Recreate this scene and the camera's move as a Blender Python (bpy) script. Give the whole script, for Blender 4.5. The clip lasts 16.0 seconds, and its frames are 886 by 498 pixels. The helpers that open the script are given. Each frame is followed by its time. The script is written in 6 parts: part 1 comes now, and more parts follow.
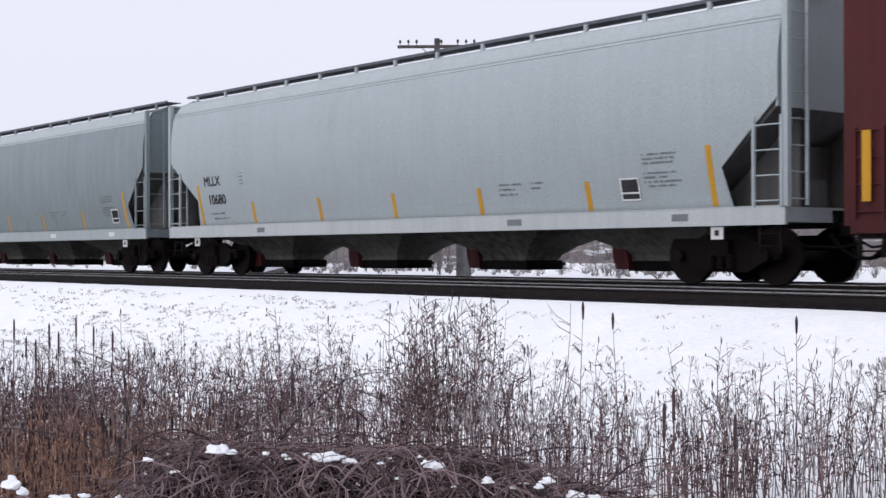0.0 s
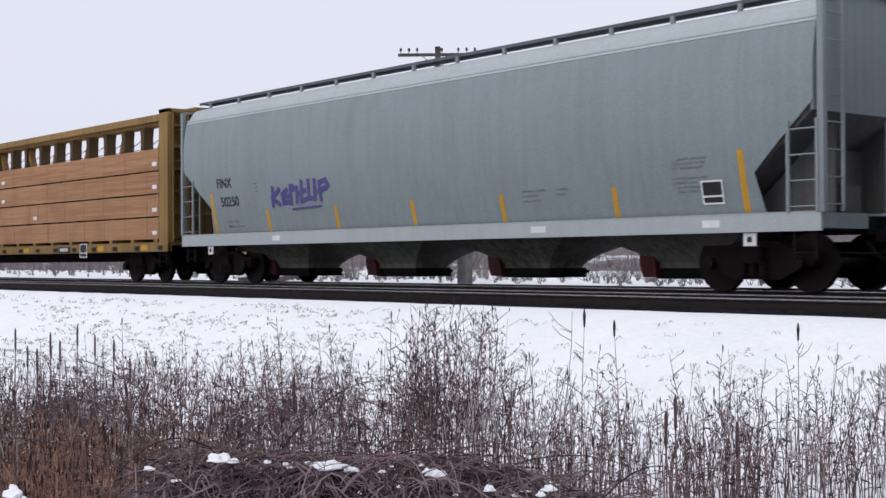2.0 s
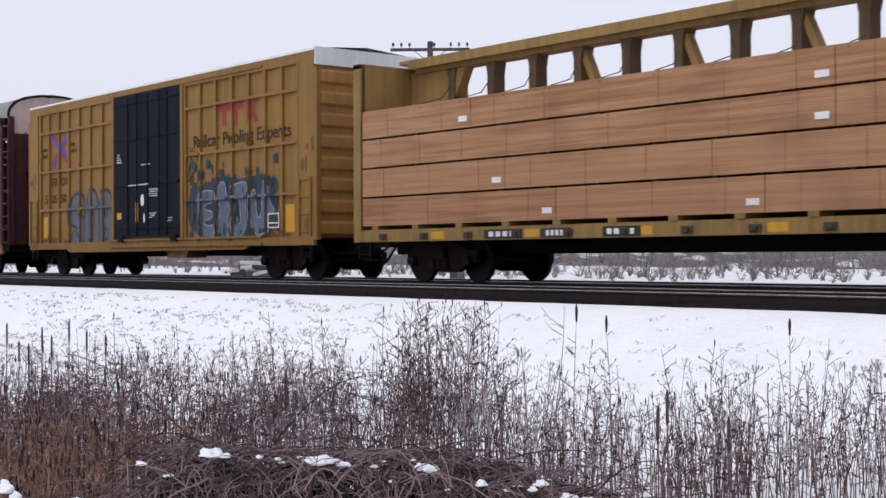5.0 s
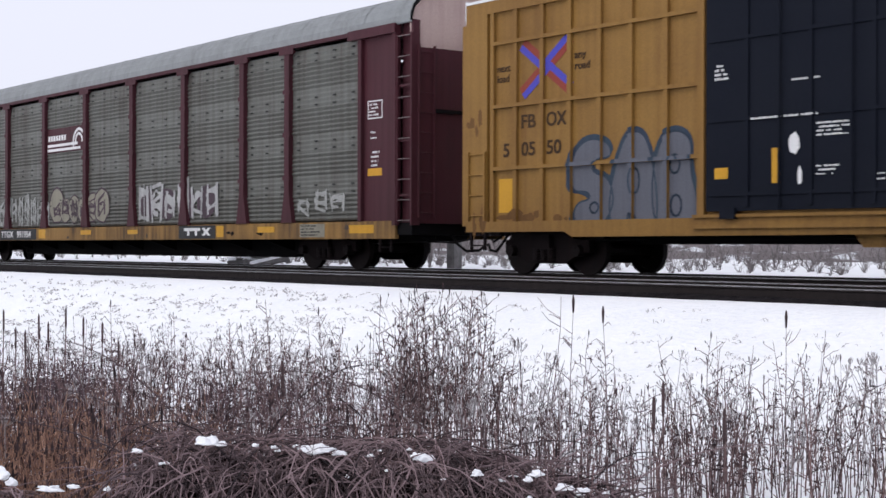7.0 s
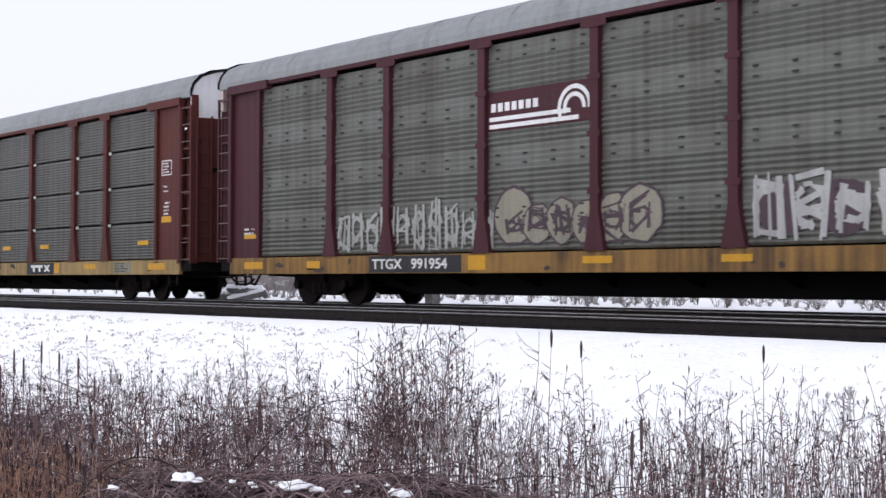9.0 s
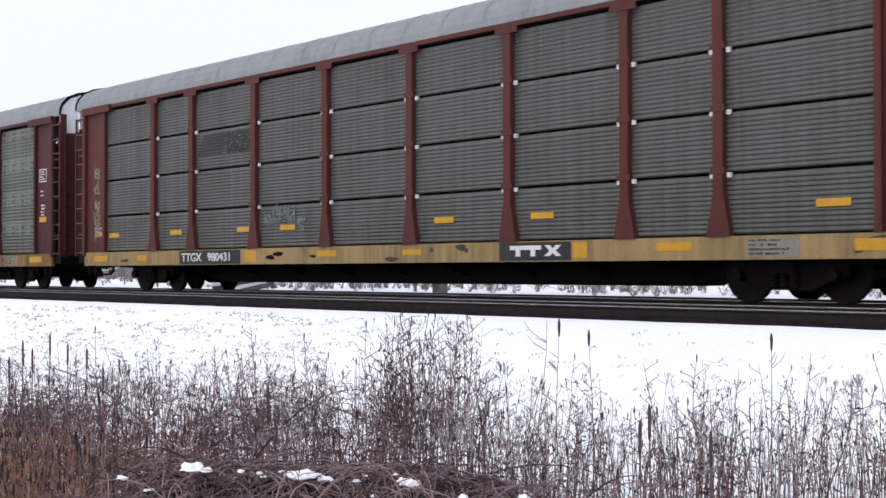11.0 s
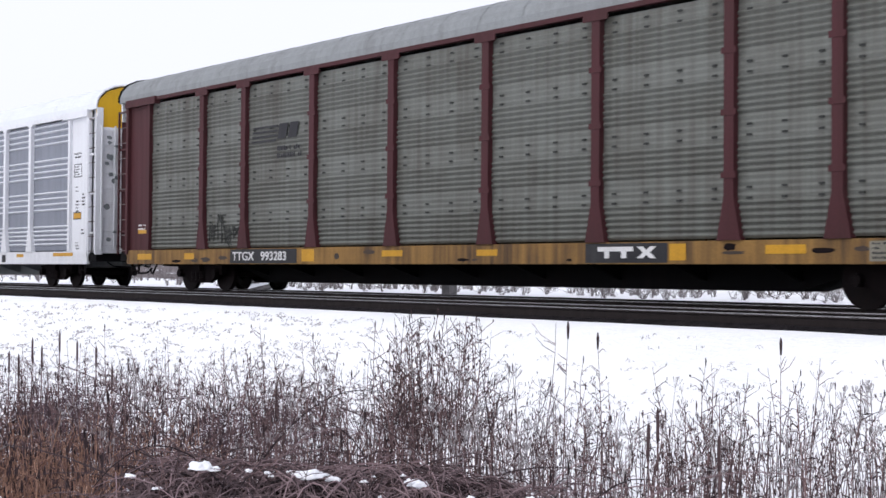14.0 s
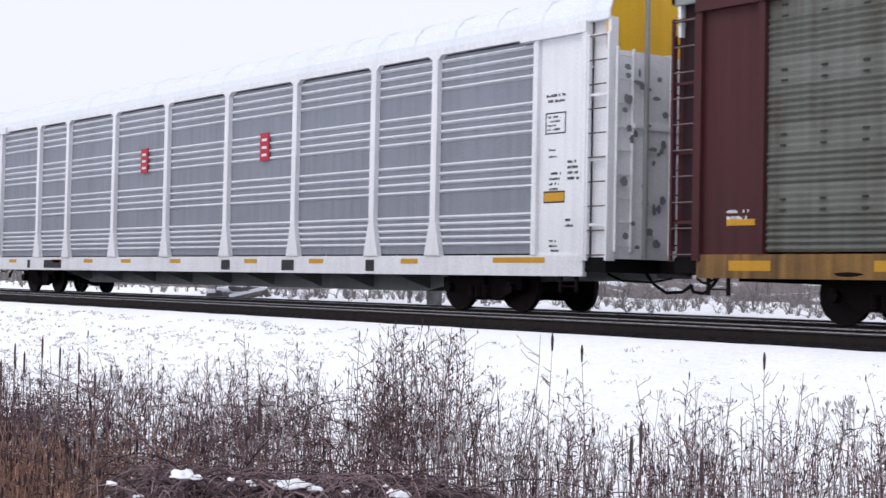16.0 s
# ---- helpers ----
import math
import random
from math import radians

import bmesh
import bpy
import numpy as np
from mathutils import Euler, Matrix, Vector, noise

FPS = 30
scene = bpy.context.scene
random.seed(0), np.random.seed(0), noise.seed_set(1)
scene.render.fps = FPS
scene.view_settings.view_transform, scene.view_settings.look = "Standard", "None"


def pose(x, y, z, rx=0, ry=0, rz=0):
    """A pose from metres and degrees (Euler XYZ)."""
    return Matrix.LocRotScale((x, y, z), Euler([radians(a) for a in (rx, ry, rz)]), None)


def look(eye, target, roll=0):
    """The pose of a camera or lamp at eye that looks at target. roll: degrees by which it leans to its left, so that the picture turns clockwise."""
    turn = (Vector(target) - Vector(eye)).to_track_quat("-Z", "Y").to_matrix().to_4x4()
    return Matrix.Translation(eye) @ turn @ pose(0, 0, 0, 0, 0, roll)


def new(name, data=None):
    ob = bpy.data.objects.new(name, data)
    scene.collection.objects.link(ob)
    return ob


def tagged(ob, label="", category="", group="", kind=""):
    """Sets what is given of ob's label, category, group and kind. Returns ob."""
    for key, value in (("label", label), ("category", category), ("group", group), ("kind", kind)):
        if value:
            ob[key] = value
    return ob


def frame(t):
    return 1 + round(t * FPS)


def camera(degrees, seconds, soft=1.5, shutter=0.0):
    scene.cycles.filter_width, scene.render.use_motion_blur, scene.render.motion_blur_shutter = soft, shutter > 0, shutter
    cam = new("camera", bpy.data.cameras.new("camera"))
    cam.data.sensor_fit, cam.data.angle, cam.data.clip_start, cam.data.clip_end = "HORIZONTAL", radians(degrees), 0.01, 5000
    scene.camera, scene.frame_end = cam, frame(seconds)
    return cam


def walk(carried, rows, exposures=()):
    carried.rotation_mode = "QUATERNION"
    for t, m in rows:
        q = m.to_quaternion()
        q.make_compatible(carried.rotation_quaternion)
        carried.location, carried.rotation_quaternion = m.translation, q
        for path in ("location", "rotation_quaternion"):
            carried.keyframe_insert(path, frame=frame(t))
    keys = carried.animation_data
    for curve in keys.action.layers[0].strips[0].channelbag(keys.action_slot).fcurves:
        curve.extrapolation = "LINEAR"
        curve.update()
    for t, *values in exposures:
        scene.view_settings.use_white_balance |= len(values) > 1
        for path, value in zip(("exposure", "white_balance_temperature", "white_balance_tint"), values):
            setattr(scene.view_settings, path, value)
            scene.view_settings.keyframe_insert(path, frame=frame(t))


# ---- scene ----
EYE = (0.0, 0.0, 0.491)
cam = camera(36.11, 16.0, soft=1.5, shutter=0.12)
# seconds, yaw, pitch, lean of the hand-held camera
TURNS = [
    (0.0, 50.811, 0.215, 0.145),
    (0.5, 50.788, -0.067, 0.176),
    (1.0, 50.732, 0.623, 0.310),
    (1.5, 50.789, 0.810, 0.481),
    (2.0, 50.860, 0.550, 0.312),
    (2.5, 50.933, 0.385, 0.366),
    (3.0, 50.739, 0.629, 0.519),
    (5.5, 50.501, 0.223, 0.276),
    (6.0, 50.500, 0.123, 0.325),
    (6.5, 50.456, 0.114, 0.277),
    (7.0, 50.421, -0.092, -0.163),
    (7.5, 50.332, 0.140, -0.174),
    (8.0, 49.887, 0.796, -0.192),
    (8.5, 49.734, 1.317, -0.376),
    (9.0, 49.498, 1.376, -0.146),
    (9.5, 49.514, 1.126, -0.103),
    (10.0, 49.593, 0.850, 0.143),
    (12.5, 50.050, 1.006, -0.091),
    (13.0, 50.015, 0.835, 0.047),
    (13.5, 50.209, 0.972, -0.114),
    (14.0, 50.208, 0.990, -0.425),
    (14.5, 50.175, 1.132, -0.460),
    (15.0, 50.131, 1.378, -0.471),
    (15.5, 49.925, 1.391, -0.608),
    (16.0, 49.580, 1.444, -1.135),
]
walk(cam, [(t, pose(*EYE, 90 + pitch, lean, yaw)) for t, yaw, pitch, lean in TURNS],
     [(0.0, 0.28), (0.5, 0.18), (1.0, 0.20), (3.0, 0.16), (5.5, 0.22), (7.0, 0.33), (8.0, 0.39), (9.0, 0.46), (12.5, 0.5), (14.5, 0.5), (16.0, 0.42)])

# ---- light: a bright overcast winter sky ----
world = bpy.data.worlds.new("overcast_sky")
scene.world = world
world.use_nodes = True
wn, wl = world.node_tree.nodes, world.node_tree.links
wn.clear()
sky = wn.new("ShaderNodeTexSky")
sky.sky_type, sky.sun_disc = 'NISHITA', False
sky.sun_elevation, sky.sun_rotation = radians(28), radians(200)
sky.air_density, sky.dust_density = 1.0, 4.0
grey = wn.new("ShaderNodeHueSaturation")
grey.inputs["Saturation"].default_value = 0.25
cloud = wn.new("ShaderNodeMixRGB")
cloud.inputs[0].default_value = 0.86
cloud.inputs[2].default_value = (6.70, 6.85, 7.95, 1)
back = wn.new("ShaderNodeBackground")
back.inputs["Strength"].default_value = 0.11
wout = wn.new("ShaderNodeOutputWorld")
wl.new(sky.outputs[0], grey.inputs["Color"])
wl.new(grey.outputs[0], cloud.inputs[1])
wl.new(cloud.outputs[0], back.inputs[0])
wl.new(back.outputs[0], wout.inputs[0])
sun_data = bpy.data.lights.new("sun", 'SUN')
sun_data.energy, sun_data.angle, sun_data.color = 0.6, radians(30), (1.0, 0.97, 0.93)
sun = new("sun", sun_data)
sun.matrix_world = look((0, -20, 30), (-8, 6, 0))

# ---- materials ----
def nodes_of(name, rough=0.6, metal=0.0, shine=0.25):
    m = bpy.data.materials.new(name)
    m.use_nodes = True
    n, l = m.node_tree.nodes, m.node_tree.links
    b = n["Principled BSDF"]
    b.inputs["Roughness"].default_value = rough
    b.inputs["Metallic"].default_value = metal
    b.inputs["Specular IOR Level"].default_value = shine
    return m, n, l, b


def rgb(c):
    return (*c, 1.0)


def paint(name, col, dirt=(0.06, 0.05, 0.045), amount=0.35, rough=0.55, metal=0.0, scale=1.0, streak=0.25, bump=0.05, shine=0.25):
    """A coat with broad weathering, rain streaks that run down it and fine grain."""
    m, n, l, b = nodes_of(name, rough, metal, shine)
    co = n.new("ShaderNodeTexCoord")
    mp = n.new("ShaderNodeMapping")
    mp.inputs["Scale"].default_value = (6 * scale, 6 * scale, streak * scale)
    broad, run, grain = (n.new("ShaderNodeTexNoise") for _ in range(3))
    broad.inputs["Scale"].default_value, broad.inputs["Detail"].default_value = 0.7 * scale, 5
    run.inputs["Scale"].default_value, run.inputs["Detail"].default_value = 1.2, 6
    grain.inputs["Scale"].default_value, grain.inputs["Detail"].default_value = 38 * scale, 4
    l.new(co.outputs["Object"], broad.inputs["Vector"])
    l.new(co.outputs["Object"], mp.inputs["Vector"])
    l.new(mp.outputs[0], run.inputs["Vector"])
    l.new(co.outputs["Object"], grain.inputs["Vector"])
    mul = n.new("ShaderNodeMath"); mul.operation = 'MULTIPLY'
    l.new(broad.outputs[0], mul.inputs[0]); l.new(run.outputs[0], mul.inputs[1])
    ramp = n.new("ShaderNodeMapRange")
    ramp.inputs[1].default_value, ramp.inputs[2].default_value = 0.16, 0.42
    ramp.inputs[3].default_value, ramp.inputs[4].default_value = 0.0, amount
    l.new(mul.outputs[0], ramp.inputs[0])
    mix = n.new("ShaderNodeMixRGB")
    mix.inputs[1].default_value, mix.inputs[2].default_value = rgb(col), rgb(dirt)
    l.new(ramp.outputs[0], mix.inputs[0])
    fine = n.new("ShaderNodeMapRange")
    fine.inputs[1].default_value, fine.inputs[2].default_value = 0.3, 0.7
    fine.inputs[3].default_value, fine.inputs[4].default_value = 0.86, 1.1
    l.new(grain.outputs[0], fine.inputs[0])
    mul2 = n.new("ShaderNodeMixRGB"); mul2.blend_type = 'MULTIPLY'; mul2.inputs[0].default_value = 1.0
    l.new(mix.outputs[0], mul2.inputs[1]); l.new(fine.outputs[0], mul2.inputs[2])
    l.new(mul2.outputs[0], b.inputs["Base Color"])
    rr = n.new("ShaderNodeMapRange")
    rr.inputs[3].default_value, rr.inputs[4].default_value = rough - 0.1, min(1, rough + 0.25)
    l.new(run.outputs[0], rr.inputs[0]); l.new(rr.outputs[0], b.inputs["Roughness"])
    bp = n.new("ShaderNodeBump")
    bp.inputs["Strength"].default_value, bp.inputs["Distance"].default_value = bump * 4, 0.01
    l.new(broad.outputs[0], bp.inputs["Height"]); l.new(bp.outputs[0], b.inputs["Normal"])
    return m


def earthy(name, c1, c2, scale, rough=0.9, bump=0.5, dist=0.05, shine=0.25):
    m, n, l, b = nodes_of(name, rough, 0.0, shine)
    co = n.new("ShaderNodeTexCoord")
    a, d = n.new("ShaderNodeTexNoise"), n.new("ShaderNodeTexNoise")
    a.inputs["Scale"].default_value, a.inputs["Detail"].default_value = scale, 8
    d.inputs["Scale"].default_value, d.inputs["Detail"].default_value = scale * 9, 6
    l.new(co.outputs["Object"], a.inputs["Vector"]); l.new(co.outputs["Object"], d.inputs["Vector"])
    mid = n.new("ShaderNodeMath"); mid.operation = 'ADD'
    l.new(a.outputs[0], mid.inputs[0]); l.new(d.outputs[0], mid.inputs[1])
    r = n.new("ShaderNodeMapRange")
    r.inputs[1].default_value, r.inputs[2].default_value = 0.75, 1.25
    l.new(mid.outputs[0], r.inputs[0])
    mix = n.new("ShaderNodeMixRGB")
    mix.inputs[1].default_value, mix.inputs[2].default_value = rgb(c1), rgb(c2)
    l.new(r.outputs[0], mix.inputs[0]); l.new(mix.outputs[0], b.inputs["Base Color"])
    bp = n.new("ShaderNodeBump")
    bp.inputs["Strength"].default_value, bp.inputs["Distance"].default_value = bump, dist
    l.new(mid.outputs[0], bp.inputs["Height"]); l.new(bp.outputs[0], b.inputs["Normal"])
    return m


def stalky(name, c1, c2):
    """Dry stems, each island a little different."""
    m, n, l, b = nodes_of(name, 0.9)
    g = n.new("ShaderNodeNewGeometry")
    mix = n.new("ShaderNodeMixRGB")
    mix.inputs[1].default_value, mix.inputs[2].default_value = rgb(c1), rgb(c2)
    l.new(g.outputs["Random Per Island"], mix.inputs[0])
    l.new(mix.outputs[0], b.inputs["Base Color"])
    return m


SNOW = earthy("snow", (0.86, 0.875, 0.90), (0.94, 0.945, 0.955), 1.3, 0.75, 0.5, 0.08)
SNOWCLUMP = earthy("snow_clump", (0.82, 0.84, 0.88), (0.9, 0.9, 0.92), 9, 0.7, 0.3, 0.02)
BALLAST = earthy("ballast", (0.006, 0.005, 0.006), (0.03, 0.026, 0.028), 6, 0.95, 1.0, 0.05, 0.05)
TIEWOOD = earthy("tie_wood", (0.008, 0.007, 0.007), (0.025, 0.02, 0.02), 5, 0.9)
RAILRUST = paint("rail_rust", (0.016, 0.011, 0.011), (0.01, 0.008, 0.008), 0.6, 0.7)
RAILTOP = paint("rail_polished_steel", (0.42, 0.42, 0.44), (0.2, 0.18, 0.17), 0.3, 0.32, 0.9)
IRON = paint("truck_iron", (0.008, 0.006, 0.007), (0.022, 0.014, 0.013), 0.5, 0.75, shine=0.08)
BLACKFRAME = paint("underframe_black", (0.006, 0.006, 0.007), (0.018, 0.014, 0.013), 0.4, 0.7, shine=0.06)
WHEELIRON = paint("wheel_iron", (0.007, 0.005, 0.006), (0.02, 0.013, 0.012), 0.5, 0.6, shine=0.1)
HOPPER_A = paint("hopper_pale_grey", (0.37, 0.412, 0.43), (0.30, 0.33, 0.336), 0.35, 0.5, streak=0.12, bump=0.03)
HOPPER_B = paint("hopper_mid_grey", (0.225, 0.262, 0.278), (0.17, 0.188, 0.194), 0.45, 0.5, streak=0.12, bump=0.03)
HOPPER_RIM = paint("hopper_roof_shoulder", (0.40, 0.445, 0.46), (0.3, 0.31, 0.31), 0.3, 0.5)
SILLGREY = paint("hopper_sill_pale", (0.50, 0.53, 0.545), (0.36, 0.38, 0.385), 0.4, 0.5)
# slope sheets and end bracing: dark grey-brown, the shade under the body painted in
HOPPER_END = paint("hopper_slope_painted_shade", (0.12, 0.115, 0.113), (0.06, 0.05, 0.047), 0.5, 0.7)
SLOTGREY = paint("slot_grey", (0.04, 0.042, 0.04), (0.07, 0.07, 0.066), 0.4, 0.7, shine=0.1)
GRATE = paint("running_board_steel", (0.12, 0.13, 0.15), (0.05, 0.05, 0.05), 0.5, 0.5, 0.5)
BAYGREY = paint("bay_dirty_grey", (0.16, 0.16, 0.145), (0.05, 0.045, 0.035), 0.85, 0.7)
GATE = paint("gate_red", (0.075, 0.013, 0.017), (0.02, 0.012, 0.012), 0.6, 0.7)
YELLOWTAPE = paint("reflector_yellow", (0.56, 0.29, 0.018), (0.3, 0.16, 0.025), 0.3, 0.4)
WHITEMARK = paint("stencil_white", (0.75, 0.75, 0.75), (0.4, 0.4, 0.4), 0.4, 0.6)
BLACKMARK = paint("stencil_black", (0.02, 0.02, 0.024), (0.09, 0.09, 0.09), 0.4, 0.6)
GREYMARK = paint("stencil_faded", (0.17, 0.19, 0.2), (0.25, 0.265, 0.27), 0.5, 0.6)
BROWNMARK = paint("stencil_brown", (0.035, 0.018, 0.008), (0.1, 0.05, 0.015), 0.4, 0.6)
REDMARK = paint("emblem_red", (0.24, 0.04, 0.03), (0.2, 0.07, 0.03), 0.4, 0.6)
CRIMSON = paint("emblem_crimson", (0.42, 0.025, 0.05), (0.3, 0.08, 0.09), 0.3, 0.5)
BLUEMARK = paint("emblem_blue", (0.06, 0.06, 0.4), (0.12, 0.08, 0.3), 0.3, 0.6)
PURPLE = paint("spray_purple", (0.075, 0.06, 0.22), (0.14, 0.14, 0.26), 0.4, 0.6)
SPRAYGREY = paint("spray_grey", (0.11, 0.115, 0.14), (0.06, 0.065, 0.085), 0.6, 0.5)
SPRAYDARK = paint("spray_dark_blue", (0.022, 0.035, 0.06), (0.04, 0.08, 0.1), 0.5, 0.5)
SPRAYBLUE = paint("spray_slate_blue", (0.085, 0.11, 0.17), (0.15, 0.18, 0.24), 0.6, 0.5)
SPRAYTEAL = paint("spray_teal", (0.012, 0.035, 0.055), (0.03, 0.055, 0.06), 0.5, 0.5)
SPRAYWHITE = paint("spray_chalk_white", (0.36, 0.365, 0.355), (0.19, 0.195, 0.18), 0.6, 0.7)
SPRAYBOLD = paint("spray_fresh_white", (0.42, 0.42, 0.42), (0.2, 0.2, 0.195), 0.8, 0.7)
SPRAYSHADE = paint("spray_shadow_violet", (0.075, 0.05, 0.065), (0.05, 0.045, 0.045), 0.5, 0.7)
SPRAYCREAM = paint("spray_cream", (0.26, 0.245, 0.195), (0.15, 0.145, 0.12), 0.6, 0.7)
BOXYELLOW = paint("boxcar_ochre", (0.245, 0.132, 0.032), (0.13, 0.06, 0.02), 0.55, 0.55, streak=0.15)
# the sides' ochre made lighter for the ends, light put into the colour
BOXEND = paint("boxcar_end_ochre_lit", (0.36, 0.185, 0.048), (0.17, 0.075, 0.025), 0.6, 0.6)
BOXDOOR = paint("boxcar_door_black", (0.007, 0.009, 0.016), (0.016, 0.018, 0.024), 0.35, 0.6, shine=0.08)
RUNGWORN = paint("rung_bare_metal", (0.17, 0.135, 0.135), (0.08, 0.06, 0.06), 0.5, 0.5, 0.3)
RUST = paint("rust_brown", (0.15, 0.075, 0.025), (0.08, 0.04, 0.018), 0.6, 0.8)
BOXROOF = paint("boxcar_roof_white", (0.66, 0.68, 0.7), (0.4, 0.4, 0.4), 0.35, 0.6)
BOXRED = paint("boxcar_red", (0.07, 0.011, 0.012), (0.03, 0.012, 0.012), 0.5, 0.6)
# weathered brown of the web posts, darkened to hold their shade in the colour
BEAMWEB = paint("centerbeam_web_shaded", (0.11, 0.075, 0.038), (0.05, 0.035, 0.024), 0.6, 0.7)
BEAMYELLOW = paint("centerbeam_yellow", (0.275, 0.17, 0.055), (0.1, 0.065, 0.03), 0.6, 0.6)
MAROON = paint("rack_maroon", (0.058, 0.013, 0.02), (0.036, 0.016, 0.018), 0.5, 0.55)
# maroon darkened for the plates behind the ladders: recess shade as colour
MAROONDARK = paint("rack_recess_shade", (0.022, 0.009, 0.013), (0.012, 0.008, 0.01), 0.6, 0.7)
MAROON_B = paint("rack_rust_red", (0.085, 0.02, 0.017), (0.05, 0.025, 0.02), 0.5, 0.6)
MAROON_C = paint("rack_brown_red", (0.062, 0.016, 0.02), (0.04, 0.02, 0.018), 0.5, 0.6)
PANELGREY = paint("rack_galvanised", (0.124, 0.128, 0.115), (0.060, 0.050, 0.040), 0.75, 0.52, 0.1, streak=0.2, bump=0.02, shine=0.5)
PANELPALE = paint("rack_galvanised_pale", (0.136, 0.143, 0.128), (0.066, 0.060, 0.048), 0.75, 0.52, 0.1, streak=0.2, bump=0.02, shine=0.5)
PANELDARK = paint("rack_galvanised_dull", (0.088, 0.089, 0.083), (0.048, 0.040, 0.035), 0.65, 0.5, 0.1, streak=0.2, bump=0.02, shine=0.6)
# ribs far paler than their panel: the skylight they catch is in the colour
PANELWHITE = paint("rack_rib_highlight", (0.68, 0.70, 0.74), (0.45, 0.46, 0.49), 0.35, 0.5, 0.1)
PANELBAND = paint("rack_grey_band", (0.22, 0.235, 0.275), (0.15, 0.16, 0.185), 0.5, 0.5, 0.1)
RACKWHITE = paint("rack_white", (0.74, 0.75, 0.78), (0.45, 0.45, 0.46), 0.3, 0.5)
RACKROOF = paint("rack_roof_galvanised", (0.25, 0.265, 0.27), (0.16, 0.16, 0.16), 0.45, 0.6, 0.1, streak=1.0)
RACKROOF_W = paint("rack_roof_white", (0.74, 0.77, 0.82), (0.6, 0.62, 0.66), 0.3, 0.55, streak=1.0)
SILLYELLOW = paint("sill_worn_yellow", (0.27, 0.15, 0.045), (0.05, 0.032, 0.024), 0.9, 0.6)
SILLPALE = paint("sill_faded_yellow", (0.34, 0.235, 0.10), (0.12, 0.085, 0.05), 0.7, 0.6)
ENDWHITE = paint("end_cap_white", (0.8, 0.82, 0.84), (0.4, 0.38, 0.38), 0.4, 0.55)
ENDPINK = paint("end_cap_faded_pink", (0.5, 0.38, 0.35), (0.3, 0.2, 0.19), 0.5, 0.6)
ENDYELLOW = paint("end_cap_yellow", (0.72, 0.42, 0.02), (0.4, 0.22, 0.03), 0.3, 0.5)
def lumber_material():
    """Sawn boards end to end: long grain, single boards darker or redder, each bundle its own tone."""
    m, n, l, b = nodes_of("lumber_fresh", 0.75, 0.0, 0.2)
    co, mp, info = n.new("ShaderNodeTexCoord"), n.new("ShaderNodeMapping"), n.new("ShaderNodeObjectInfo")
    mp.inputs["Scale"].default_value = (0.35, 6.0, 10.0)
    grain, board, blot = (n.new("ShaderNodeTexNoise") for _ in range(3))
    grain.inputs["Scale"].default_value, grain.inputs["Detail"].default_value = 1.6, 7
    board.inputs["Scale"].default_value, board.inputs["Detail"].default_value = 0.9, 2
    blot.inputs["Scale"].default_value, blot.inputs["Detail"].default_value = 0.8, 4
    l.new(co.outputs["Object"], mp.inputs["Vector"])
    for t in (grain, board):
        l.new(mp.outputs[0], t.inputs["Vector"])
    l.new(co.outputs["Object"], blot.inputs["Vector"])
    tone, red, fade, shade = (n.new("ShaderNodeMixRGB") for _ in range(4))
    tone.inputs[1].default_value, tone.inputs[2].default_value = rgb((0.28, 0.138, 0.070)), rgb((0.41, 0.230, 0.123))
    ramp = n.new("ShaderNodeMapRange"); ramp.inputs[1].default_value, ramp.inputs[2].default_value = 0.3, 0.65
    l.new(grain.outputs[0], ramp.inputs[0]); l.new(ramp.outputs[0], tone.inputs[0])
    pick = n.new("ShaderNodeMapRange"); pick.inputs[1].default_value, pick.inputs[2].default_value = 0.52, 0.66
    pick.inputs[4].default_value = 0.6
    l.new(board.outputs[0], pick.inputs[0]); l.new(pick.outputs[0], red.inputs[0])
    red.inputs[2].default_value = rgb((0.23, 0.095, 0.045))
    l.new(tone.outputs[0], red.inputs[1])
    own = n.new("ShaderNodeMapRange"); own.inputs[3].default_value, own.inputs[4].default_value = 0.0, 0.5
    l.new(info.outputs["Random"], own.inputs[0]); l.new(own.outputs[0], fade.inputs[0])
    l.new(red.outputs[0], fade.inputs[1]); fade.inputs[2].default_value = rgb((0.42, 0.235, 0.13))
    sp = n.new("ShaderNodeMapRange"); sp.inputs[1].default_value, sp.inputs[2].default_value = 0.5, 0.72
    sp.inputs[4].default_value = 0.35
    l.new(blot.outputs[0], sp.inputs[0]); l.new(sp.outputs[0], shade.inputs[0])
    l.new(fade.outputs[0], shade.inputs[1]); shade.inputs[2].default_value = rgb((0.16, 0.085, 0.05))
    l.new(shade.outputs[0], b.inputs["Base Color"])
    bp = n.new("ShaderNodeBump"); bp.inputs["Strength"].default_value, bp.inputs["Distance"].default_value = 0.4, 0.006
    l.new(grain.outputs[0], bp.inputs["Height"]); l.new(bp.outputs[0], b.inputs["Normal"])
    return m


LUMBER = lumber_material()
LUMBERSTRAP = paint("strap_brown", (0.22, 0.11, 0.06), (0.1, 0.05, 0.03), 0.4, 0.6)
STRAP = paint("strap_dark", (0.05, 0.04, 0.035), (0.1, 0.06, 0.04), 0.4, 0.6)
POLEWOOD = earthy("pole_wood", (0.05, 0.045, 0.045), (0.11, 0.1, 0.1), 3)
POSTGREY = earthy("post_weathered", (0.09, 0.085, 0.085), (0.2, 0.19, 0.19), 4)
WEED = stalky("weed_stem", (0.022, 0.013, 0.016), (0.23, 0.15, 0.145))
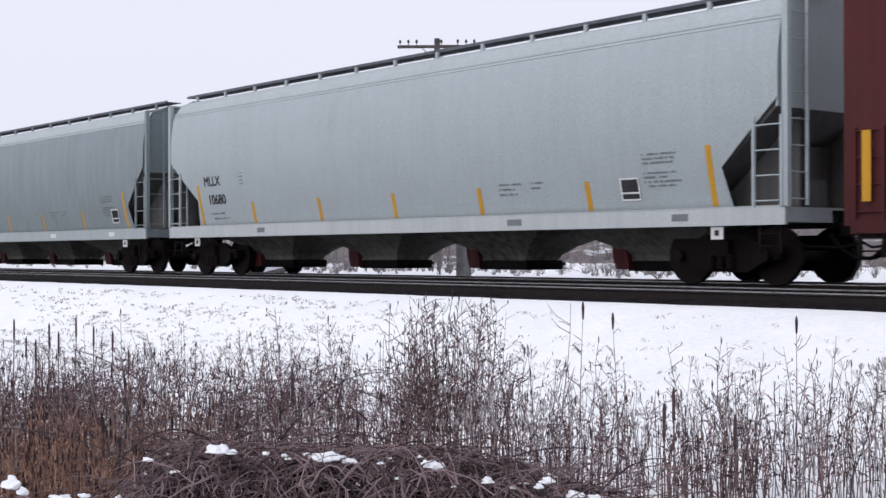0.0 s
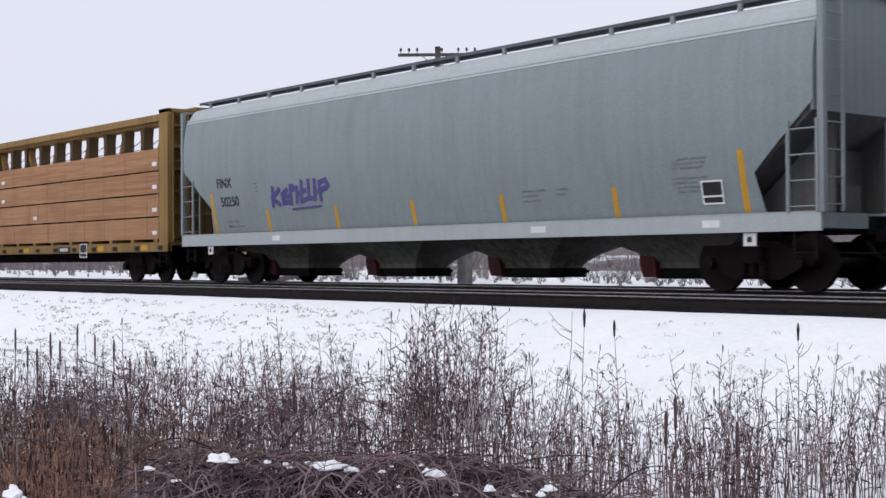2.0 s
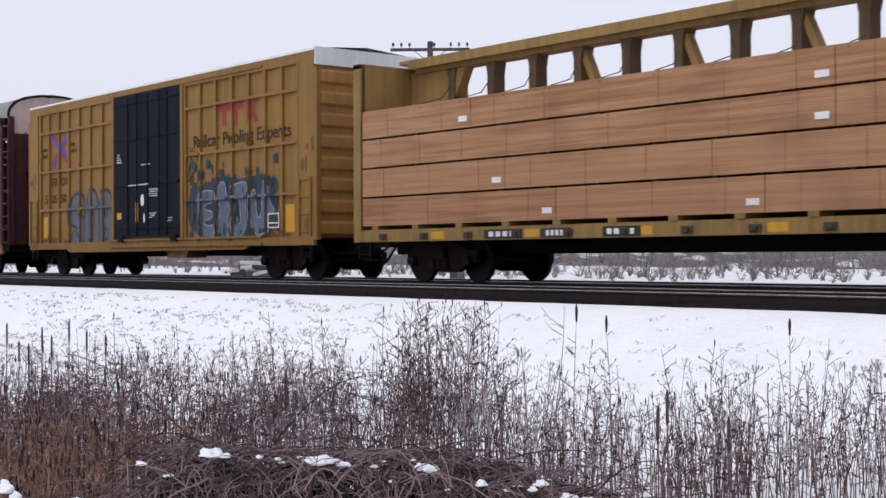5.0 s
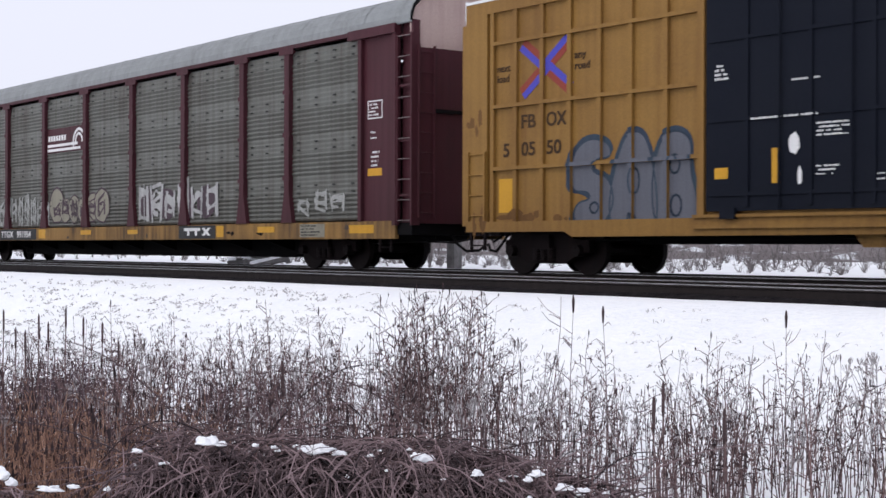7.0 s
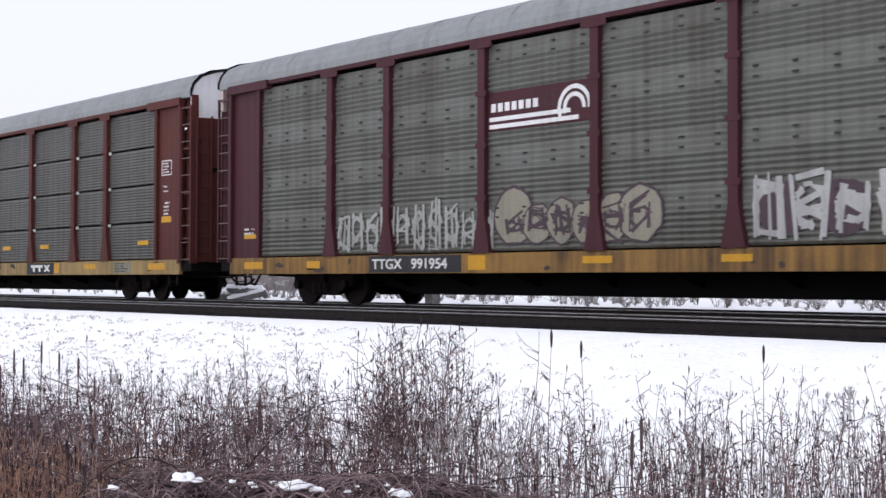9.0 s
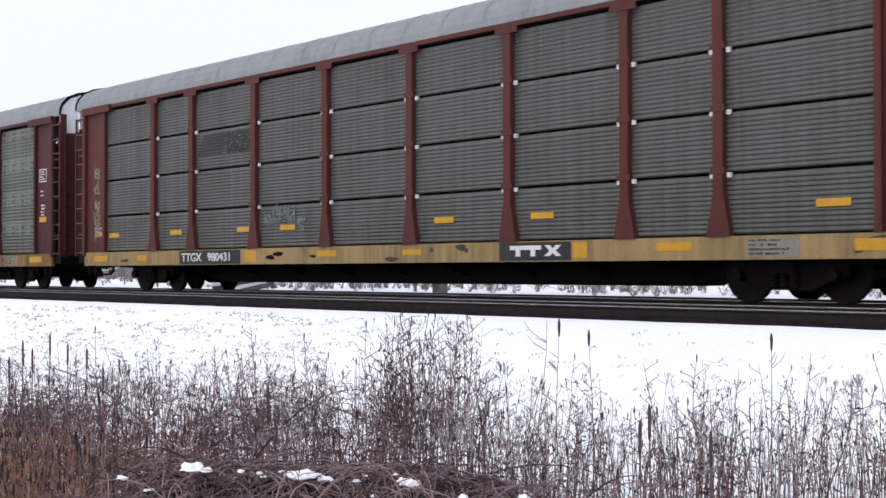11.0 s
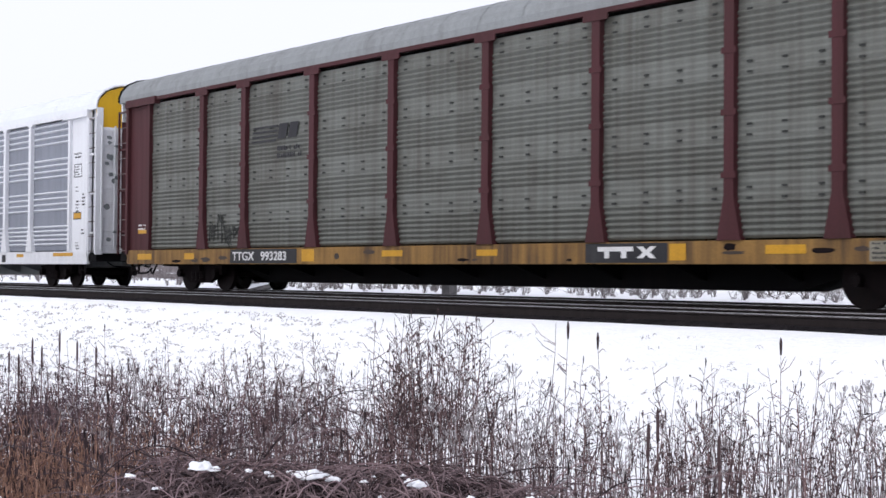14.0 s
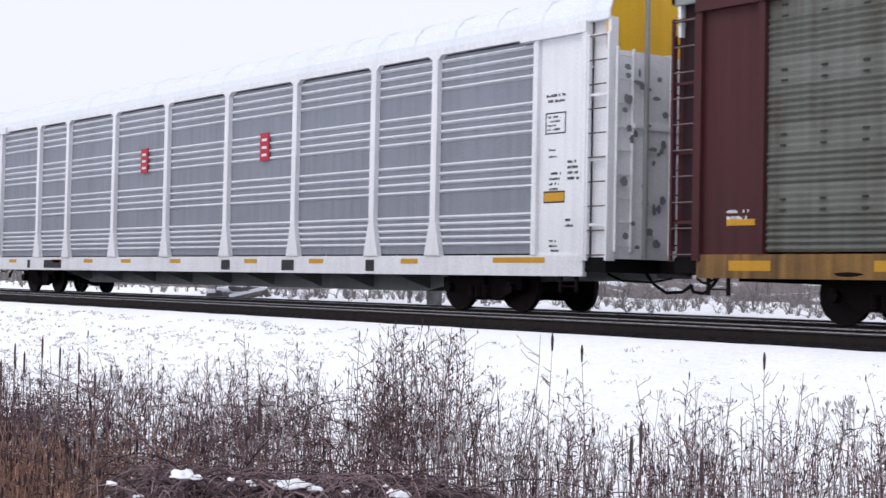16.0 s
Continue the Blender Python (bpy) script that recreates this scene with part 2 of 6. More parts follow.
TWIG = stalky("twig_violet_brown", (0.035, 0.022, 0.03), (0.17, 0.115, 0.13))
PALEWEED = stalky("weed_pale_grey", (0.16, 0.145, 0.15), (0.50, 0.47, 0.47))
REDWEED = stalky("weed_russet", (0.12, 0.062, 0.05), (0.46, 0.275, 0.195))
CANE = stalky("bramble_cane", (0.008, 0.005, 0.007), (0.30, 0.215, 0.225))
# near-black for the mound's core: the shade in the gaps as a colour
SHADECORE = earthy("bramble_shade_core", (0.006, 0.004, 0.005), (0.03, 0.018, 0.018), 14, 0.95, 1.0, 0.04, 0.05)
SEED = stalky("seed_head", (0.018, 0.012, 0.014), (0.085, 0.055, 0.058))
BRUSH = stalky("far_brush", (0.09, 0.078, 0.08), (0.30, 0.27, 0.27))


def thicket_material():
    """Dead grey brush with snow lying in long drifts."""
    m, n, l, b = nodes_of("far_thicket", 0.95, 0.0, 0.1)
    co, mp = n.new("ShaderNodeTexCoord"), n.new("ShaderNodeMapping")
    mp.inputs["Scale"].default_value = (0.25, 1.0, 2.2)
    drift, twig = n.new("ShaderNodeTexNoise"), n.new("ShaderNodeTexNoise")
    drift.inputs["Scale"].default_value, drift.inputs["Detail"].default_value = 1.1, 7
    twig.inputs["Scale"].default_value, twig.inputs["Detail"].default_value = 7.0, 8
    l.new(co.outputs["Object"], mp.inputs["Vector"]); l.new(mp.outputs[0], drift.inputs["Vector"])
    l.new(co.outputs["Object"], twig.inputs["Vector"])
    tone, cover, mix = n.new("ShaderNodeMixRGB"), n.new("ShaderNodeMapRange"), n.new("ShaderNodeMixRGB")
    tone.inputs[1].default_value, tone.inputs[2].default_value = rgb((0.07, 0.058, 0.06)), rgb((0.34, 0.30, 0.30))
    l.new(twig.outputs[0], tone.inputs[0])
    cover.inputs[1].default_value, cover.inputs[2].default_value = 0.56, 0.64
    l.new(drift.outputs[0], cover.inputs[0])
    mix.inputs[2].default_value = rgb((0.75, 0.77, 0.8))
    l.new(cover.outputs[0], mix.inputs[0]); l.new(tone.outputs[0], mix.inputs[1])
    l.new(mix.outputs[0], b.inputs["Base Color"])
    bp = n.new("ShaderNodeBump")
    bp.inputs["Strength"].default_value, bp.inputs["Distance"].default_value = 0.8, 0.3
    l.new(twig.outputs[0], bp.inputs["Height"]); l.new(bp.outputs[0], b.inputs["Normal"])
    return m


THICKET = thicket_material()

# ---- mesh helpers ----
def box(bm, x0, x1, y0, y1, z0, z1):
    v = [bm.verts.new(p) for p in ((x0, y0, z0), (x1, y0, z0), (x1, y1, z0), (x0, y1, z0), (x0, y0, z1), (x1, y0, z1), (x1, y1, z1), (x0, y1, z1))]
    for f in ((3, 2, 1, 0), (4, 5, 6, 7), (0, 1, 5, 4), (1, 2, 6, 5), (2, 3, 7, 6), (3, 0, 4, 7)):
        bm.faces.new([v[i] for i in f])


def prism(bm, pts, axis, a, b):
    """A polygon drawn in (x, z) for axis y, (y, z) for axis x or (x, y) for axis z, pulled from a to b along that axis."""
    put = {"y": lambda p, d: (p[0], d, p[1]), "x": lambda p, d: (d, p[0], p[1]), "z": lambda p, d: (p[0], p[1], d)}[axis]
    lo, hi = [bm.verts.new(put(p, a)) for p in pts], [bm.verts.new(put(p, b)) for p in pts]
    bm.faces.new(lo[::-1]); bm.faces.new(hi)
    for i in range(len(pts)):
        j = (i + 1) % len(pts)
        bm.faces.new((lo[i], lo[j], hi[j], hi[i]))


def rod(bm, p0, p1, r0, r1=None, n=6):
    p0, p1 = Vector(p0), Vector(p1)
    r1 = r0 if r1 is None else r1
    d = (p1 - p0).normalized()
    u = d.orthogonal().normalized(); w = d.cross(u)
    ring = lambda c, r: [bm.verts.new(c + r * (math.cos(k * math.tau / n) * u + math.sin(k * math.tau / n) * w)) for k in range(n)]
    a, b = ring(p0, r0), ring(p1, r1)
    for k in range(n):
        bm.faces.new((a[k], a[(k + 1) % n], b[(k + 1) % n], b[k]))
    bm.faces.new(a[::-1]); bm.faces.new(b)


def wire(bm, pts, r, n=5):
    for p, q in zip(pts, pts[1:]):
        rod(bm, p, q, r, n=n)


def lathe(bm, prof, n=28, mid=(0, 0, 0)):
    """A ring profile of (distance along y, radius), turned about the y axis."""
    rings = [[bm.verts.new((mid[0] + r * math.cos(k * math.tau / n), mid[1] + y, mid[2] + r * math.sin(k * math.tau / n))) for k in range(n)] for y, r in prof]
    for a, b in zip(rings, rings[1:]):
        for k in range(n):
            bm.faces.new((a[k], a[(k + 1) % n], b[(k + 1) % n], b[k]))
    bm.faces.new(rings[0][::-1]); bm.faces.new(rings[-1])


def strip(bm, prof, x0, x1, steps=1, close=False):
    """A line of (y, z) points pulled along x as a skin."""
    rows = [[bm.verts.new((x0 + (x1 - x0) * k / steps, y, z)) for y, z in prof] for k in range(steps + 1)]
    m = len(prof)
    for a, b in zip(rows, rows[1:]):
        for i in range(m if close else m - 1):
            bm.faces.new((a[i], a[(i + 1) % m], b[(i + 1) % m], b[i]))


def mesh_of(name, bm, material, smooth=False):
    bmesh.ops.recalc_face_normals(bm, faces=bm.faces)
    me = bpy.data.meshes.new(name)
    bm.to_mesh(me); bm.free()
    me.materials.append(material)
    if smooth:
        me.polygons.foreach_set("use_smooth", [True] * len(me.polygons))
    return me


def part(name, bm, material, parent, label="", smooth=False):
    ob = new(name, mesh_of(name, bm, material, smooth))
    ob.parent = parent
    return tagged(ob, label)


def bpart(name, boxes, material, parent, label=""):
    bm = bmesh.new()
    for b in boxes:
        box(bm, *b)
    return part(name, bm, material, parent, label)


def tubes(name, lines, material, sides=3):
    """Many bent stems in one mesh: each a list of (point, radius)."""
    verts, faces = [], []
    ang = [k * math.tau / sides for k in range(sides)]
    for line in lines:
        base = len(verts)
        for i, (p, r) in enumerate(line):
            a, b = line[max(i - 1, 0)][0], line[min(i + 1, len(line) - 1)][0]
            d = (b - a)
            d = d.normalized() if d.length > 1e-9 else Vector((0, 0, 1))
            u = d.orthogonal().normalized(); w = d.cross(u)
            for k in ang:
                verts.append(p + r * (math.cos(k) * u + math.sin(k) * w))
        for i in range(len(line) - 1):
            for k in range(sides):
                j = (k + 1) % sides
                faces.append((base + i * sides + k, base + i * sides + j, base + (i + 1) * sides + j, base + (i + 1) * sides + k))
    me = bpy.data.meshes.new(name)
    me.from_pydata([tuple(q) for q in verts], [], faces)
    me.materials.append(material)
    return new(name, me)


def writing(words, size, x, z, y, material, parent, name="lettering", wide=1.0, slant=0.0, bold=0.0):
    """Letters on a car's near side, left end at x, foot at z."""
    cu = bpy.data.curves.new(name, 'FONT')
    cu.body, cu.size, cu.extrude, cu.shear = words, size, 0.002, slant
    tmp = new(name + "_curve", cu)
    bpy.context.view_layer.update()
    me = bpy.data.meshes.new_from_object(tmp.evaluated_get(bpy.context.evaluated_depsgraph_get()))
    bpy.data.objects.remove(tmp)
    for v in me.vertices:
        v.co = (x + v.co.x * wide, y - v.co.z, z + v.co.y)
    if bold:
        bm = bmesh.new()
        bm.from_mesh(me)
        for dx, dz in ((bold * 1.5, 0.0), (0.0, bold), (bold * 1.5, bold)):
            for v in me.vertices:
                v.co += Vector((dx, -0.0004, dz))
            bm.from_mesh(me)
            for v in me.vertices:
                v.co -= Vector((dx, 0, dz))
        bm.to_mesh(me); bm.free()
    me.materials.clear(); me.materials.append(material)
    ob = new(name, me)
    ob.parent = parent
    return ob


def stencil_rows(bm, x, z, y, width, rows, h, gap, seed):
    """Small lines of stencilling that cannot be read, as bars."""
    r = random.Random(seed)
    step = max(h * 0.8, 0.045)
    for k in range(rows):
        top, end, at = z - k * (h + gap), x + width * r.uniform(0.6, 1.0), x
        while at < end:
            if r.random() > 0.16:
                box(bm, at, min(at + step * r.uniform(0.55, 0.85), end), y - 0.003, y, top - h, top - h * r.choice((0.0, 0.0, 0.25)))
            at += step


# ---- ground and tracks ----
TRACK_Y, NEAR_TRACK_Y = 19.03, 14.93      # centre lines of the two tracks; rail tops are at z = 0


def ground_z(x, y):
    up = min(max((y - 9.6) / (13.75 - 9.6), 0), 1)
    z = -1.17 + 0.98 * (up * up * (3 - 2 * up))
    if y > 20.7:
        up = min((y - 20.7) / 11.0, 1)
        z = -0.19 + 0.2 * up * up * (3 - 2 * up)
    if y < 13.2 or y > 22:
        z += 0.06 * noise.noise((x * 0.45, y * 0.45, 0)) + 0.025 * noise.noise((x * 1.7, y * 1.7, 3))
    if y > 60:
        z += 0.5 * noise.noise((x * 0.02, y * 0.02, 7)) * min((y - 60) / 60, 1)
    if y > 24:
        z += 0.22 * noise.noise((x * 0.04, y * 0.3, 9)) * min((y - 24) / 6, 1)
    return z


def spread(a, b, fine0, fine1, step, grow):
    """Lines close together between fine0 and fine1, wider apart out to a and b."""
    out = [fine0 + step * k for k in range(int((fine1 - fine0) / step) + 1)]
    s, p = step, out[-1]
    while p < b:
        s *= grow; p = min(p + s, b); out.append(p)
    s, p, left = step, fine0, []
    while p > a:
        s *= grow; p = max(p - s, a); left.append(p)
    return left[::-1] + out


gx, gy = spread(-2500, 900, -70, 8, 0.35, 1.25), spread(-300, 2800, 2, 46, 0.25, 1.2)
me = bpy.data.meshes.new("ground")
me.from_pydata([(x, y, ground_z(x, y)) for y in gy for x in gx], [],
               [(j * len(gx) + i, j * len(gx) + i + 1, (j + 1) * len(gx) + i + 1, (j + 1) * len(gx) + i) for j in range(len(gy) - 1) for i in range(len(gx) - 1)])
me.materials.append(SNOW)
me.polygons.foreach_set("use_smooth", [True] * len(me.polygons))
tagged(new("ground", me), "open ground under thin fresh snow beside the railway", "ground", kind="structure")

bm = bmesh.new()
rb = random.Random(4)
prev = None
for k in range(700):
    x = -330 + k * 0.62
    ys = [13.78 + rb.uniform(-0.13, 0.13), 14.0, 16.0, 17.6, 19.9, 20.15 + rb.uniform(-0.08, 0.08)]
    zs = [-0.21, -0.135 + rb.uniform(-0.015, 0.015), -0.12, -0.125, -0.12, -0.24]
    row = [bm.verts.new((x, y, z)) for y, z in zip(ys, zs)]
    if prev:
        for i in range(5):
            bm.faces.new((prev[i], prev[i + 1], row[i + 1], row[i]))
    prev = row
ballast = new("ballast_bed", mesh_of("ballast_bed", bm, BALLAST, True))
tagged(ballast, "dark crushed-stone ballast bed under two railway tracks", "track bed", kind="structure")


def rail(y, name):
    root = new(name)
    root.location = (0, y, 0)
    bm = bmesh.new()
    prof = [(-0.07, -0.18), (0.07, -0.18), (0.07, -0.165), (0.012, -0.14), (0.012, -0.045), (0.036, -0.035), (0.036, -0.005), (-0.036, -0.005), (-0.036, -0.035), (-0.012, -0.045), (-0.012, -0.14), (-0.07, -0.165)]
    strip(bm, prof, -330, 100, 1, True)
    part("rail_web", bm, RAILRUST, root)
    bm = bmesh.new()
    strip(bm, [(-0.037, -0.014), (-0.034, -0.003), (-0.02, 0.0), (0.02, 0.0), (0.034, -0.003), (0.037, -0.014)], -330, 100, 1, True)
    part("rail_head", bm, RAILTOP, root, "worn bright steel running surface")
    tagged(root, "rusty steel rail with a worn bright head", "rail", "rails of the two tracks")


for cy in (NEAR_TRACK_Y, TRACK_Y):
    rail(cy - 0.755, "rail"); rail(cy + 0.755, "rail")
    bm = bmesh.new()
    for k in range(560):
        x = -250 + k * 0.55
        box(bm, x, x + 0.22, cy - 1.28 if cy > 16 else cy - 0.72, cy + 1.28, -0.2, -0.118 + rb.uniform(-0.008, 0.004))
    tagged(new("ties", mesh_of("ties", bm, TIEWOOD)), "weathered dark timber ties half buried in ballast", "railway ties", kind="stuff")

# ---- the train ----
def gone(t):
    """Metres that the train has rolled at t seconds."""
    return 10.708 * t - 0.028 * (t - 8) ** 2 - 0.000156 * (t - 8) ** 3


WHEELS, CARS = [], []


def truck(car, x, r=0.42, wb=0.9):
    """A two-axle truck under a car: side frames, bolster, springs, and two rolling wheelsets."""
    bm = bmesh.new()
    side = [(-1.14, 0.4), (-1.14, 0.62), (-0.8, 0.64), (-0.4, 0.8), (0.4, 0.8), (0.8, 0.64), (1.14, 0.62), (1.14, 0.4), (0.86, 0.36), (0.5, 0.18), (-0.5, 0.18), (-0.86, 0.36)]
    for y in (-1.08, 0.94):
        prism(bm, side, "y", y, y + 0.14)
    box(bm, -0.2, 0.2, -1.2, 1.2, 0.45, 0.72)
    frame_ob = part("truck", bm, IRON, car, "cast-iron two-axle truck frame")
    frame_ob.location = (x, 0, 0)
    for y in (-1.13, 1.13):
        bm = bmesh.new()
        for dx in (-0.2, 0.0, 0.2):
            for k in range(5):
                rod(bm, (dx, y, 0.24 + k * 0.05), (dx, y, 0.27 + k * 0.05), 0.075, n=8)
        part("spring", bm, WHEELIRON, frame_ob)
    for dx in (-wb, wb):
        bm = bmesh.new()
        for y, s in ((-0.755, -1), (0.755, 1)):
            lathe(bm, [(-0.07 * -s + 0.02 * s, r + 0.03), (0.03 * -s, r + 0.028), (0.015 * -s, r), (0.07 * s, r - 0.008), (0.072 * s, r - 0.06), (0.03 * s, r - 0.09), (0.02 * s, 0.17), (0.08 * s, 0.13), (0.08 * s, 0.02)], 28, (0, y, 0))
            for k in range(6):
                a = k * math.tau / 6
                rod(bm, (0.27 * math.cos(a), y + 0.03 * s, 0.27 * math.sin(a)), (0.27 * math.cos(a), y + 0.05 * s, 0.27 * math.sin(a)), 0.025, n=6)
        rod(bm, (0, -0.75, 0), (0, 0.75, 0), 0.085, n=10)
        for y in (-1.2, 1.2):
            rod(bm, (0, y * 0.8, 0), (0, y, 0), 0.11, n=8)
            for k in range(3):
                a = k * math.tau / 3
                rod(bm, (0.06 * math.cos(a), y, 0.06 * math.sin(a)), (0.06 * math.cos(a), y * 1.015, 0.06 * math.sin(a)), 0.02, n=5)
        w = part("wheelset", bm, WHEELIRON, frame_ob)
        w.location = (dx, 0, r)
        WHEELS.append((w, dx, r))


def coupler(car, x, s):
    bm = bmesh.new()
    box(bm, min(x, x + s * 0.55), max(x, x + s * 0.55), -0.09, 0.09, 0.77, 0.97)
    prism(bm, [(x + s * 0.5, -0.16), (x + s * 0.78, -0.2), (x + s * 0.84, -0.02), (x + s * 0.7, 0.16), (x + s * 0.5, 0.14)], "z", 0.72, 1.0)
    part("coupler", bm, IRON, car)
    bm = bmesh.new()
    wire(bm, [(x, -0.35, 0.78), (x + s * 0.2, -0.36, 0.56), (x + s * 0.45, -0.3, 0.4), (x + s * 0.75, -0.2, 0.42), (x + s * 0.9, -0.12, 0.55)], 0.03)
    wire(bm, [(x - s * 0.4, -0.9, 0.72), (x - s * 0.1, -0.85, 0.6), (x + s * 0.3, -0.5, 0.58), (x + s * 0.6, -0.3, 0.66)], 0.022)
    part("air_hose", bm, BLACKFRAME, car)


def ladder(car, x0, x1, y, z0, z1, material, step=0.42, name="ladder", rungs=None):
    bm = bmesh.new()
    n = int((z1 - z0) / step)
    for k in range(n + 1):
        rod(bm, (x0, y, z0 + 0.1 + k * step), (x1, y, z0 + 0.1 + k * step), 0.014, n=5)
    steps = None
    if rungs:
        steps, bm = bm, bmesh.new()
    for x in (x0, x1):
        box(bm, x - 0.025, x + 0.025, y - 0.02, y + 0.03, z0, z1)
    ob = part(name, bm, material, car)
    if rungs:
        tagged(part("rungs", steps, rungs, ob, "rungs worn to bare metal"), kind="stuff")
    return ob


def end_ladder(car, x, y0, y1, z0, z1, material, step=0.42):
    bm = bmesh.new()
    n = int((z1 - z0) / step)
    for k in range(n + 1):
        rod(bm, (x, y0, z0 + 0.1 + k * step), (x, y1, z0 + 0.1 + k * step), 0.014, n=5)
    for y in (y0, y1):
        box(bm, x - 0.02, x + 0.03, y - 0.02, y + 0.02, z0, z1)
    part("end_ladder", bm, material, car)


def data_plate(car, x, z, y, w=0.55, h=0.42):
    plate = bpart("label_plate", [(x, x + w, y - 0.004, y, z, z + h)], BLACKMARK, car, "black panel with white frames")
    b, s = [], 0.03
    for a0, a1, c0, c1 in ((x, x + w, z, z + s), (x, x + w, z + h - s, z + h), (x, x + s, z + s, z + h - s), (x + w - s, x + w, z + s, z + h - s), (x + s, x + w - s, z + h * 0.3, z + h * 0.3 + s)):
        b.append((a0, a1, y - 0.009, y - 0.005, c0, c1))
    return plate, bpart("label_frame", b, WHITEMARK, car)


def start_car(name, at):
    car = new(name)
    car.location = (at + gone(0), TRACK_Y, 0)
    CARS.append((car, at))
    return car


HOPPER_SIDE = [(-1.548 + 0.30 * max(0, (3.0 - z) / 1.78) ** 1.5 + 0.10 * max(0, (z - 3.3) / 0.88) ** 2, z) for z in (1.22 + 0.0987 * k for k in range(31))]


def hopper(at, body_mat, mark, number, sprayed):
    car = start_car("covered_hopper", at)
    L = 10.06
    # curved side sheets, their lower corners cut back over the slope sheets
    prof = HOPPER_SIDE
    for s in (1, -1):
        bm = bmesh.new()
        cut = lambda z: 0.12 if z > 2.95 else (0.12 + (2.95 - z) * 1.17 if z > 1.9 else 1.35 - 0.2 * (1.9 - z))
        cols = 40
        grid = []
        zz = [1.22, 1.4, 1.6, 1.75, 1.9, 2.05, 2.2, 2.4, 2.6, 2.8, 2.95, 3.2, 3.4, 3.6, 3.75, 3.9, 4.05, 4.17]
        for z in zz:
            y = float(np.interp(z, [p[1] for p in prof], [p[0] for p in prof])) * s
            e = L - cut(z)
            grid.append([bm.verts.new((-e + 2 * e * k / cols, y, z)) for k in range(cols + 1)])
        for a, b in zip(grid, grid[1:]):
            for k in range(cols):
                bm.faces.new((a[k], a[k + 1], b[k + 1], b[k]))
        inner = [[bm.verts.new(v.co - Vector((0, 0.02 * s, 0))) for v in row] for row in grid]
        for a, b in zip(inner, inner[1:]):
            for k in range(cols):
                bm.faces.new((b[k], b[k + 1], a[k + 1], a[k]))
        part("side_sheet", bm, body_mat, car, smooth=True)
    # roof shoulders and roof
    bm = bmesh.new()
    strip(bm, [(-1.44, 4.16), (-1.47, 4.18), (-1.46, 4.22), (-1.425, 4.225), (-1.44, 4.25), (-1.43, 4.29), (-1.38, 4.30), (-1.33, 4.40), (-1.22, 4.54), (-0.95, 4.63), (-0.6, 4.68), (0, 4.71), (0.6, 4.68), (0.95, 4.63), (1.22, 4.54), (1.33, 4.40), (1.46, 4.22), (1.44, 4.16)], -L + 0.12, L - 0.12, 1)
    part("roof", bm, HOPPER_RIM, car, "pale grey roof with rolled shoulder")
    for s in (-1, 1):
        bm = bmesh.new()
        x = s * (L - 0.14)
        outline = [(1.53 * q, z) for q, z in ((-1, 2.8), (-1, 3.5), (-0.93, 4.16), (-0.79, 4.53), (-0.4, 4.67), (0.4, 4.67), (0.79, 4.53), (0.93, 4.16), (1, 3.5), (1, 2.8))]
        prism(bm, outline, "x", x, x - s * 0.04)
        part("end_sheet", bm, body_mat, car)
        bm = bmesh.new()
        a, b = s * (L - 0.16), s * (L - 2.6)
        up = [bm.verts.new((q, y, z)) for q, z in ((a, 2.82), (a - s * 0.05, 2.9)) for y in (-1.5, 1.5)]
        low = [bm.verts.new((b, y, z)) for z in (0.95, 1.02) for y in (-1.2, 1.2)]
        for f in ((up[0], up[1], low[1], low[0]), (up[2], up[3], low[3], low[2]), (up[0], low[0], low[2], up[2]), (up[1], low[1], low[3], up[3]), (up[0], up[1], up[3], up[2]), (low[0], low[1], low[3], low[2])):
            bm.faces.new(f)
        part("slope_sheet", bm, HOPPER_END, car, "slope sheet with its shade painted into the dark colour")
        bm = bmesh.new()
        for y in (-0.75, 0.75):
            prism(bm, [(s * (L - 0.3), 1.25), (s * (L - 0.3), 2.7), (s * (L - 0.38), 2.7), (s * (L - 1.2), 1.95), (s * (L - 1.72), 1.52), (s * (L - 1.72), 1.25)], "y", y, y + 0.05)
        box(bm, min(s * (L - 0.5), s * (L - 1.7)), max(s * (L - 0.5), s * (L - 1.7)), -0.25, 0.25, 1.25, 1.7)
        # cross plate added only to close the bright see-through gap at this end
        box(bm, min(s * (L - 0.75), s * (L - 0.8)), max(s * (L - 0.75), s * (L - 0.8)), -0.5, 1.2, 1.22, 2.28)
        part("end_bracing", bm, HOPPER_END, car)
        bm = bmesh.new()
        box(bm, min(s * (L - 0.3), s * L), max(s * (L - 0.3), s * L), -1.5, 1.5, 0.98, 1.22)
        part("end_platform", bm, body_mat, car)
        # corner posts and ladders
        for y in (-1.5, 1.5):
            bpart("corner_post", [(s * L - 0.055, s * L + 0.055, y - 0.05, y + 0.05, 1.22, 4.5)], body_mat, car)
        xl = s * (L - 0.6)
        ladder(car, min(xl, s * (L - 0.06)), max(xl, s * (L - 0.06)), -1.55, 1.22, 2.66, body_mat, 0.4)
        end_ladder(car, s * (L + 0.02), -1.5, -1.0, 1.25, 4.5, body_mat, 0.42)
        end_ladder(car, s * (L + 0.02), 0.2, 0.7, 1.25, 2.7, body_mat, 0.42)
        ladder(car, s * (L - 0.35) - 0.2, s * (L - 0.35) + 0.2, -1.45, 0.5, 0.96, IRON, 0.2, "step")
        bm = bmesh.new()
        wire(bm, [(s * (L - 0.02), y, 4.62 + (0.05 if abs(y) < 1 else -0.12)) for y in (-1.5, -1.2, -0.8, 0.8, 1.2, 1.5)], 0.03)
        part("roof_hoop", bm, body_mat, car)
        coupler(car, s * L, s)
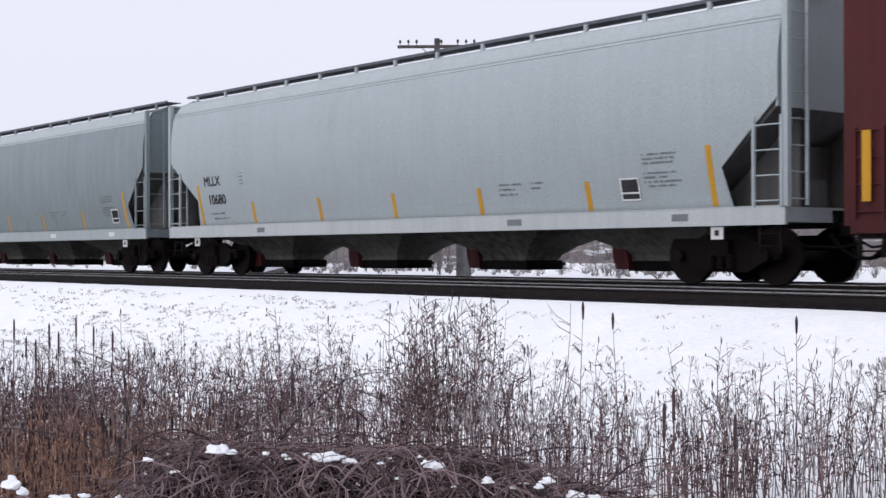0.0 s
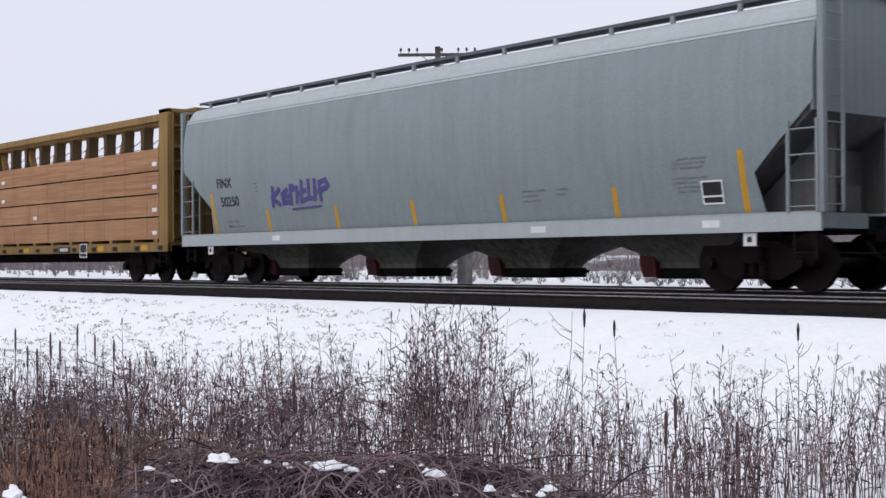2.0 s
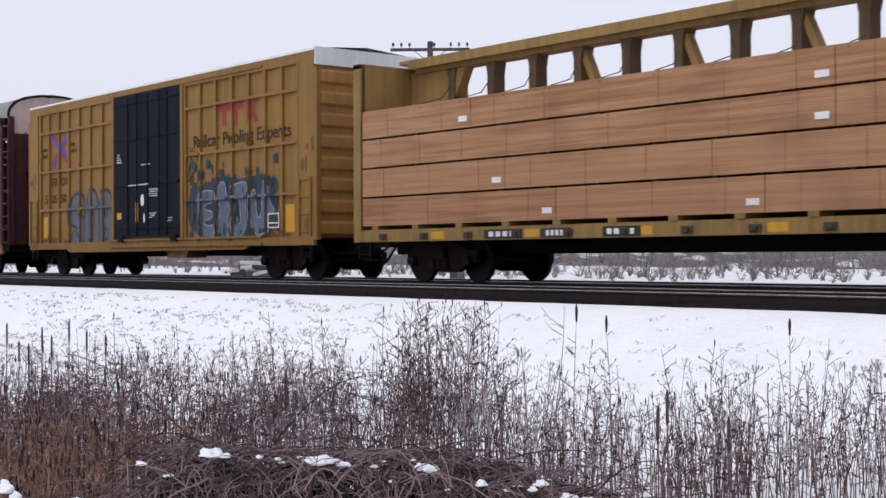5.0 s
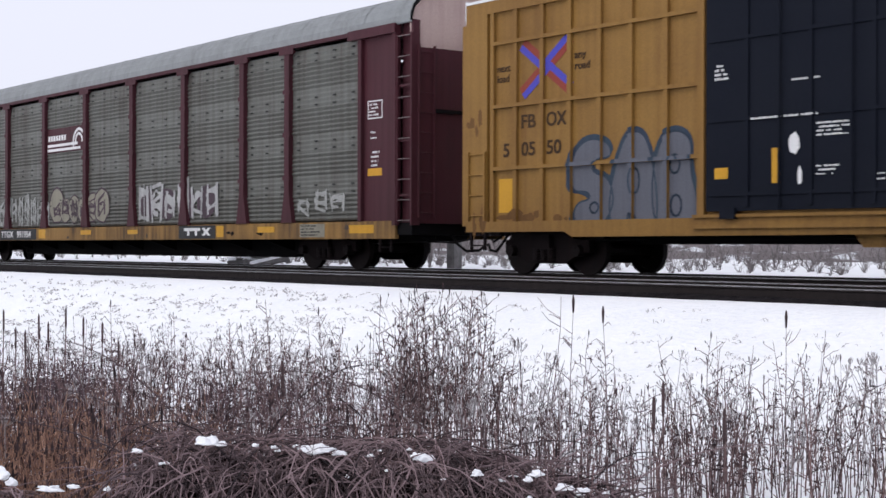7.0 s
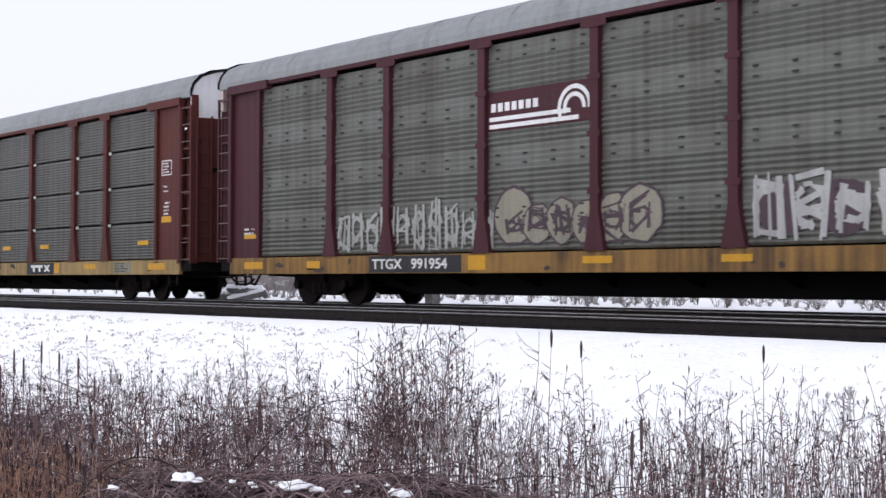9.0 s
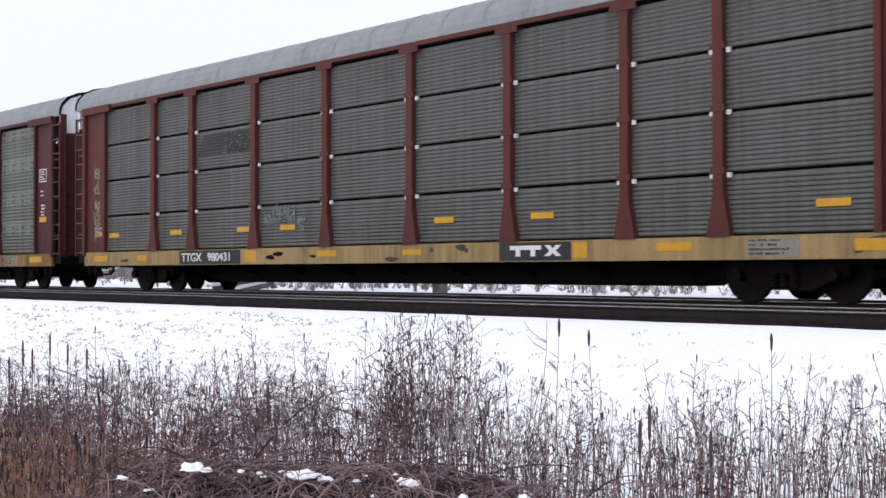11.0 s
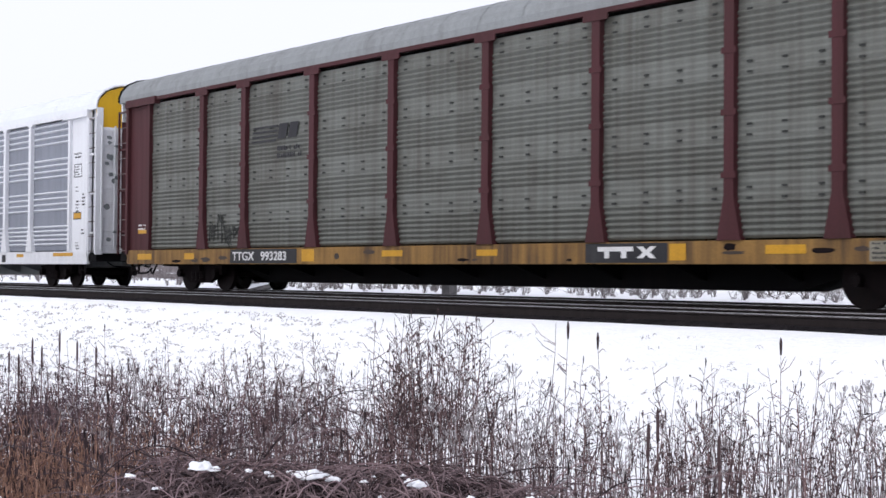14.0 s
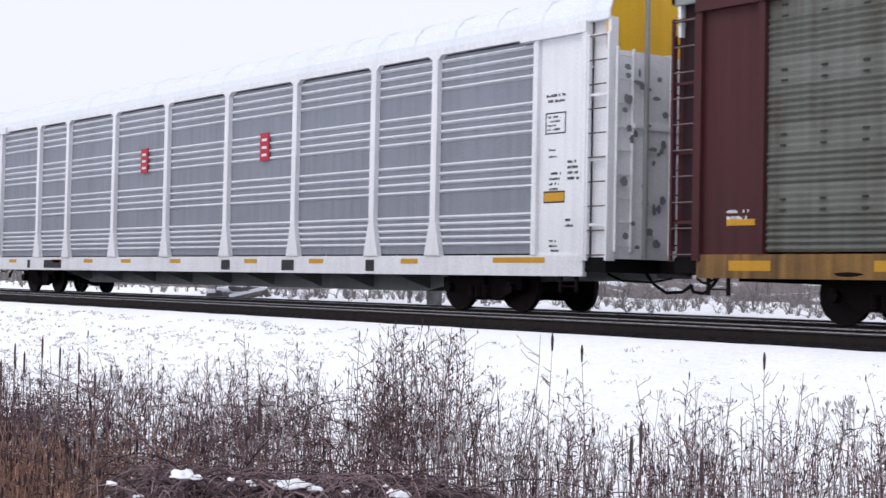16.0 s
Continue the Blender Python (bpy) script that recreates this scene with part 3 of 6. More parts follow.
        truck(car, s * 8.46, 0.45)
    # side sills
    for y in (-1.55, 1.49):
        bpart("side_sill", [(-L, L, y, y + 0.06, 0.94, 1.23), (-L, L, min(y, y * 0.9), max(y + 0.06, y * 0.9), 1.225, 1.245)], SILLGREY if body_mat is HOPPER_A else HOPPER_RIM, car)
    bpart("center_sill", [(-L, L, -0.3, 0.3, 0.9, 1.18)], BLACKFRAME, car)
    # discharge bays: tapered pockets with gates
    for xc in (-6.28, -1.99, 2.3, 6.5):
        bm = bmesh.new()
        rings = []
        for hx, hy, z in ((2.1, 1.24, 1.1), (1.98, 1.16, 0.96), (1.6, 0.95, 0.82), (1.05, 0.66, 0.62), (0.78, 0.5, 0.46), (0.7, 0.45, 0.36)):
            rings.append([bm.verts.new((xc + a * hx, b * hy, z)) for a, b in ((-1, -0.8), (-0.9, -1), (0.9, -1), (1, -0.8), (1, 0.8), (0.9, 1), (-0.9, 1), (-1, 0.8))])
        for a, b in zip(rings, rings[1:]):
            for k in range(8):
                bm.faces.new((a[k], a[(k + 1) % 8], b[(k + 1) % 8], b[k]))
        bm.faces.new(rings[-1])
        bay = part("discharge_bay", bm, BAYGREY, car, "grimy grey discharge pocket")
        bpart("outlet_gate", [(xc - 0.72, xc + 0.72, -0.5, 0.5, 0.17, 0.36), (xc - 0.95, xc - 0.72, -0.36, 0.36, 0.26, 0.32), (xc + 0.72, xc + 0.95, -0.36, 0.36, 0.26, 0.32)], BLACKFRAME, bay)
        bm = bmesh.new()
        prism(bm, [(xc - 1.02, 0.62), (xc - 1.0, 0.4), (xc - 0.92, 0.2), (xc - 0.6, 0.2), (xc - 0.62, 0.4), (xc - 0.7, 0.62)], "y", -0.62, -0.5)
        part("gate_guide", bm, GATE, bay, "faded red gate guide")
    # running boards, on stanchions along the roof edge
    for y in (-0.95, 0.5):
        b = [(-L - 0.1, L + 0.1, y, y + 0.45, 4.765, 4.785), (-L - 0.1, L + 0.1, y, y + 0.03, 4.75, 4.815)]
        bpart("running_board", b, GRATE, car, "dark steel grating walkway")
    for k in range(14):
        x = -L + 0.5 + k * (2 * L - 1.0) / 13
        bpart("stanchion", [(x - 0.04, x + 0.04, -0.98, -0.92, 4.55, 4.76), (x - 0.04, x + 0.04, -1.12, -0.94, 4.47, 4.58)], body_mat, car)
    for k in range(5):
        x = -7.4 + k * 3.7
        bpart("hatch", [(x - 1.6, x + 1.6, -0.3, 0.3, 4.6, 4.72)], HOPPER_RIM, car)
    # yellow reflectors that follow the curve of the side
    for k, x in enumerate((-8.6, -6.02, -3.1, -0.26, 2.58, 5.6, 8.48)):
        tall = 2.28 if k in (0, 6) else 1.8
        bm = bmesh.new()
        n = 6
        grid = []
        for i in range(n + 1):
            z = 1.27 + (tall - 1.27) * i / n
            y = float(np.interp(z, [p[1] for p in prof], [p[0] for p in prof])) - 0.024
            grid.append([bm.verts.new((x - 0.06, y, z)), bm.verts.new((x + 0.06, y, z))])
        for a, b in zip(grid, grid[1:]):
            bm.faces.new((a[0], a[1], b[1], b[0]))
        bm.normal_update()
        bmesh.ops.solidify(bm, geom=bm.faces[:], thickness=0.003)
        part("reflector", bm, YELLOWTAPE, car, "yellow reflective strip")
    # lettering and plates, laid on the curved side
    def on_side(z):
        return float(np.interp(z, [p[1] for p in prof], [p[0] for p in prof])) - 0.026
    def laid_on(ob, lift=0.0):
        y0 = min(v.co.y for v in ob.data.vertices)
        for v in ob.data.vertices:
            v.co.y = on_side(v.co.z) - lift + (v.co.y - y0)
        return ob
    lift = 0.2 if sprayed else 0.06
    laid_on(writing(mark, 0.34, -8.27, 2.2 + lift, 0, BLACKMARK, car, wide=0.98, bold=0.012))
    laid_on(writing(number, 0.34, -8.17, 1.73 + lift, 0, BLACKMARK, car, wide=1.05, bold=0.012))
    bm = bmesh.new()
    stencil_rows(bm, -8.1, 1.58, 0, 0.95, 2, 0.05, 0.08, 3)
    stencil_rows(bm, -6.5, 2.55, 0, 0.28, 4, 0.03, 0.06, 4)
    stencil_rows(bm, 3.2, 1.85, 0, 0.75, 3, 0.035, 0.06, 5)
    stencil_rows(bm, 4.1, 1.85, 0, 0.35, 2, 0.035, 0.06, 15)
    stencil_rows(bm, 7.0, 2.22, 0, 0.85, 3, 0.035, 0.04, 6)
    stencil_rows(bm, 7.0, 1.9, 0, 1.0, 4, 0.035, 0.04, 16)
    tagged(laid_on(part("stencils", bm, GREYMARK, car, "small faded stencilling"), 0.004), kind="stuff")
    for piece in data_plate(car, 6.42 if not sprayed else 7.6, 1.42, 0, 0.46, 0.4):
        laid_on(piece, 0.016 if piece.name.startswith("label_frame") else 0.008)
    bm = bmesh.new()
    for x, w in ((-5.55, 0.34), (3.6, 0.4), (7.75, 0.36)):
        box(bm, x, x + w, -1.556, -1.55, 1.03, 1.15)
    tagged(part("sill_stencils", bm, GREYMARK if not sprayed else WHITEMARK, car), kind="stuff")
    for x in (8.55, -8.75):
        plate = bpart("plate", [(x, x + 0.25, -1.5, -1.48, 0.72, 0.93)], WHITEMARK, car)
        bpart("plate_dot", [(x + 0.08, x + 0.17, -1.505, -1.50, 0.78, 0.87)], BLACKMARK, plate)
    if sprayed:
        bm = bmesh.new()
        def stroke(pts, w=0.09):
            for (ax, az), (bx, bz) in zip(pts, pts[1:]):
                d = Vector((bx - ax, bz - az)).normalized()
                nx, nz = -d.y * w / 2, d.x * w / 2
                ax, az, bx, bz = ax - d.x * w * 0.4, az - d.y * w * 0.4, bx + d.x * w * 0.4, bz + d.y * w * 0.4
                y = 0.0
                prism(bm, [(ax + nx, az + nz), (bx + nx, bz + nz), (bx - nx, bz - nz), (ax - nx, az - nz)], "y", y - 0.003, y)
        x0, z0 = -5.75, 1.83
        for glyph in (
            [[(0.05, 0), (0.1, 0.5)], [(0.4, 0.45), (0.05, 0.2), (0.38, 0.02)]],
            [[(0.75, 0.42), (0.52, 0.3), (0.55, 0.05), (0.78, 0.08)], [(0.6, 0.22), (0.78, 0.24)]],
            [[(0.9, 0.02), (0.92, 0.5), (1.02, 0.5)], [(0.95, 0.4), (1.2, 0.45), (1.16, 0.05)]],
            [[(1.42, 0.62), (1.35, 0.06), (1.6, 0.12)], [(1.3, 0.3), (1.55, 0.36)]],
            [[(1.72, 0.62), (1.7, 0.14), (1.95, 0.12), (1.98, 0.62)]],
            [[(2.2, 0.08), (2.18, 0.55), (2.45, 0.6), (2.55, 0.45)], [(2.12, 0.3), (2.46, 0.4)]],
        ):
            for line in glyph:
                stroke([(x0 + x * 0.97 + z * 0.06, z0 + 0.05 + z * 0.84) for x, z in line], 0.115)
        stroke([(x0 + 0.9, z0 - 0.06), (x0 + 2.1, z0 - 0.03)], 0.05)
        laid_on(part("spray_tag", bm, PURPLE, car, "purple sprayed tag"), 0.009)
    return car


tagged(hopper(-21.37, HOPPER_A, "MLLX", "10680", False), "pale grey four-bay covered hopper with yellow reflectors", "hopper car", "cars of the train")
tagged(hopper(-42.88, HOPPER_B, "FINX", "50250", True), "weathered grey covered hopper with a purple sprayed tag", "hopper car", "cars of the train")


def centerbeam(at):
    car = start_car("centerbeam_flatcar", at)
    L = 11.93
    bpart("deck", [(-L, L, -1.5, 1.5, 1.0, 1.08), (-L, L, -1.54, -1.46, 0.82, 1.04), (-L, L, 1.46, 1.54, 0.82, 1.04)], BEAMYELLOW, car, "worn yellow deck and side sill")
    bpart("center_sill", [(-L, L, -0.35, 0.35, 0.55, 1.0)], BLACKFRAME, car)
    for k in range(17):
        x = -L + 0.75 + k * (2 * L - 1.5) / 16
        bpart("deck_riser", [(x - 0.1, x + 0.1, -1.53, 1.53, 1.08, 1.17)], BEAMYELLOW, car)
        bpart("winch", [(x + 0.2, x + 0.44, -1.57, -1.545, 0.86, 0.99), (x + 0.25, x + 0.38, -1.62, -1.57, 0.89, 0.96)], STRAP, car)
        if k % 2:
            bpart("sill_patch", [(x + 0.55, x + 0.95, -1.546, -1.541, 0.86, 1.01)], YELLOWTAPE, car)
    # end bulkheads with outside ribs
    for s in (-1, 1):
        deep = 0.5 if s > 0 else 0.26
        b = [(min(s * (L - deep), s * (L - deep + 0.08)), max(s * (L - deep), s * (L - deep + 0.08)), -1.5, 1.5, 1.0, 4.62)]
        for y in (-1.55, 1.43):
            b.append((min(s * (L - deep), s * L), max(s * (L - deep), s * L), y, y + 0.12, 0.82, 4.7))
        b.append((min(s * (L - deep), s * L), max(s * (L - deep), s * L), -1.55, 1.55, 4.62, 4.72))
        bpart("bulkhead", b, BEAMYELLOW, car, "yellow steel end bulkhead")
        for k in range(6):
            z = 1.25 + k * 0.6
            bpart("bulkhead_rib", [(min(s * (L - deep + 0.08), s * (L - 0.05)), max(s * (L - deep + 0.08), s * (L - 0.05)), -1.42, 1.42, z, z + 0.07)], BEAMYELLOW, car)
        # gusset that ties the bulkhead to the beam
        bm = bmesh.new()
        a = s * (L - deep)
        prism(bm, [(a, 4.62), (a - s * 1.9, 4.62), (a - s * 1.5, 3.9), (a - s * 1.0, 3.5), (a, 3.5)], "y", -0.12, 0.12)
        part("gusset", bm, BEAMYELLOW, car)
        end_ladder(car, s * (L + 0.03), -1.4, -0.95, 1.1, 4.6, BEAMYELLOW)
        coupler(car, s * L, s)
        truck(car, s * 9.48, 0.42)
        ladder(car, s * (L - 0.35) - 0.2, s * (L - 0.35) + 0.2, -1.5, 0.45, 0.82, IRON, 0.2, "step")
    # centre beam: top chord, posts and braces
    bpart("top_chord", [(-L + 0.2, L - 0.5, -0.42, 0.42, 4.78, 4.86), (-L + 0.5, L - 0.5, -0.42, -0.34, 4.66, 4.78), (-L + 0.5, L - 0.5, 0.34, 0.42, 4.66, 4.78), (-L + 0.5, L - 0.5, -0.2, 0.2, 4.58, 4.78)], BEAMYELLOW, car)
    n = 16
    step = (2 * L - 3.4) / n
    for k in range(n + 1):
        x = -L + 1.7 + k * step
        bm = bmesh.new()
        prism(bm, [(x - 0.1, 1.1), (x + 0.1, 1.1), (x + 0.1, 4.35), (x + 0.15, 4.58), (x - 0.15, 4.58), (x - 0.1, 4.35)], "y", -0.16, 0.16)
        part("beam_post", bm, BEAMWEB, car)
        if k in (3, 5, 7, 9, 11, 13, 15):
            s = 1 if k < 8 else -1
            bm = bmesh.new()
            prism(bm, [(x, 4.5), (x + s * 0.15, 4.5), (x + s * 0.75, 3.2), (x + s * 0.6, 3.2)], "y", -0.1, 0.1)
            part("brace", bm, BEAMYELLOW, car)
        bm = bmesh.new()
        wire(bm, [(x, -0.18, 4.2), (x + step * 0.35, -0.8, 3.85), (x + step * 0.5, -1.5, 3.66), (x + step * 0.5, -1.53, 3.58)], 0.012, 4)
        part("tie_down_cable", bm, STRAP, car)
    for x0, x1 in ((4.7, 5.6), (-7.6, -6.5), (-6.0, -5.2), (-4.4, -3.5)):
        bpart("number_panel", [(x0, x1, -1.549, -1.541, 0.84, 1.02)], BLACKMARK, car, "black lettering panel on the sill")
    bm = bmesh.new()
    for x, w in ((4.85, 0.6), (-7.45, 0.8), (-5.85, 0.5), (-4.3, 0.7)):
        for k in range(4):
            box(bm, x + k * w / 4, x + k * w / 4 + w / 6, -1.553, -1.549, 0.88, 0.98)
    tagged(part("number_bars", bm, WHITEMARK, car), kind="stuff")
    data_plate(car, 6.3, 0.68, -1.545, 0.5, 0.42)
    # lumber bundles in four tiers on each side
    rl = random.Random(8)
    joints = [(-5.6, -0.9), (-7.0, 3.1), (0.4,), (0.4, -8.0)]
    joints = [tuple(sorted(j)) for j in joints]
    z = 1.17
    for tier in range(4):
        h = 0.59
        xs = [-L + 0.3, *joints[tier], L - 0.56]
        for x0, x1 in zip(xs, xs[1:]):
            for s in (-1, 1):
                y0, y1 = (-1.53, -0.2) if s < 0 else (0.2, 1.53)
                bm = bmesh.new()
                courses = 13
                dz = h / courses
                e0, e1 = x0 + 0.006 + rl.uniform(0, 0.006), x1 - 0.006 - rl.uniform(0, 0.006)
                sec = []
                for c in range(courses):
                    jog = rl.uniform(0, 0.004)
                    sec += [(y0 + jog, z + c * dz), (y0 + jog, z + (c + 1) * dz - 0.004), (y0 + 0.006, z + (c + 1) * dz - 0.002)]
                prism(bm, sec + [(y1, z + h), (y1, z)], "x", e0, e1)
                pile = new("lumber_bundle", mesh_of("lumber_bundle", bm, LUMBER))
                pile.location = car.location
                CARS.append((pile, at))
                tagged(pile, "strapped bundle of fresh tan sawn lumber on a flatcar", "lumber", "lumber bundles on the flatcar")
                if s < 0:
                    m = max(2, int((x1 - x0) / 1.3))
                    bm = bmesh.new()
                    for k in range(m):
                        x = x0 + (k + 0.5) * (x1 - x0) / m
                        box(bm, x - 0.006, x + 0.006, y0 - 0.005, y0 - 0.002, z, z + h)
                    tagged(part("straps", bm, LUMBERSTRAP, pile), kind="stuff")
                    bpart("end_tag", [(x1 - 0.36, x1 - 0.1, y0 - 0.014, y0 - 0.008, z + 0.12, z + 0.23)], WHITEMARK, pile, "white paper tag")
        if tier < 3:
            for x in np.linspace(-L + 0.8, L - 0.8, 18):
                bpart("tier_batten", [(x - 0.05, x + 0.05, -1.45, 1.45, z + h, z + h + 0.042)], STRAP, car)
        z += h + 0.042
    return car


tagged(centerbeam(-65.67), "yellow centerbeam flatcar loaded with tan lumber bundles", "flat car", "cars of the train")


def blob(bm, pts, y, d=0.003):
    prism(bm, pts, "y", y - d, y)


def oval(cx, cz, rx, rz, n=18, wob=0.0, seed=0):
    r = random.Random(seed)
    return [(cx + rx * math.cos(k * math.tau / n) * (1 + r.uniform(-wob, wob)), cz + rz * math.sin(k * math.tau / n) * (1 + r.uniform(-wob, wob))) for k in range(n)]


RIBS = [-7.35, -6.7, -5.97, -5.25, -4.5, -3.75, -2.95, -2.15] + [2.02, 2.8, 3.6, 4.4, 5.2, 5.95, 6.7, 7.4]


def over_ribs(bm):
    """Adds to paint on the boxcar's flat sheet the same paint on its posts and stringers."""
    bmesh.ops.recalc_face_normals(bm, faces=bm.faces[:])
    bmesh.ops.triangulate(bm, faces=bm.faces[:])
    flat = bm.copy()
    lo, hi = min(v.co.x for v in flat.verts), max(v.co.x for v in flat.verts)
    bands = [("x", x - 0.05, x + 0.05, 0.0705) for x in RIBS if lo < x < hi] + [("z", z - 0.035, z + 0.035, 0.0855) for z in (2.0, 3.2, 4.42)]
    for axis, a, b, out in bands:
        cut = flat.copy()
        n = Vector((1, 0, 0)) if axis == "x" else Vector((0, 0, 1))
        bmesh.ops.bisect_plane(cut, geom=cut.verts[:] + cut.edges[:] + cut.faces[:], plane_co=n * a, plane_no=n, clear_inner=True)
        bmesh.ops.bisect_plane(cut, geom=cut.verts[:] + cut.edges[:] + cut.faces[:], plane_co=n * b, plane_no=n, clear_outer=True)
        bmesh.ops.translate(cut, verts=cut.verts[:], vec=(0, -out, 0))
        tmp = bpy.data.meshes.new("cut")
        cut.to_mesh(tmp); cut.free()
        bm.from_mesh(tmp)
        bpy.data.meshes.remove(tmp)
    flat.free()
    return bm


def word_over_ribs(ob):
    bm = bmesh.new()
    bm.from_mesh(ob.data)
    over_ribs(bm).to_mesh(ob.data)
    bm.free()


def boxcar(at, col, endcol, doorcol, roofcol, marked):
    car = start_car("boxcar", at)
    L, H = 8.1, 5.2
    body = bpart("body", [(-L, L, -1.44, 1.44, 0.95, 5.12)], col, car)
    for y in (-1.52, 1.44):
        bm = bmesh.new()
        prism(bm, [(-L, 0.78), (-5.35, 0.78), (-5.15, 0.68), (5.05, 0.7), (5.25, 0.78), (L, 0.78), (L, 0.98), (-L, 0.98)], "y", y, y + 0.08)
        part("side_sill", bm, col, car)
        bpart("top_rail", [(-L, L, y, y + 0.08, 5.02, 5.28)], col, car)
        for s in (-1, 1):
            bpart("corner_panel", [(min(s * L, s * (L - 0.62)), max(s * L, s * (L - 0.62)), y, y + 0.08, 0.98, 5.02)], col, car)
    for x in RIBS:
        for ya, yb in ((-1.51, -1.44), (1.44, 1.51)):
            bpart("side_post", [(x - 0.05, x + 0.05, ya, yb, 0.98, 5.02)], col, car)
    for z in (2.0, 3.2, 4.42):
        for x0, x1 in ((-7.35, -2.15), (2.02, 7.4)):
            bpart("stringer", [(x0, x1, -1.525, -1.44, z - 0.035, z + 0.035)], col, car)
    # plug door with its tracks and rods
    door = bpart("plug_door", [(-2.03, 1.87, -1.545, -1.44, 1.08, 5.08)], doorcol, car, "black sliding plug door" if marked else "")
    for x in (-1.2, 0.0, 1.1):
        bpart("door_rib", [(x - 0.04, x + 0.04, -1.58, -1.545, 1.15, 5.0)], doorcol, door)
    for z in (1.35, 2.55, 3.85, 4.85):
        bpart("door_rib", [(-1.95, 1.8, -1.575, -1.545, z - 0.03, z + 0.03)], doorcol, door)
    for x in (-0.55, 0.75):
        bm = bmesh.new()
        rod(bm, (x, -1.6, 1.1), (x, -1.6, 5.05), 0.022, n=6)
        part("lock_rod", bm, doorcol, door)
    bpart("door_track", [(-2.3, 5.9, -1.58, -1.5, 0.98, 1.03), (-2.3, 5.9, -1.58, -1.5, 0.8, 0.86), (-2.3, 5.9, -1.56, -1.5, 5.1, 5.16)], col, car)
    for x in (-2.15, 1.92):
        bpart("door_post", [(x - 0.07, x + 0.07, -1.55, -1.44, 0.98, 5.12)], col, car)
    for x, z in ((-1.7, 0.95), (1.4, 0.95)):
        bpart("door_roller", [(x, x + 0.3, -1.62, -1.55, z, z + 0.18)], doorcol, car)
    bm = bmesh.new()
    strip(bm, [(-1.53, 5.26), (-1.5, 5.32), (0, 5.44), (1.5, 5.32), (1.53, 5.26)], -L - 0.02, L + 0.02, 1, True)
    for k in range(13):
        x = -L + 0.6 + k * (2 * L - 1.2) / 12
        prism(bm, [(-1.5, 5.32), (0, 5.44), (1.5, 5.32), (1.5, 5.335), (0, 5.455), (-1.5, 5.335)], "x", x - 0.05, x + 0.05)
    part("roof", bm, roofcol, car, "pale ribbed steel roof" if marked else "")
    for s in (-1, 1):
        bm = bmesh.new()
        x = s * L
        prof = [(-1.44, 0.98)]
        rows = []
        zz, xx = [], []
        z = 0.98
        while z < 4.75:
            for dz, dx in ((0.0, 0.025), (0.07, 0.09), (0.29, 0.09), (0.36, 0.025)):
                zz.append(z + dz); xx.append(x + s * dx)
            z += 0.5
        for y in (-1.44, 1.44):
            rows.append([bm.verts.new((a, y, b)) for a, b in zip(xx, zz)])
        for i in range(len(zz) - 1):
            bm.faces.new((rows[0][i], rows[1][i], rows[1][i + 1], rows[0][i + 1]))
        bm.normal_update()
        bmesh.ops.solidify(bm, geom=bm.faces[:], thickness=0.02)
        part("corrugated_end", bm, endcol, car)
        bpart("end_cap", [(min(x, x + s * 0.05), max(x, x + s * 0.05), -1.5, 1.5, 4.93, 5.34)], roofcol, car)
        for ya in (-1.52, 1.4):
            bpart("end_post", [(min(x, x + s * 0.11), max(x, x + s * 0.11), ya, ya + 0.12, 0.9, 4.86)], col, car)
        ladder(car, min(s * (L - 0.58), s * (L - 0.1)), max(s * (L - 0.58), s * (L - 0.1)), -1.55, 1.0, 2.35, col, 0.4)
        if not marked:
            end_ladder(car, s * (L + 0.12), -1.35, -0.9, 1.0, 2.3, endcol)
        ladder(car, s * (L - 0.35) - 0.2, s * (L - 0.35) + 0.2, -1.5, 0.42, 0.8, IRON, 0.2, "step")
        coupler(car, s * L, s)
        truck(car, s * 6.27, 0.42)
    bpart("center_sill", [(-L, L, -0.3, 0.3, 0.55, 0.95)], BLACKFRAME, car)
    bm = bmesh.new()
    prism(bm, [(0.6, 0.7), (0.75, 0.5), (1.7, 0.5), (1.85, 0.7)], "y", -1.3, -0.7)
    part("air_tank", bm, col, car)
    bm = bmesh.new()
    wire(bm, [(-5.0, -1.0, 0.6), (-2.4, -1.0, 0.7), (2.0, -1.0, 0.62), (4.9, -1.0, 0.55)], 0.025)
    part("brake_rod", bm, BLACKFRAME, car)
    if not marked:
        bpart("reflector", [(-7.85, -7.7, -1.6, -1.595, 1.25, 2.3)], YELLOWTAPE, car)
        return car
    Y = -1.445
    # two-colour cross emblem: each arm a red and a blue stripe
    for mat, off in ((REDMARK, 0), (BLUEMARK, 1)):
        bm = bmesh.new()
        for sx in (-1, 1):
            for sz in (-1, 1):
                d = Vector((sx * 0.58, sz * 0.42)).normalized()
                nrm = Vector((-d.y, d.x)) * (1 if sx * sz > 0 else -1)
                side = 0.0 if off == 0 else 0.13
                if (sz > 0) != (sx > 0):
                    side = 0.13 - side
                lap = 0.0006 * (sx + 1 + (sz + 1) // 2)
                p0 = Vector((-5.9, 3.86)) - d * 0.05 + nrm * (side - 0.13)
                p1 = Vector((-5.9, 3.86)) + d * 0.8 + nrm * (side - 0.13)
                blob(bm, [tuple(p0), tuple(p1), tuple(p1 + nrm * 0.13), tuple(p0 + nrm * 0.13)], Y - 0.002 - 0.003 * off - lap, 0.0005)
        part("emblem", bm, mat, car, "red and blue cross emblem")
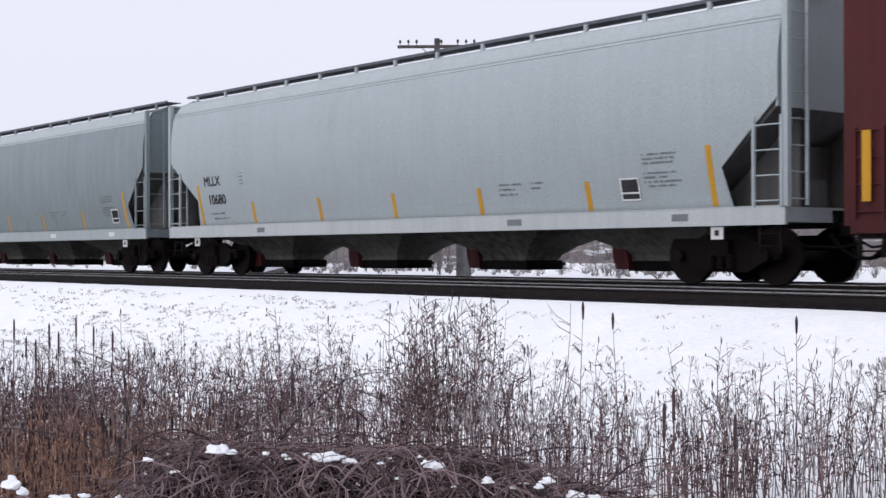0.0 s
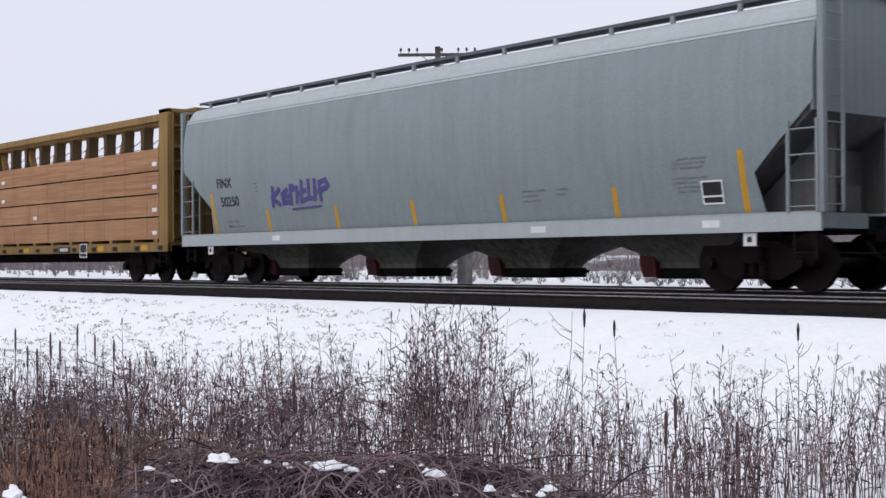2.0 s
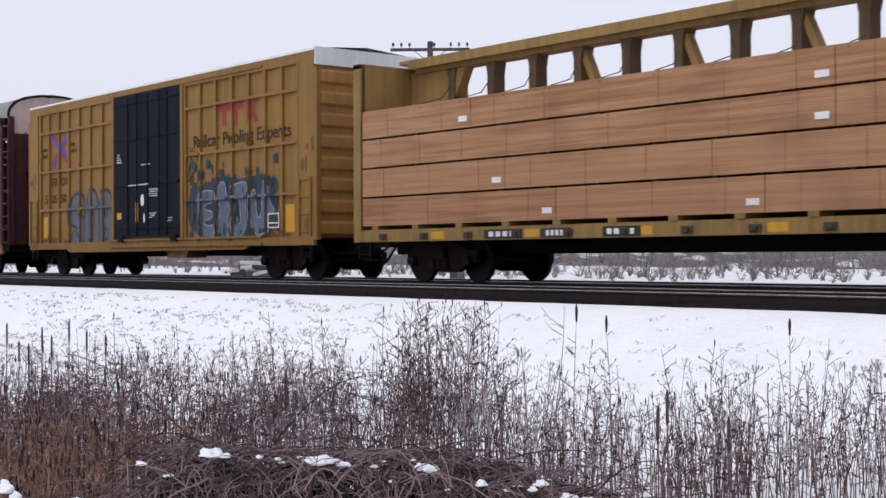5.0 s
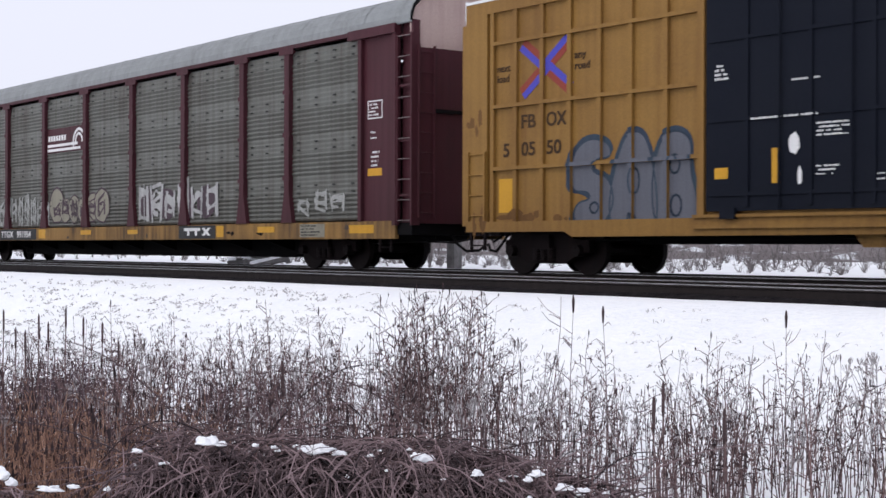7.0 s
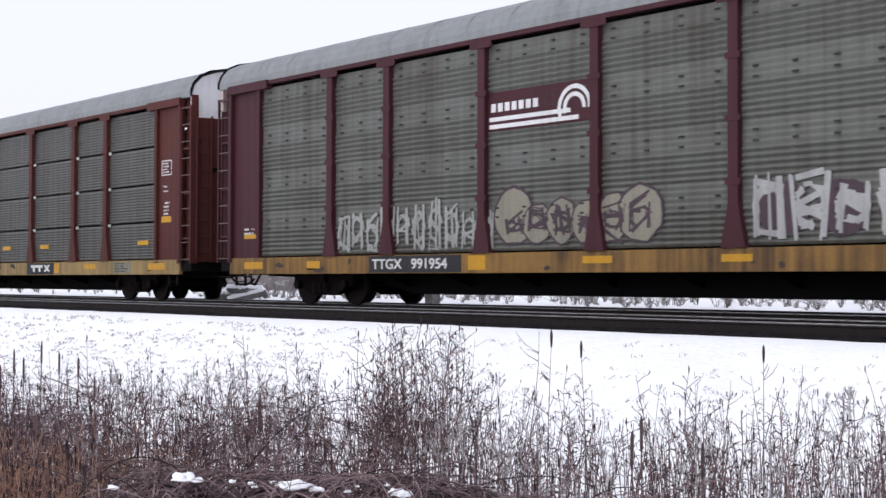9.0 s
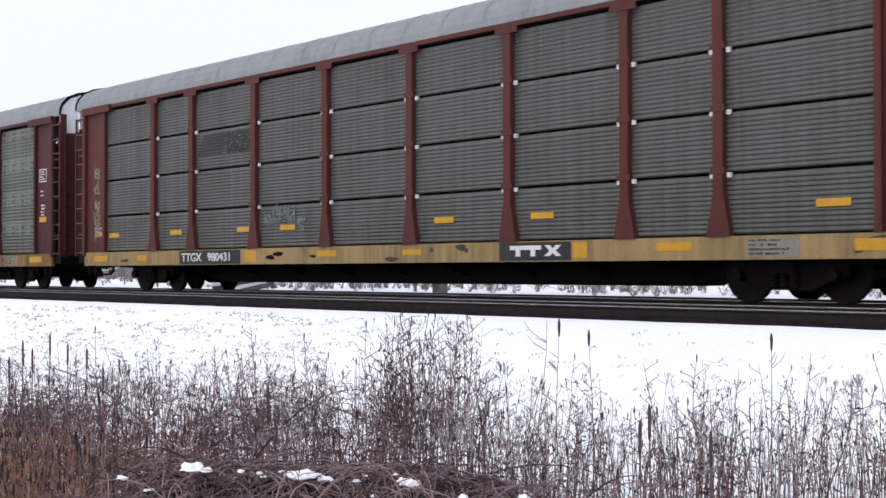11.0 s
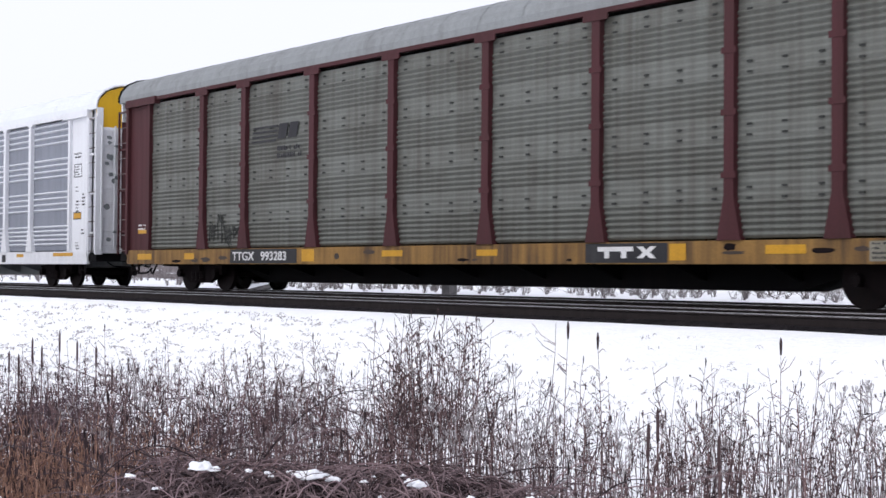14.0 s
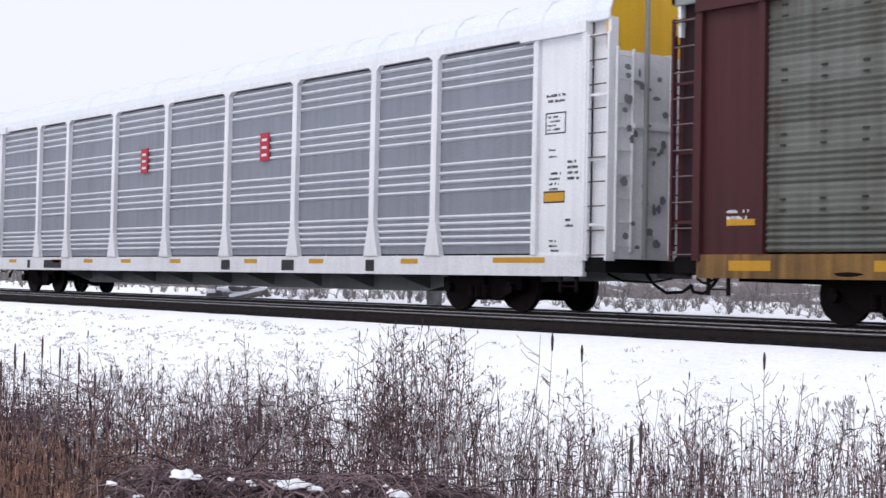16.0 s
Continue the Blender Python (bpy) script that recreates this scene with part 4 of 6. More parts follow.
    for words, x, z in (("next", -7.27, 3.86), ("load", -7.27, 3.66), ("any", -5.16, 3.92), ("road", -5.16, 3.72)):
        writing(words, 0.2, x, z, Y - 0.004, BROWNMARK, car, wide=1.05, bold=0.006)
    for words, x, z, w in (("FB", -6.6, 2.74, 1.1), ("OX", -5.9, 2.74, 0.95), ("5", -7.1, 2.22, 1.1), ("05", -6.58, 2.22, 1.1), ("50", -5.9, 2.22, 1.1)):
        writing(words, 0.36, x, z, Y - 0.004, BROWNMARK, car, wide=w, bold=0.012)
    word_over_ribs(writing("Railcar Pooling Experts", 0.46, 2.36, 3.36, Y - 0.004, BROWNMARK, car, wide=1.09, bold=0.012))
    # large red mark, drawn as a plain bar with uprights and a waisted block
    bm = bmesh.new()
    prism(bm, [(3.62, 4.2), (3.86, 4.2), (3.86, 3.82), (4.05, 3.82), (4.05, 4.2), (4.45, 4.2), (4.45, 3.82), (4.63, 3.82), (4.63, 4.2), (4.89, 4.2), (4.89, 4.4), (3.62, 4.4)], "y", Y - 0.004, Y - 0.001)
    part("red_mark", over_ribs(bm), REDMARK, car, "faded red painted mark")
    bm = bmesh.new()
    prism(bm, [(5.00, 3.82), (5.20, 3.82), (5.31, 3.98), (5.43, 3.82), (5.63, 3.82), (5.43, 4.11), (5.63, 4.4), (5.43, 4.4), (5.31, 4.25), (5.20, 4.4), (5.00, 4.4), (5.20, 4.11)], "y", Y - 0.004, Y - 0.001)
    part("red_mark", over_ribs(bm), REDMARK, car, "faded red painted mark")
    # a scrawl of thin brown lines beside the door
    bm = bmesh.new()
    rg = random.Random(19)
    for k in range(16):
        x, z = 2.12 + 0.5 * rg.random(), 2.45 + 0.06 * k
        rod(bm, (x, Y - 0.004, z), (x + rg.uniform(-0.3, 0.35), Y - 0.004, z + rg.uniform(-0.2, 0.25)), 0.012, n=4)
    tagged(part("scrawl", over_ribs(bm), BROWNMARK, car, "thin brown scrawl"), kind="stuff")
    # yellow patches and white door marks
    for x, z in ((-7.2, 1.15), (6.8, 1.1)):
        bpart("yellow_patch", [(x, x + 0.38, Y - 0.004, Y, z, z + 0.65)], YELLOWTAPE, car)
    bm = bmesh.new()
    yd = -1.549
    stencil_rows(bm, -1.85, 3.45, yd, 0.3, 4, 0.04, 0.03, 31); stencil_rows(bm, -0.35, 3.1, yd, 0.8, 1, 0.03, 0.03, 32)
    stencil_rows(bm, -1.1, 2.55, yd - 0.03, 1.5, 1, 0.035, 0.03, 33); stencil_rows(bm, 0.1, 2.4, yd, 0.7, 4, 0.03, 0.03, 34)
    stencil_rows(bm, 0.1, 1.75, yd, 0.5, 3, 0.03, 0.03, 35); stencil_rows(bm, 1.1, 1.6, yd, 0.4, 2, 0.03, 0.05, 36)
    tagged(part("door_stencils", bm, WHITEMARK, door), kind="stuff")
    bm = bmesh.new()
    blob(bm, oval(-0.3, 2.1, 0.1, 0.17, 14, 0.15, 3), yd); blob(bm, oval(-0.2, 1.6, 0.045, 0.14, 12, 0.2, 4), yd)
    tagged(part("door_splash", bm, WHITEMARK, door, "white paint splash"), kind="stuff")
    bpart("door_tag", [(-0.72, -0.56, yd - 0.003, yd, 1.5, 2.05), (-1.85, -1.58, yd - 0.003, yd, 1.6, 1.78)], YELLOWTAPE, door, "yellow tag")
    # grey bubble letters with dark rims, and drips
    def sprayed(name, shapes, material, depth, label="", grow=0.0, stroke=0.0):
        """Paint shapes on the sheet; stroke draws their outline alone."""
        bm = bmesh.new()
        for i, pts in enumerate(shapes):
            y = Y - depth - i * 0.00025
            cx, cz = sum(p[0] for p in pts) / len(pts), sum(p[1] for p in pts) / len(pts)
            if stroke:
                ring = pts + pts[:1]
                for (ax, az), (bx, bz) in zip(ring, ring[1:]):
                    d = Vector((bx - ax, bz - az))
                    if d.length < 1e-4:
                        continue
                    d.normalize()
                    q = Vector((-d.y, d.x)) * stroke * 0.5
                    e = d * stroke * 0.4
                    prism(bm, [(ax - e.x + q.x, az - e.y + q.y), (bx + e.x + q.x, bz + e.y + q.y), (bx + e.x - q.x, bz + e.y - q.y), (ax - e.x - q.x, az - e.y - q.y)], "y", y - 0.0002, y)
            else:
                out = []
                for x, z in pts:
                    d = Vector((x - cx, z - cz))
                    out.append((x + d.normalized().x * grow, z + d.normalized().y * grow))
                prism(bm, out, "y", y - 0.0002, y)
        return tagged(part(name, over_ribs(bm), material, car, label), kind="stuff")

    def soft(pts, rounds=2):
        """Rounds the corners of an outline."""
        for _ in range(rounds):
            out = []
            for (ax, az), (bx, bz) in zip(pts, pts[1:] + pts[:1]):
                out += [(ax * 0.75 + bx * 0.25, az * 0.75 + bz * 0.25), (ax * 0.25 + bx * 0.75, az * 0.25 + bz * 0.75)]
            pts = out
        return pts

    bubbles = [soft(p) for p in (
        [(-5.2, 1.0), (-5.1, 1.3), (-4.75, 1.35), (-4.8, 1.5), (-5.25, 1.5), (-5.25, 2.1), (-4.9, 2.45), (-4.35, 2.4), (-4.2, 2.1), (-4.6, 2.05), (-4.75, 1.85), (-4.3, 1.75), (-4.15, 1.3), (-4.4, 0.9), (-4.9, 0.78)],
        [(-4.25, 0.82), (-4.3, 1.4), (-4.05, 2.2), (-3.85, 2.5), (-3.5, 2.5), (-3.3, 2.1), (-3.15, 1.3), (-3.2, 0.8), (-3.6, 0.8), (-3.7, 1.1), (-3.85, 1.05), (-3.9, 0.8)],
        [(-3.25, 0.95), (-3.3, 1.7), (-3.1, 2.35), (-2.75, 2.5), (-2.4, 2.3), (-2.45, 1.75), (-2.3, 1.4), (-2.25, 0.9), (-2.6, 0.78), (-3.0, 0.8)])]
    sprayed("spray_rim", bubbles, SPRAYDARK, 0.001, grow=0.09)
    sprayed("spray_letters", bubbles, SPRAYGREY, 0.002, "grey bubble graffiti with dark rims")
    sprayed("spray_lines", bubbles, SPRAYDARK, 0.003, stroke=0.035)
    sprayed("spray_lines", [oval(-4.62, 1.2, 0.14, 0.1, 12), oval(-3.68, 1.65, 0.1, 0.22, 12), oval(-2.78, 1.9, 0.11, 0.16, 12), oval(-2.75, 1.2, 0.12, 0.18, 12)], SPRAYDARK, 0.004, stroke=0.04)
    # slate-blue angular letters on a dark teal cloud that frays into spots and drips
    rg = random.Random(12)
    cloud = [soft([(2.35, 1.2), (2.25, 1.7), (2.5, 2.25), (3.2, 2.45), (3.9, 2.6), (4.6, 2.45), (5.3, 2.5), (6.1, 2.55), (6.45, 2.0), (6.4, 1.3), (5.9, 1.05), (4.8, 1.12), (3.6, 1.02), (2.8, 1.1)])]
    for i in range(60):
        x = rg.uniform(2.3, 6.35)
        z = rg.uniform(1.15, 2.3)
        cloud.append(oval(x, z, rg.uniform(0.16, 0.36), rg.uniform(0.16, 0.34), 11, 0.22, i))
    for i in range(70):
        x = rg.uniform(2.15, 6.6)
        z = rg.choice((rg.uniform(2.35, 2.95), rg.uniform(1.0, 1.2), rg.uniform(1.1, 2.4)))
        cloud.append(oval(x, z, rg.uniform(0.03, 0.13), rg.uniform(0.04, 0.2), 8, 0.3, i + 60))
    sprayed("spray_cloud", cloud, SPRAYTEAL, 0.001, "dark teal sprayed cloud")
    letters = [soft(p, 1) for p in (
        [(2.6, 1.1), (2.72, 2.05), (2.9, 2.25), (3.55, 2.2), (3.5, 1.92), (3.02, 1.88), (3.0, 1.72), (3.4, 1.7), (3.38, 1.5), (2.98, 1.46), (3.0, 1.32), (3.6, 1.34), (3.62, 1.06), (3.0, 1.0)],
        [(3.7, 1.08), (3.62, 1.4), (3.85, 1.75), (3.6, 1.95), (3.72, 2.4), (4.05, 2.42), (4.1, 2.0), (4.3, 1.7), (4.1, 1.45), (4.32, 1.1), (4.05, 1.0)],
        [(4.32, 2.32), (5.15, 2.4), (5.2, 2.1), (4.98, 2.05), (5.08, 1.35), (4.85, 1.02), (4.5, 1.02), (4.36, 1.3), (4.42, 1.55), (4.62, 1.52), (4.7, 1.32), (4.8, 1.4), (4.72, 2.02), (4.34, 2.02)],
        [(5.22, 1.3), (5.25, 2.1), (5.5, 2.2), (5.52, 1.5), (5.75, 1.45), (5.78, 2.25), (6.05, 2.4), (6.1, 1.85), (6.4, 1.62), (6.12, 1.4), (6.1, 1.1), (5.5, 1.02)])]
    sprayed("spray_rim", letters, SPRAYDARK, 0.018, grow=0.1)
    sprayed("spray_letters", letters, SPRAYBLUE, 0.022, "slate-blue angular graffiti letters")
    sprayed("spray_highlights", letters, SPRAYWHITE, 0.025, stroke=0.026)
    for k in range(26):
        x, z = rg.uniform(2.6, 6.2), rg.uniform(1.1, 2.2)
        letters.append([(x, z), (x + rg.uniform(0.05, 0.25), z + rg.uniform(-0.1, 0.15)), (x + rg.uniform(0.0, 0.1), z - rg.uniform(0.03, 0.1))])
    sprayed("spray_shading", letters[4:], SPRAYGREY, 0.0235, "pale streaks in the letters")
    data_plate(car, 6.15, 1.2, -1.53, 0.5, 0.36)
    # rust that has broken through along the foot of the sheets and at the corners
    rust = [oval(rg.choice((rg.uniform(-7.3, -5.3), rg.uniform(2.1, 7.3))), 1.0 + 0.14 * rg.random(), rg.uniform(0.05, 0.25), rg.uniform(0.03, 0.09), 9, 0.35, i) for i in range(26)]
    sprayed("rust_stain", rust, RUST, 0.0006, "brown rust stains")
    bm = bmesh.new()
    for i in range(14):
        blob(bm, oval(rg.choice((-1, 1)) * rg.uniform(7.55, 8.05), rg.choice((rg.uniform(0.85, 1.3), rg.uniform(2.2, 3.2))), rg.uniform(0.03, 0.1), rg.uniform(0.06, 0.3), 9, 0.3, i), -1.5205 - i * 0.0001, 0.0001)
    tagged(part("rust_stain", bm, RUST, car, "brown rust stains"), kind="stuff")
    return car


tagged(boxcar(-2.05, BOXRED, BOXRED, BOXRED, RACKROOF, False), "red-brown weathered steel boxcar with ribbed sides", "boxcar", "cars of the train")
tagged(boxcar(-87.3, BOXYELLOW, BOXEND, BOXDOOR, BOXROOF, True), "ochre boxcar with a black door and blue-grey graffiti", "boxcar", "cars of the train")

POSTS = (-9.42, -7.4, -4.45, -1.5, 1.5, 4.45, 7.4, 9.42)


def sheet(bm, x0, x1, y, prof):
    """A pressed sheet: (depth, z) points of its section, across from x0 to x1."""
    a = [bm.verts.new((x0, y - d, z)) for d, z in prof]
    b = [bm.verts.new((x1, y - d, z)) for d, z in prof]
    for i in range(len(prof) - 1):
        bm.faces.new((a[i], b[i], b[i + 1], a[i + 1]))


def autorack(at, style, trim, panel, roofcol, capcol, number):
    car = start_car("autorack", at)
    L, Z0, Z1, E = 13.55, 1.04, 5.06, 14.15    # half the flatcar, foot and head of the panels, half the rack
    deep = 0.32 if style == "white" else 0.22
    sill = RACKWHITE if style == "white" else (SILLPALE if style == "tiers" else SILLYELLOW)
    for y in (-1.56, 1.46):
        bpart("side_sill", [(-L, L, y, y + 0.1, 0.66, 1.04)], sill, car, "white side sill" if style == "white" else "worn yellow side sill")
    bpart("deck", [(-L + 0.05, L - 0.05, -1.46, 1.46, 0.9, 1.0)], BLACKFRAME, car)
    bm = bmesh.new()
    dark = RACKROOF if style == "white" else BLACKFRAME
    prism(bm, [(-L, 0.9), (-L, 0.62), (-9.0, 0.52), (-7.9, deep), (7.9, deep), (9.0, 0.52), (L, 0.62), (L, 0.9)], "y", -0.45, 0.45)
    part("center_sill", bm, dark, car)
    for k in range(9):
        x = -8 + k * 2.0
        bm = bmesh.new()
        prism(bm, [(-1.46, 0.9), (-1.46, 0.7), (-0.45, 0.38), (-0.45, 0.9)], "x", x - 0.04, x + 0.04)
        part("cross_bearer", bm, dark, car)
    # pressed side panels between the posts
    xs = (-12.3, *POSTS, 12.3)
    if style == "tiers":
        cuts = [Z0 + 0.02, 2.06, 3.06, 4.06, Z1]
    else:
        cuts = [Z0 + 0.02, Z1]
    for side in (-1, 1):
        Y = 1.47 * side
        for i, (x0, x1) in enumerate(zip(xs, xs[1:])):
            for c0, c1 in zip(cuts, cuts[1:]) if side < 0 else ((cuts[0], cuts[-1]),):
                bm = bmesh.new()
                prof, z = [], c0 + 0.015
                top = c1 - 0.035
                if side > 0 or style == "white":
                    prof = [(0, z), (0, top)]
                elif style == "tiers":
                    while z + 0.077 < top:
                        prof += [(0, z), (0.02, z + 0.022), (0.02, z + 0.04), (0, z + 0.066)]
                        z += 0.077
                    prof.append((0, top))
                else:
                    while z + 0.105 < top:
                        q = ((z - 1.04) % 1.005) / 1.005
                        d = 0.034 if q < 0.6 else 0.010
                        prof += [(0, z), (d, z + 0.045), (d, z + 0.06), (0, z + 0.09)]
                        z += 0.105
                    prof.append((0, top))
                sheet(bm, x0 + 0.02, x1 - 0.02, Y, [(d if side < 0 else -d, q) for d, q in prof])
                pan = part("side_panel", bm, panel, car)
                if side < 0 and style == "slots":
                    bm = bmesh.new()
                    rs = random.Random(i)
                    cols = max(3, int((x1 - x0) / 0.72))
                    for c in range(cols):
                        for r in range(4):
                            for dz in (0.0, 0.17):
                                zz = 1.70 + r * 1.005 + dz
                                xc = x0 + (c + 0.5) * (x1 - x0) / cols
                                if zz < 4.9:
                                    box(bm, xc - 0.05, xc + 0.05, Y - 0.038, Y - 0.02, zz, zz + 0.036)
                    tagged(part("vent_slots", bm, SLOTGREY, pan, "rows of dark ventilation slots"), kind="stuff")
                if side < 0 and style == "white":
                    for zb, count, gap in ((1.27, 5, 0.135), (2.33, 4, 0.175), (3.35, 4, 0.175), (4.38, 4, 0.185)):
                        for r in range(count):
                            bm = bmesh.new()
                            q = zb + r * gap
                            prism(bm, [(Y - 0.001, q - 0.035), (Y - 0.05, q - 0.004), (Y - 0.045, q + 0.012), (Y - 0.001, q + 0.035)], "x", x0 + 0.09, x1 - 0.09)
                            part("rib", bm, PANELWHITE, pan)
        # posts, flared at the foot
        for x in POSTS:
            bm = bmesh.new()
            ya, yb = (-1.60, -1.475) if side < 0 else (1.475, 1.60)
            w = 0.085 if style == "white" else 0.1
            prism(bm, [(x - 0.24, Z0), (x + 0.24, Z0), (x + w, 1.75), (x + w, Z1 - 0.1), (x + 0.22, Z1), (x - 0.22, Z1), (x - w, Z1 - 0.1), (x - w, 1.75)], "y", ya, yb)
            post = part("post", bm, RACKWHITE if style == "white" else trim, car)
            if side < 0 and style != "white":
                for z in (2.04, 3.05, 4.05):
                    bpart("bolt_plate", [(x - 0.15, x + 0.15, -1.612, -1.6, z, z + 0.1)], trim, post)
                    if style == "tiers":
                        for q in (-0.17, 0.17):
                            bpart("tie_pin", [(x + q - 0.035, x + q + 0.035, -1.54, -1.49, z - 0.06, z + 0.02)], WHITEMARK, post)
                bpart("post_head", [(x - 0.3, x + 0.3, -1.62, -1.6, Z1 - 0.09, Z1 + 0.03)], trim, post)
        ya, yb = (-1.57, -1.45) if side < 0 else (1.45, 1.57)
        bpart("eave_rail", [(-12.4, 12.4, ya, yb, Z1 if style == "white" else Z1 + 0.04, Z1 + 0.13)], RACKWHITE if style == "white" else trim, car)
        for s in (-1, 1):
            a, b = sorted((s * 12.3, s * 13.55))
            c, d = sorted((s * 12.32, s * 13.42))
            # end bay: recessed door leaf, frame, rail and ladder
            bpart("end_door_leaf", [(a, b, (-1.50 if side < 0 else 1.44), (-1.44 if side < 0 else 1.50), 1.0, 5.08)], trim, car)
            e, f = sorted((s * 12.24, s * 12.36))
            bpart("door_frame", [(e, f, ya - 0.02, yb, Z0, Z1)], trim, car)
            g, h = sorted((s * 11.9, s * 13.6))
            bpart("door_rail", [(g, h, ya - 0.06 if side < 0 else ya, yb if side < 0 else yb + 0.06, Z1 - 0.06, Z1 + 0.14)], trim, car)
            if side < 0:
                ladder(car, min(s * 13.62, s * 14.1), max(s * 13.62, s * 14.1), -1.56, Z0 - 0.1, 4.95, trim, 0.43, rungs=RUNGWORN)
                bpart("corner_post", [(min(s * 13.48, s * 13.6), max(s * 13.48, s * 13.6), -1.6, -1.45, Z0 - 0.1, 5.0)], trim, car)
                u, v = sorted((s * 13.6, s * 14.06))
                # the left plate's darker maroon carries the shade of its recess
                bpart("corner_plate", [(u, v, -1.40, -1.36, Z0 - 0.1, 5.22)], trim if style == "white" or s > 0 else MAROONDARK, car)
                if s > 0:
                    bpart("edge_post", [(14.06, 14.13, -1.54, -1.36, Z0 - 0.1, 5.22)], trim, car)
                for z in (1.55, 2.7, 3.85, 4.9):
                    bpart("ladder_bracket", [(min(s * 13.58, s * 14.1), max(s * 13.58, s * 14.1), -1.53, -1.49, z, z + 0.05)], trim, car)
    for s in (-1, 1):
        bpart("corner_plate", [(min(s * 13.5, s * 14.1), max(s * 13.5, s * 14.1), 1.45, 1.5, 0.94, 5.22)], trim, car)
        # clamshell end doors and the cap above them
        x = s * (E - 0.1)
        bm = bmesh.new()
        n = 8
        pts = [(x, -1.46)] + [(x + s * 0.16 * math.sin(math.pi * k / n) ** 0.6, -1.46 + 2.92 * k / n) for k in range(1, n)] + [(x, 1.46), (x - s * 0.05, 1.4), (x - s * 0.05, -1.4)]
        prism(bm, pts, "z", 0.98, 4.66)
        part("clamshell_door", bm, RACKWHITE if style == "white" else trim, car)
        bm = bmesh.new()
        cap = [(-1.5, 4.66), (-1.52, 5.18), (-1.44, 5.48), (-1.2, 5.72), (-0.8, 5.86), (-0.4, 5.93), (0.4, 5.93), (0.8, 5.86), (1.2, 5.72), (1.44, 5.48), (1.52, 5.18), (1.5, 4.66)]
        prism(bm, cap, "x", x, x - s * 0.06)
        part("end_cap", bm, capcol, car, "pale end cap over the doors")
        bpart("end_latch", [(min(x, x + s * 0.36), max(x, x + s * 0.2), -0.06, 0.06, 1.05, 4.7), (min(x + s * 0.1, x + s * 0.19), max(x + s * 0.1, x + s * 0.19), -1.0, 1.0, 3.3, 3.38)], BLACKFRAME if style != "white" else RACKWHITE, car)
        end_ladder(car, s * (E + 0.02), -1.42, -1.0, 1.1, 4.7, trim)
        bpart("end_sill", [(min(s * (L - 0.1), s * (E - 0.1)), max(s * (L - 0.1), s * (E - 0.1)), -1.5, 1.5, 0.74, 1.0)], BLACKFRAME, car)
        ladder(car, s * (L - 0.4) - 0.2, s * (L - 0.4) + 0.2, -1.5, 0.38, 0.68, IRON, 0.2, "step")
        coupler(car, s * (L + 0.4), s)
        truck(car, s * 10.35, 0.42)
    # arched roof, ends rolled down, with cross seams
    arch = [(-1.56, 5.19), (-1.555, 5.34), (-1.48, 5.53), (-1.3, 5.72), (-1.0, 5.86), (-0.5, 5.96), (0, 5.99), (0.5, 5.96), (1.0, 5.86), (1.3, 5.72), (1.48, 5.53), (1.555, 5.34), (1.56, 5.19)]
    bm = bmesh.new()
    strip(bm, arch + [(y * 0.985, z - 0.02) for y, z in arch[::-1]], -E + 0.05, E - 0.05, 1, True)
    part("roof", bm, roofcol, car, "arched sheet-metal roof", smooth=False)
    bm = bmesh.new()
    for k in range(23):
        x = -E + 0.5 + k * (2 * E - 1.0) / 22
        strip(bm, [(y * 1.004, z + 0.008) for y, z in arch], x - 0.025, x + 0.025, 1)
    part("roof_seams", bm, roofcol, car)
    for s in (-1, 1):
        bm = bmesh.new()
        x = s * (E - 0.04)
        wire(bm, [(x, y * 1.01, z + 0.01) for y, z in arch], 0.028)
        part("roof_edge", bm, BLACKFRAME if style != "white" else RACKWHITE, car, "dark roof edge trim" if style != "white" else "")
    # sill markings
    ys = -1.566
    if style != "white":
        for x0, x1 in ((-8.0, -5.05), (4.2, 6.1)):
            bpart("number_panel", [(x0, x1, ys, -1.561, 0.68, 1.02)], BLACKMARK, car, "black number panel on the sill")
        writing(number[:4], 0.29, -7.9, 0.75, ys - 0.004, WHITEMARK, car, wide=1.3, bold=0.008)
        writing(number[5:], 0.29, -6.6, 0.75, ys - 0.004, WHITEMARK, car, wide=1.3, bold=0.008)
        bm = bmesh.new()
        prism(bm, [(4.5, 0.88), (4.66, 0.88), (4.66, 0.76), (4.78, 0.76), (4.78, 0.88), (5.06, 0.88), (5.06, 0.76), (5.18, 0.76), (5.18, 0.88), (5.34, 0.88), (5.34, 0.96), (4.5, 0.96)], "y", ys - 0.005, ys - 0.001)
        prism(bm, [(5.42, 0.76), (5.56, 0.76), (5.64, 0.82), (5.72, 0.76), (5.86, 0.76), (5.72, 0.86), (5.86, 0.96), (5.72, 0.96), (5.64, 0.9), (5.56, 0.96), (5.42, 0.96), (5.56, 0.86)], "y", ys - 0.005, ys - 0.001)
        part("sill_mark", bm, WHITEMARK, car)
        b = [(x, x + w, ys, -1.561, z, z + h) for x, w, z, h in ((-12.9, 0.8, 0.78, 0.16), (-10.3, 0.5, 0.78, 0.16), (-4.85, 0.5, 0.72, 0.28), (-1.8, 0.7, 0.82, 0.13), (1.25, 0.6, 0.82, 0.12), (6.15, 0.35, 0.72, 0.28), (8.1, 0.75, 0.82, 0.14), (11.9, 0.9, 0.78, 0.18))]
        for one in b:
            bpart("sill_patch", [one], YELLOWTAPE, car, "bright yellow touch-up patch")
        rs = random.Random(int(number[-3:]))
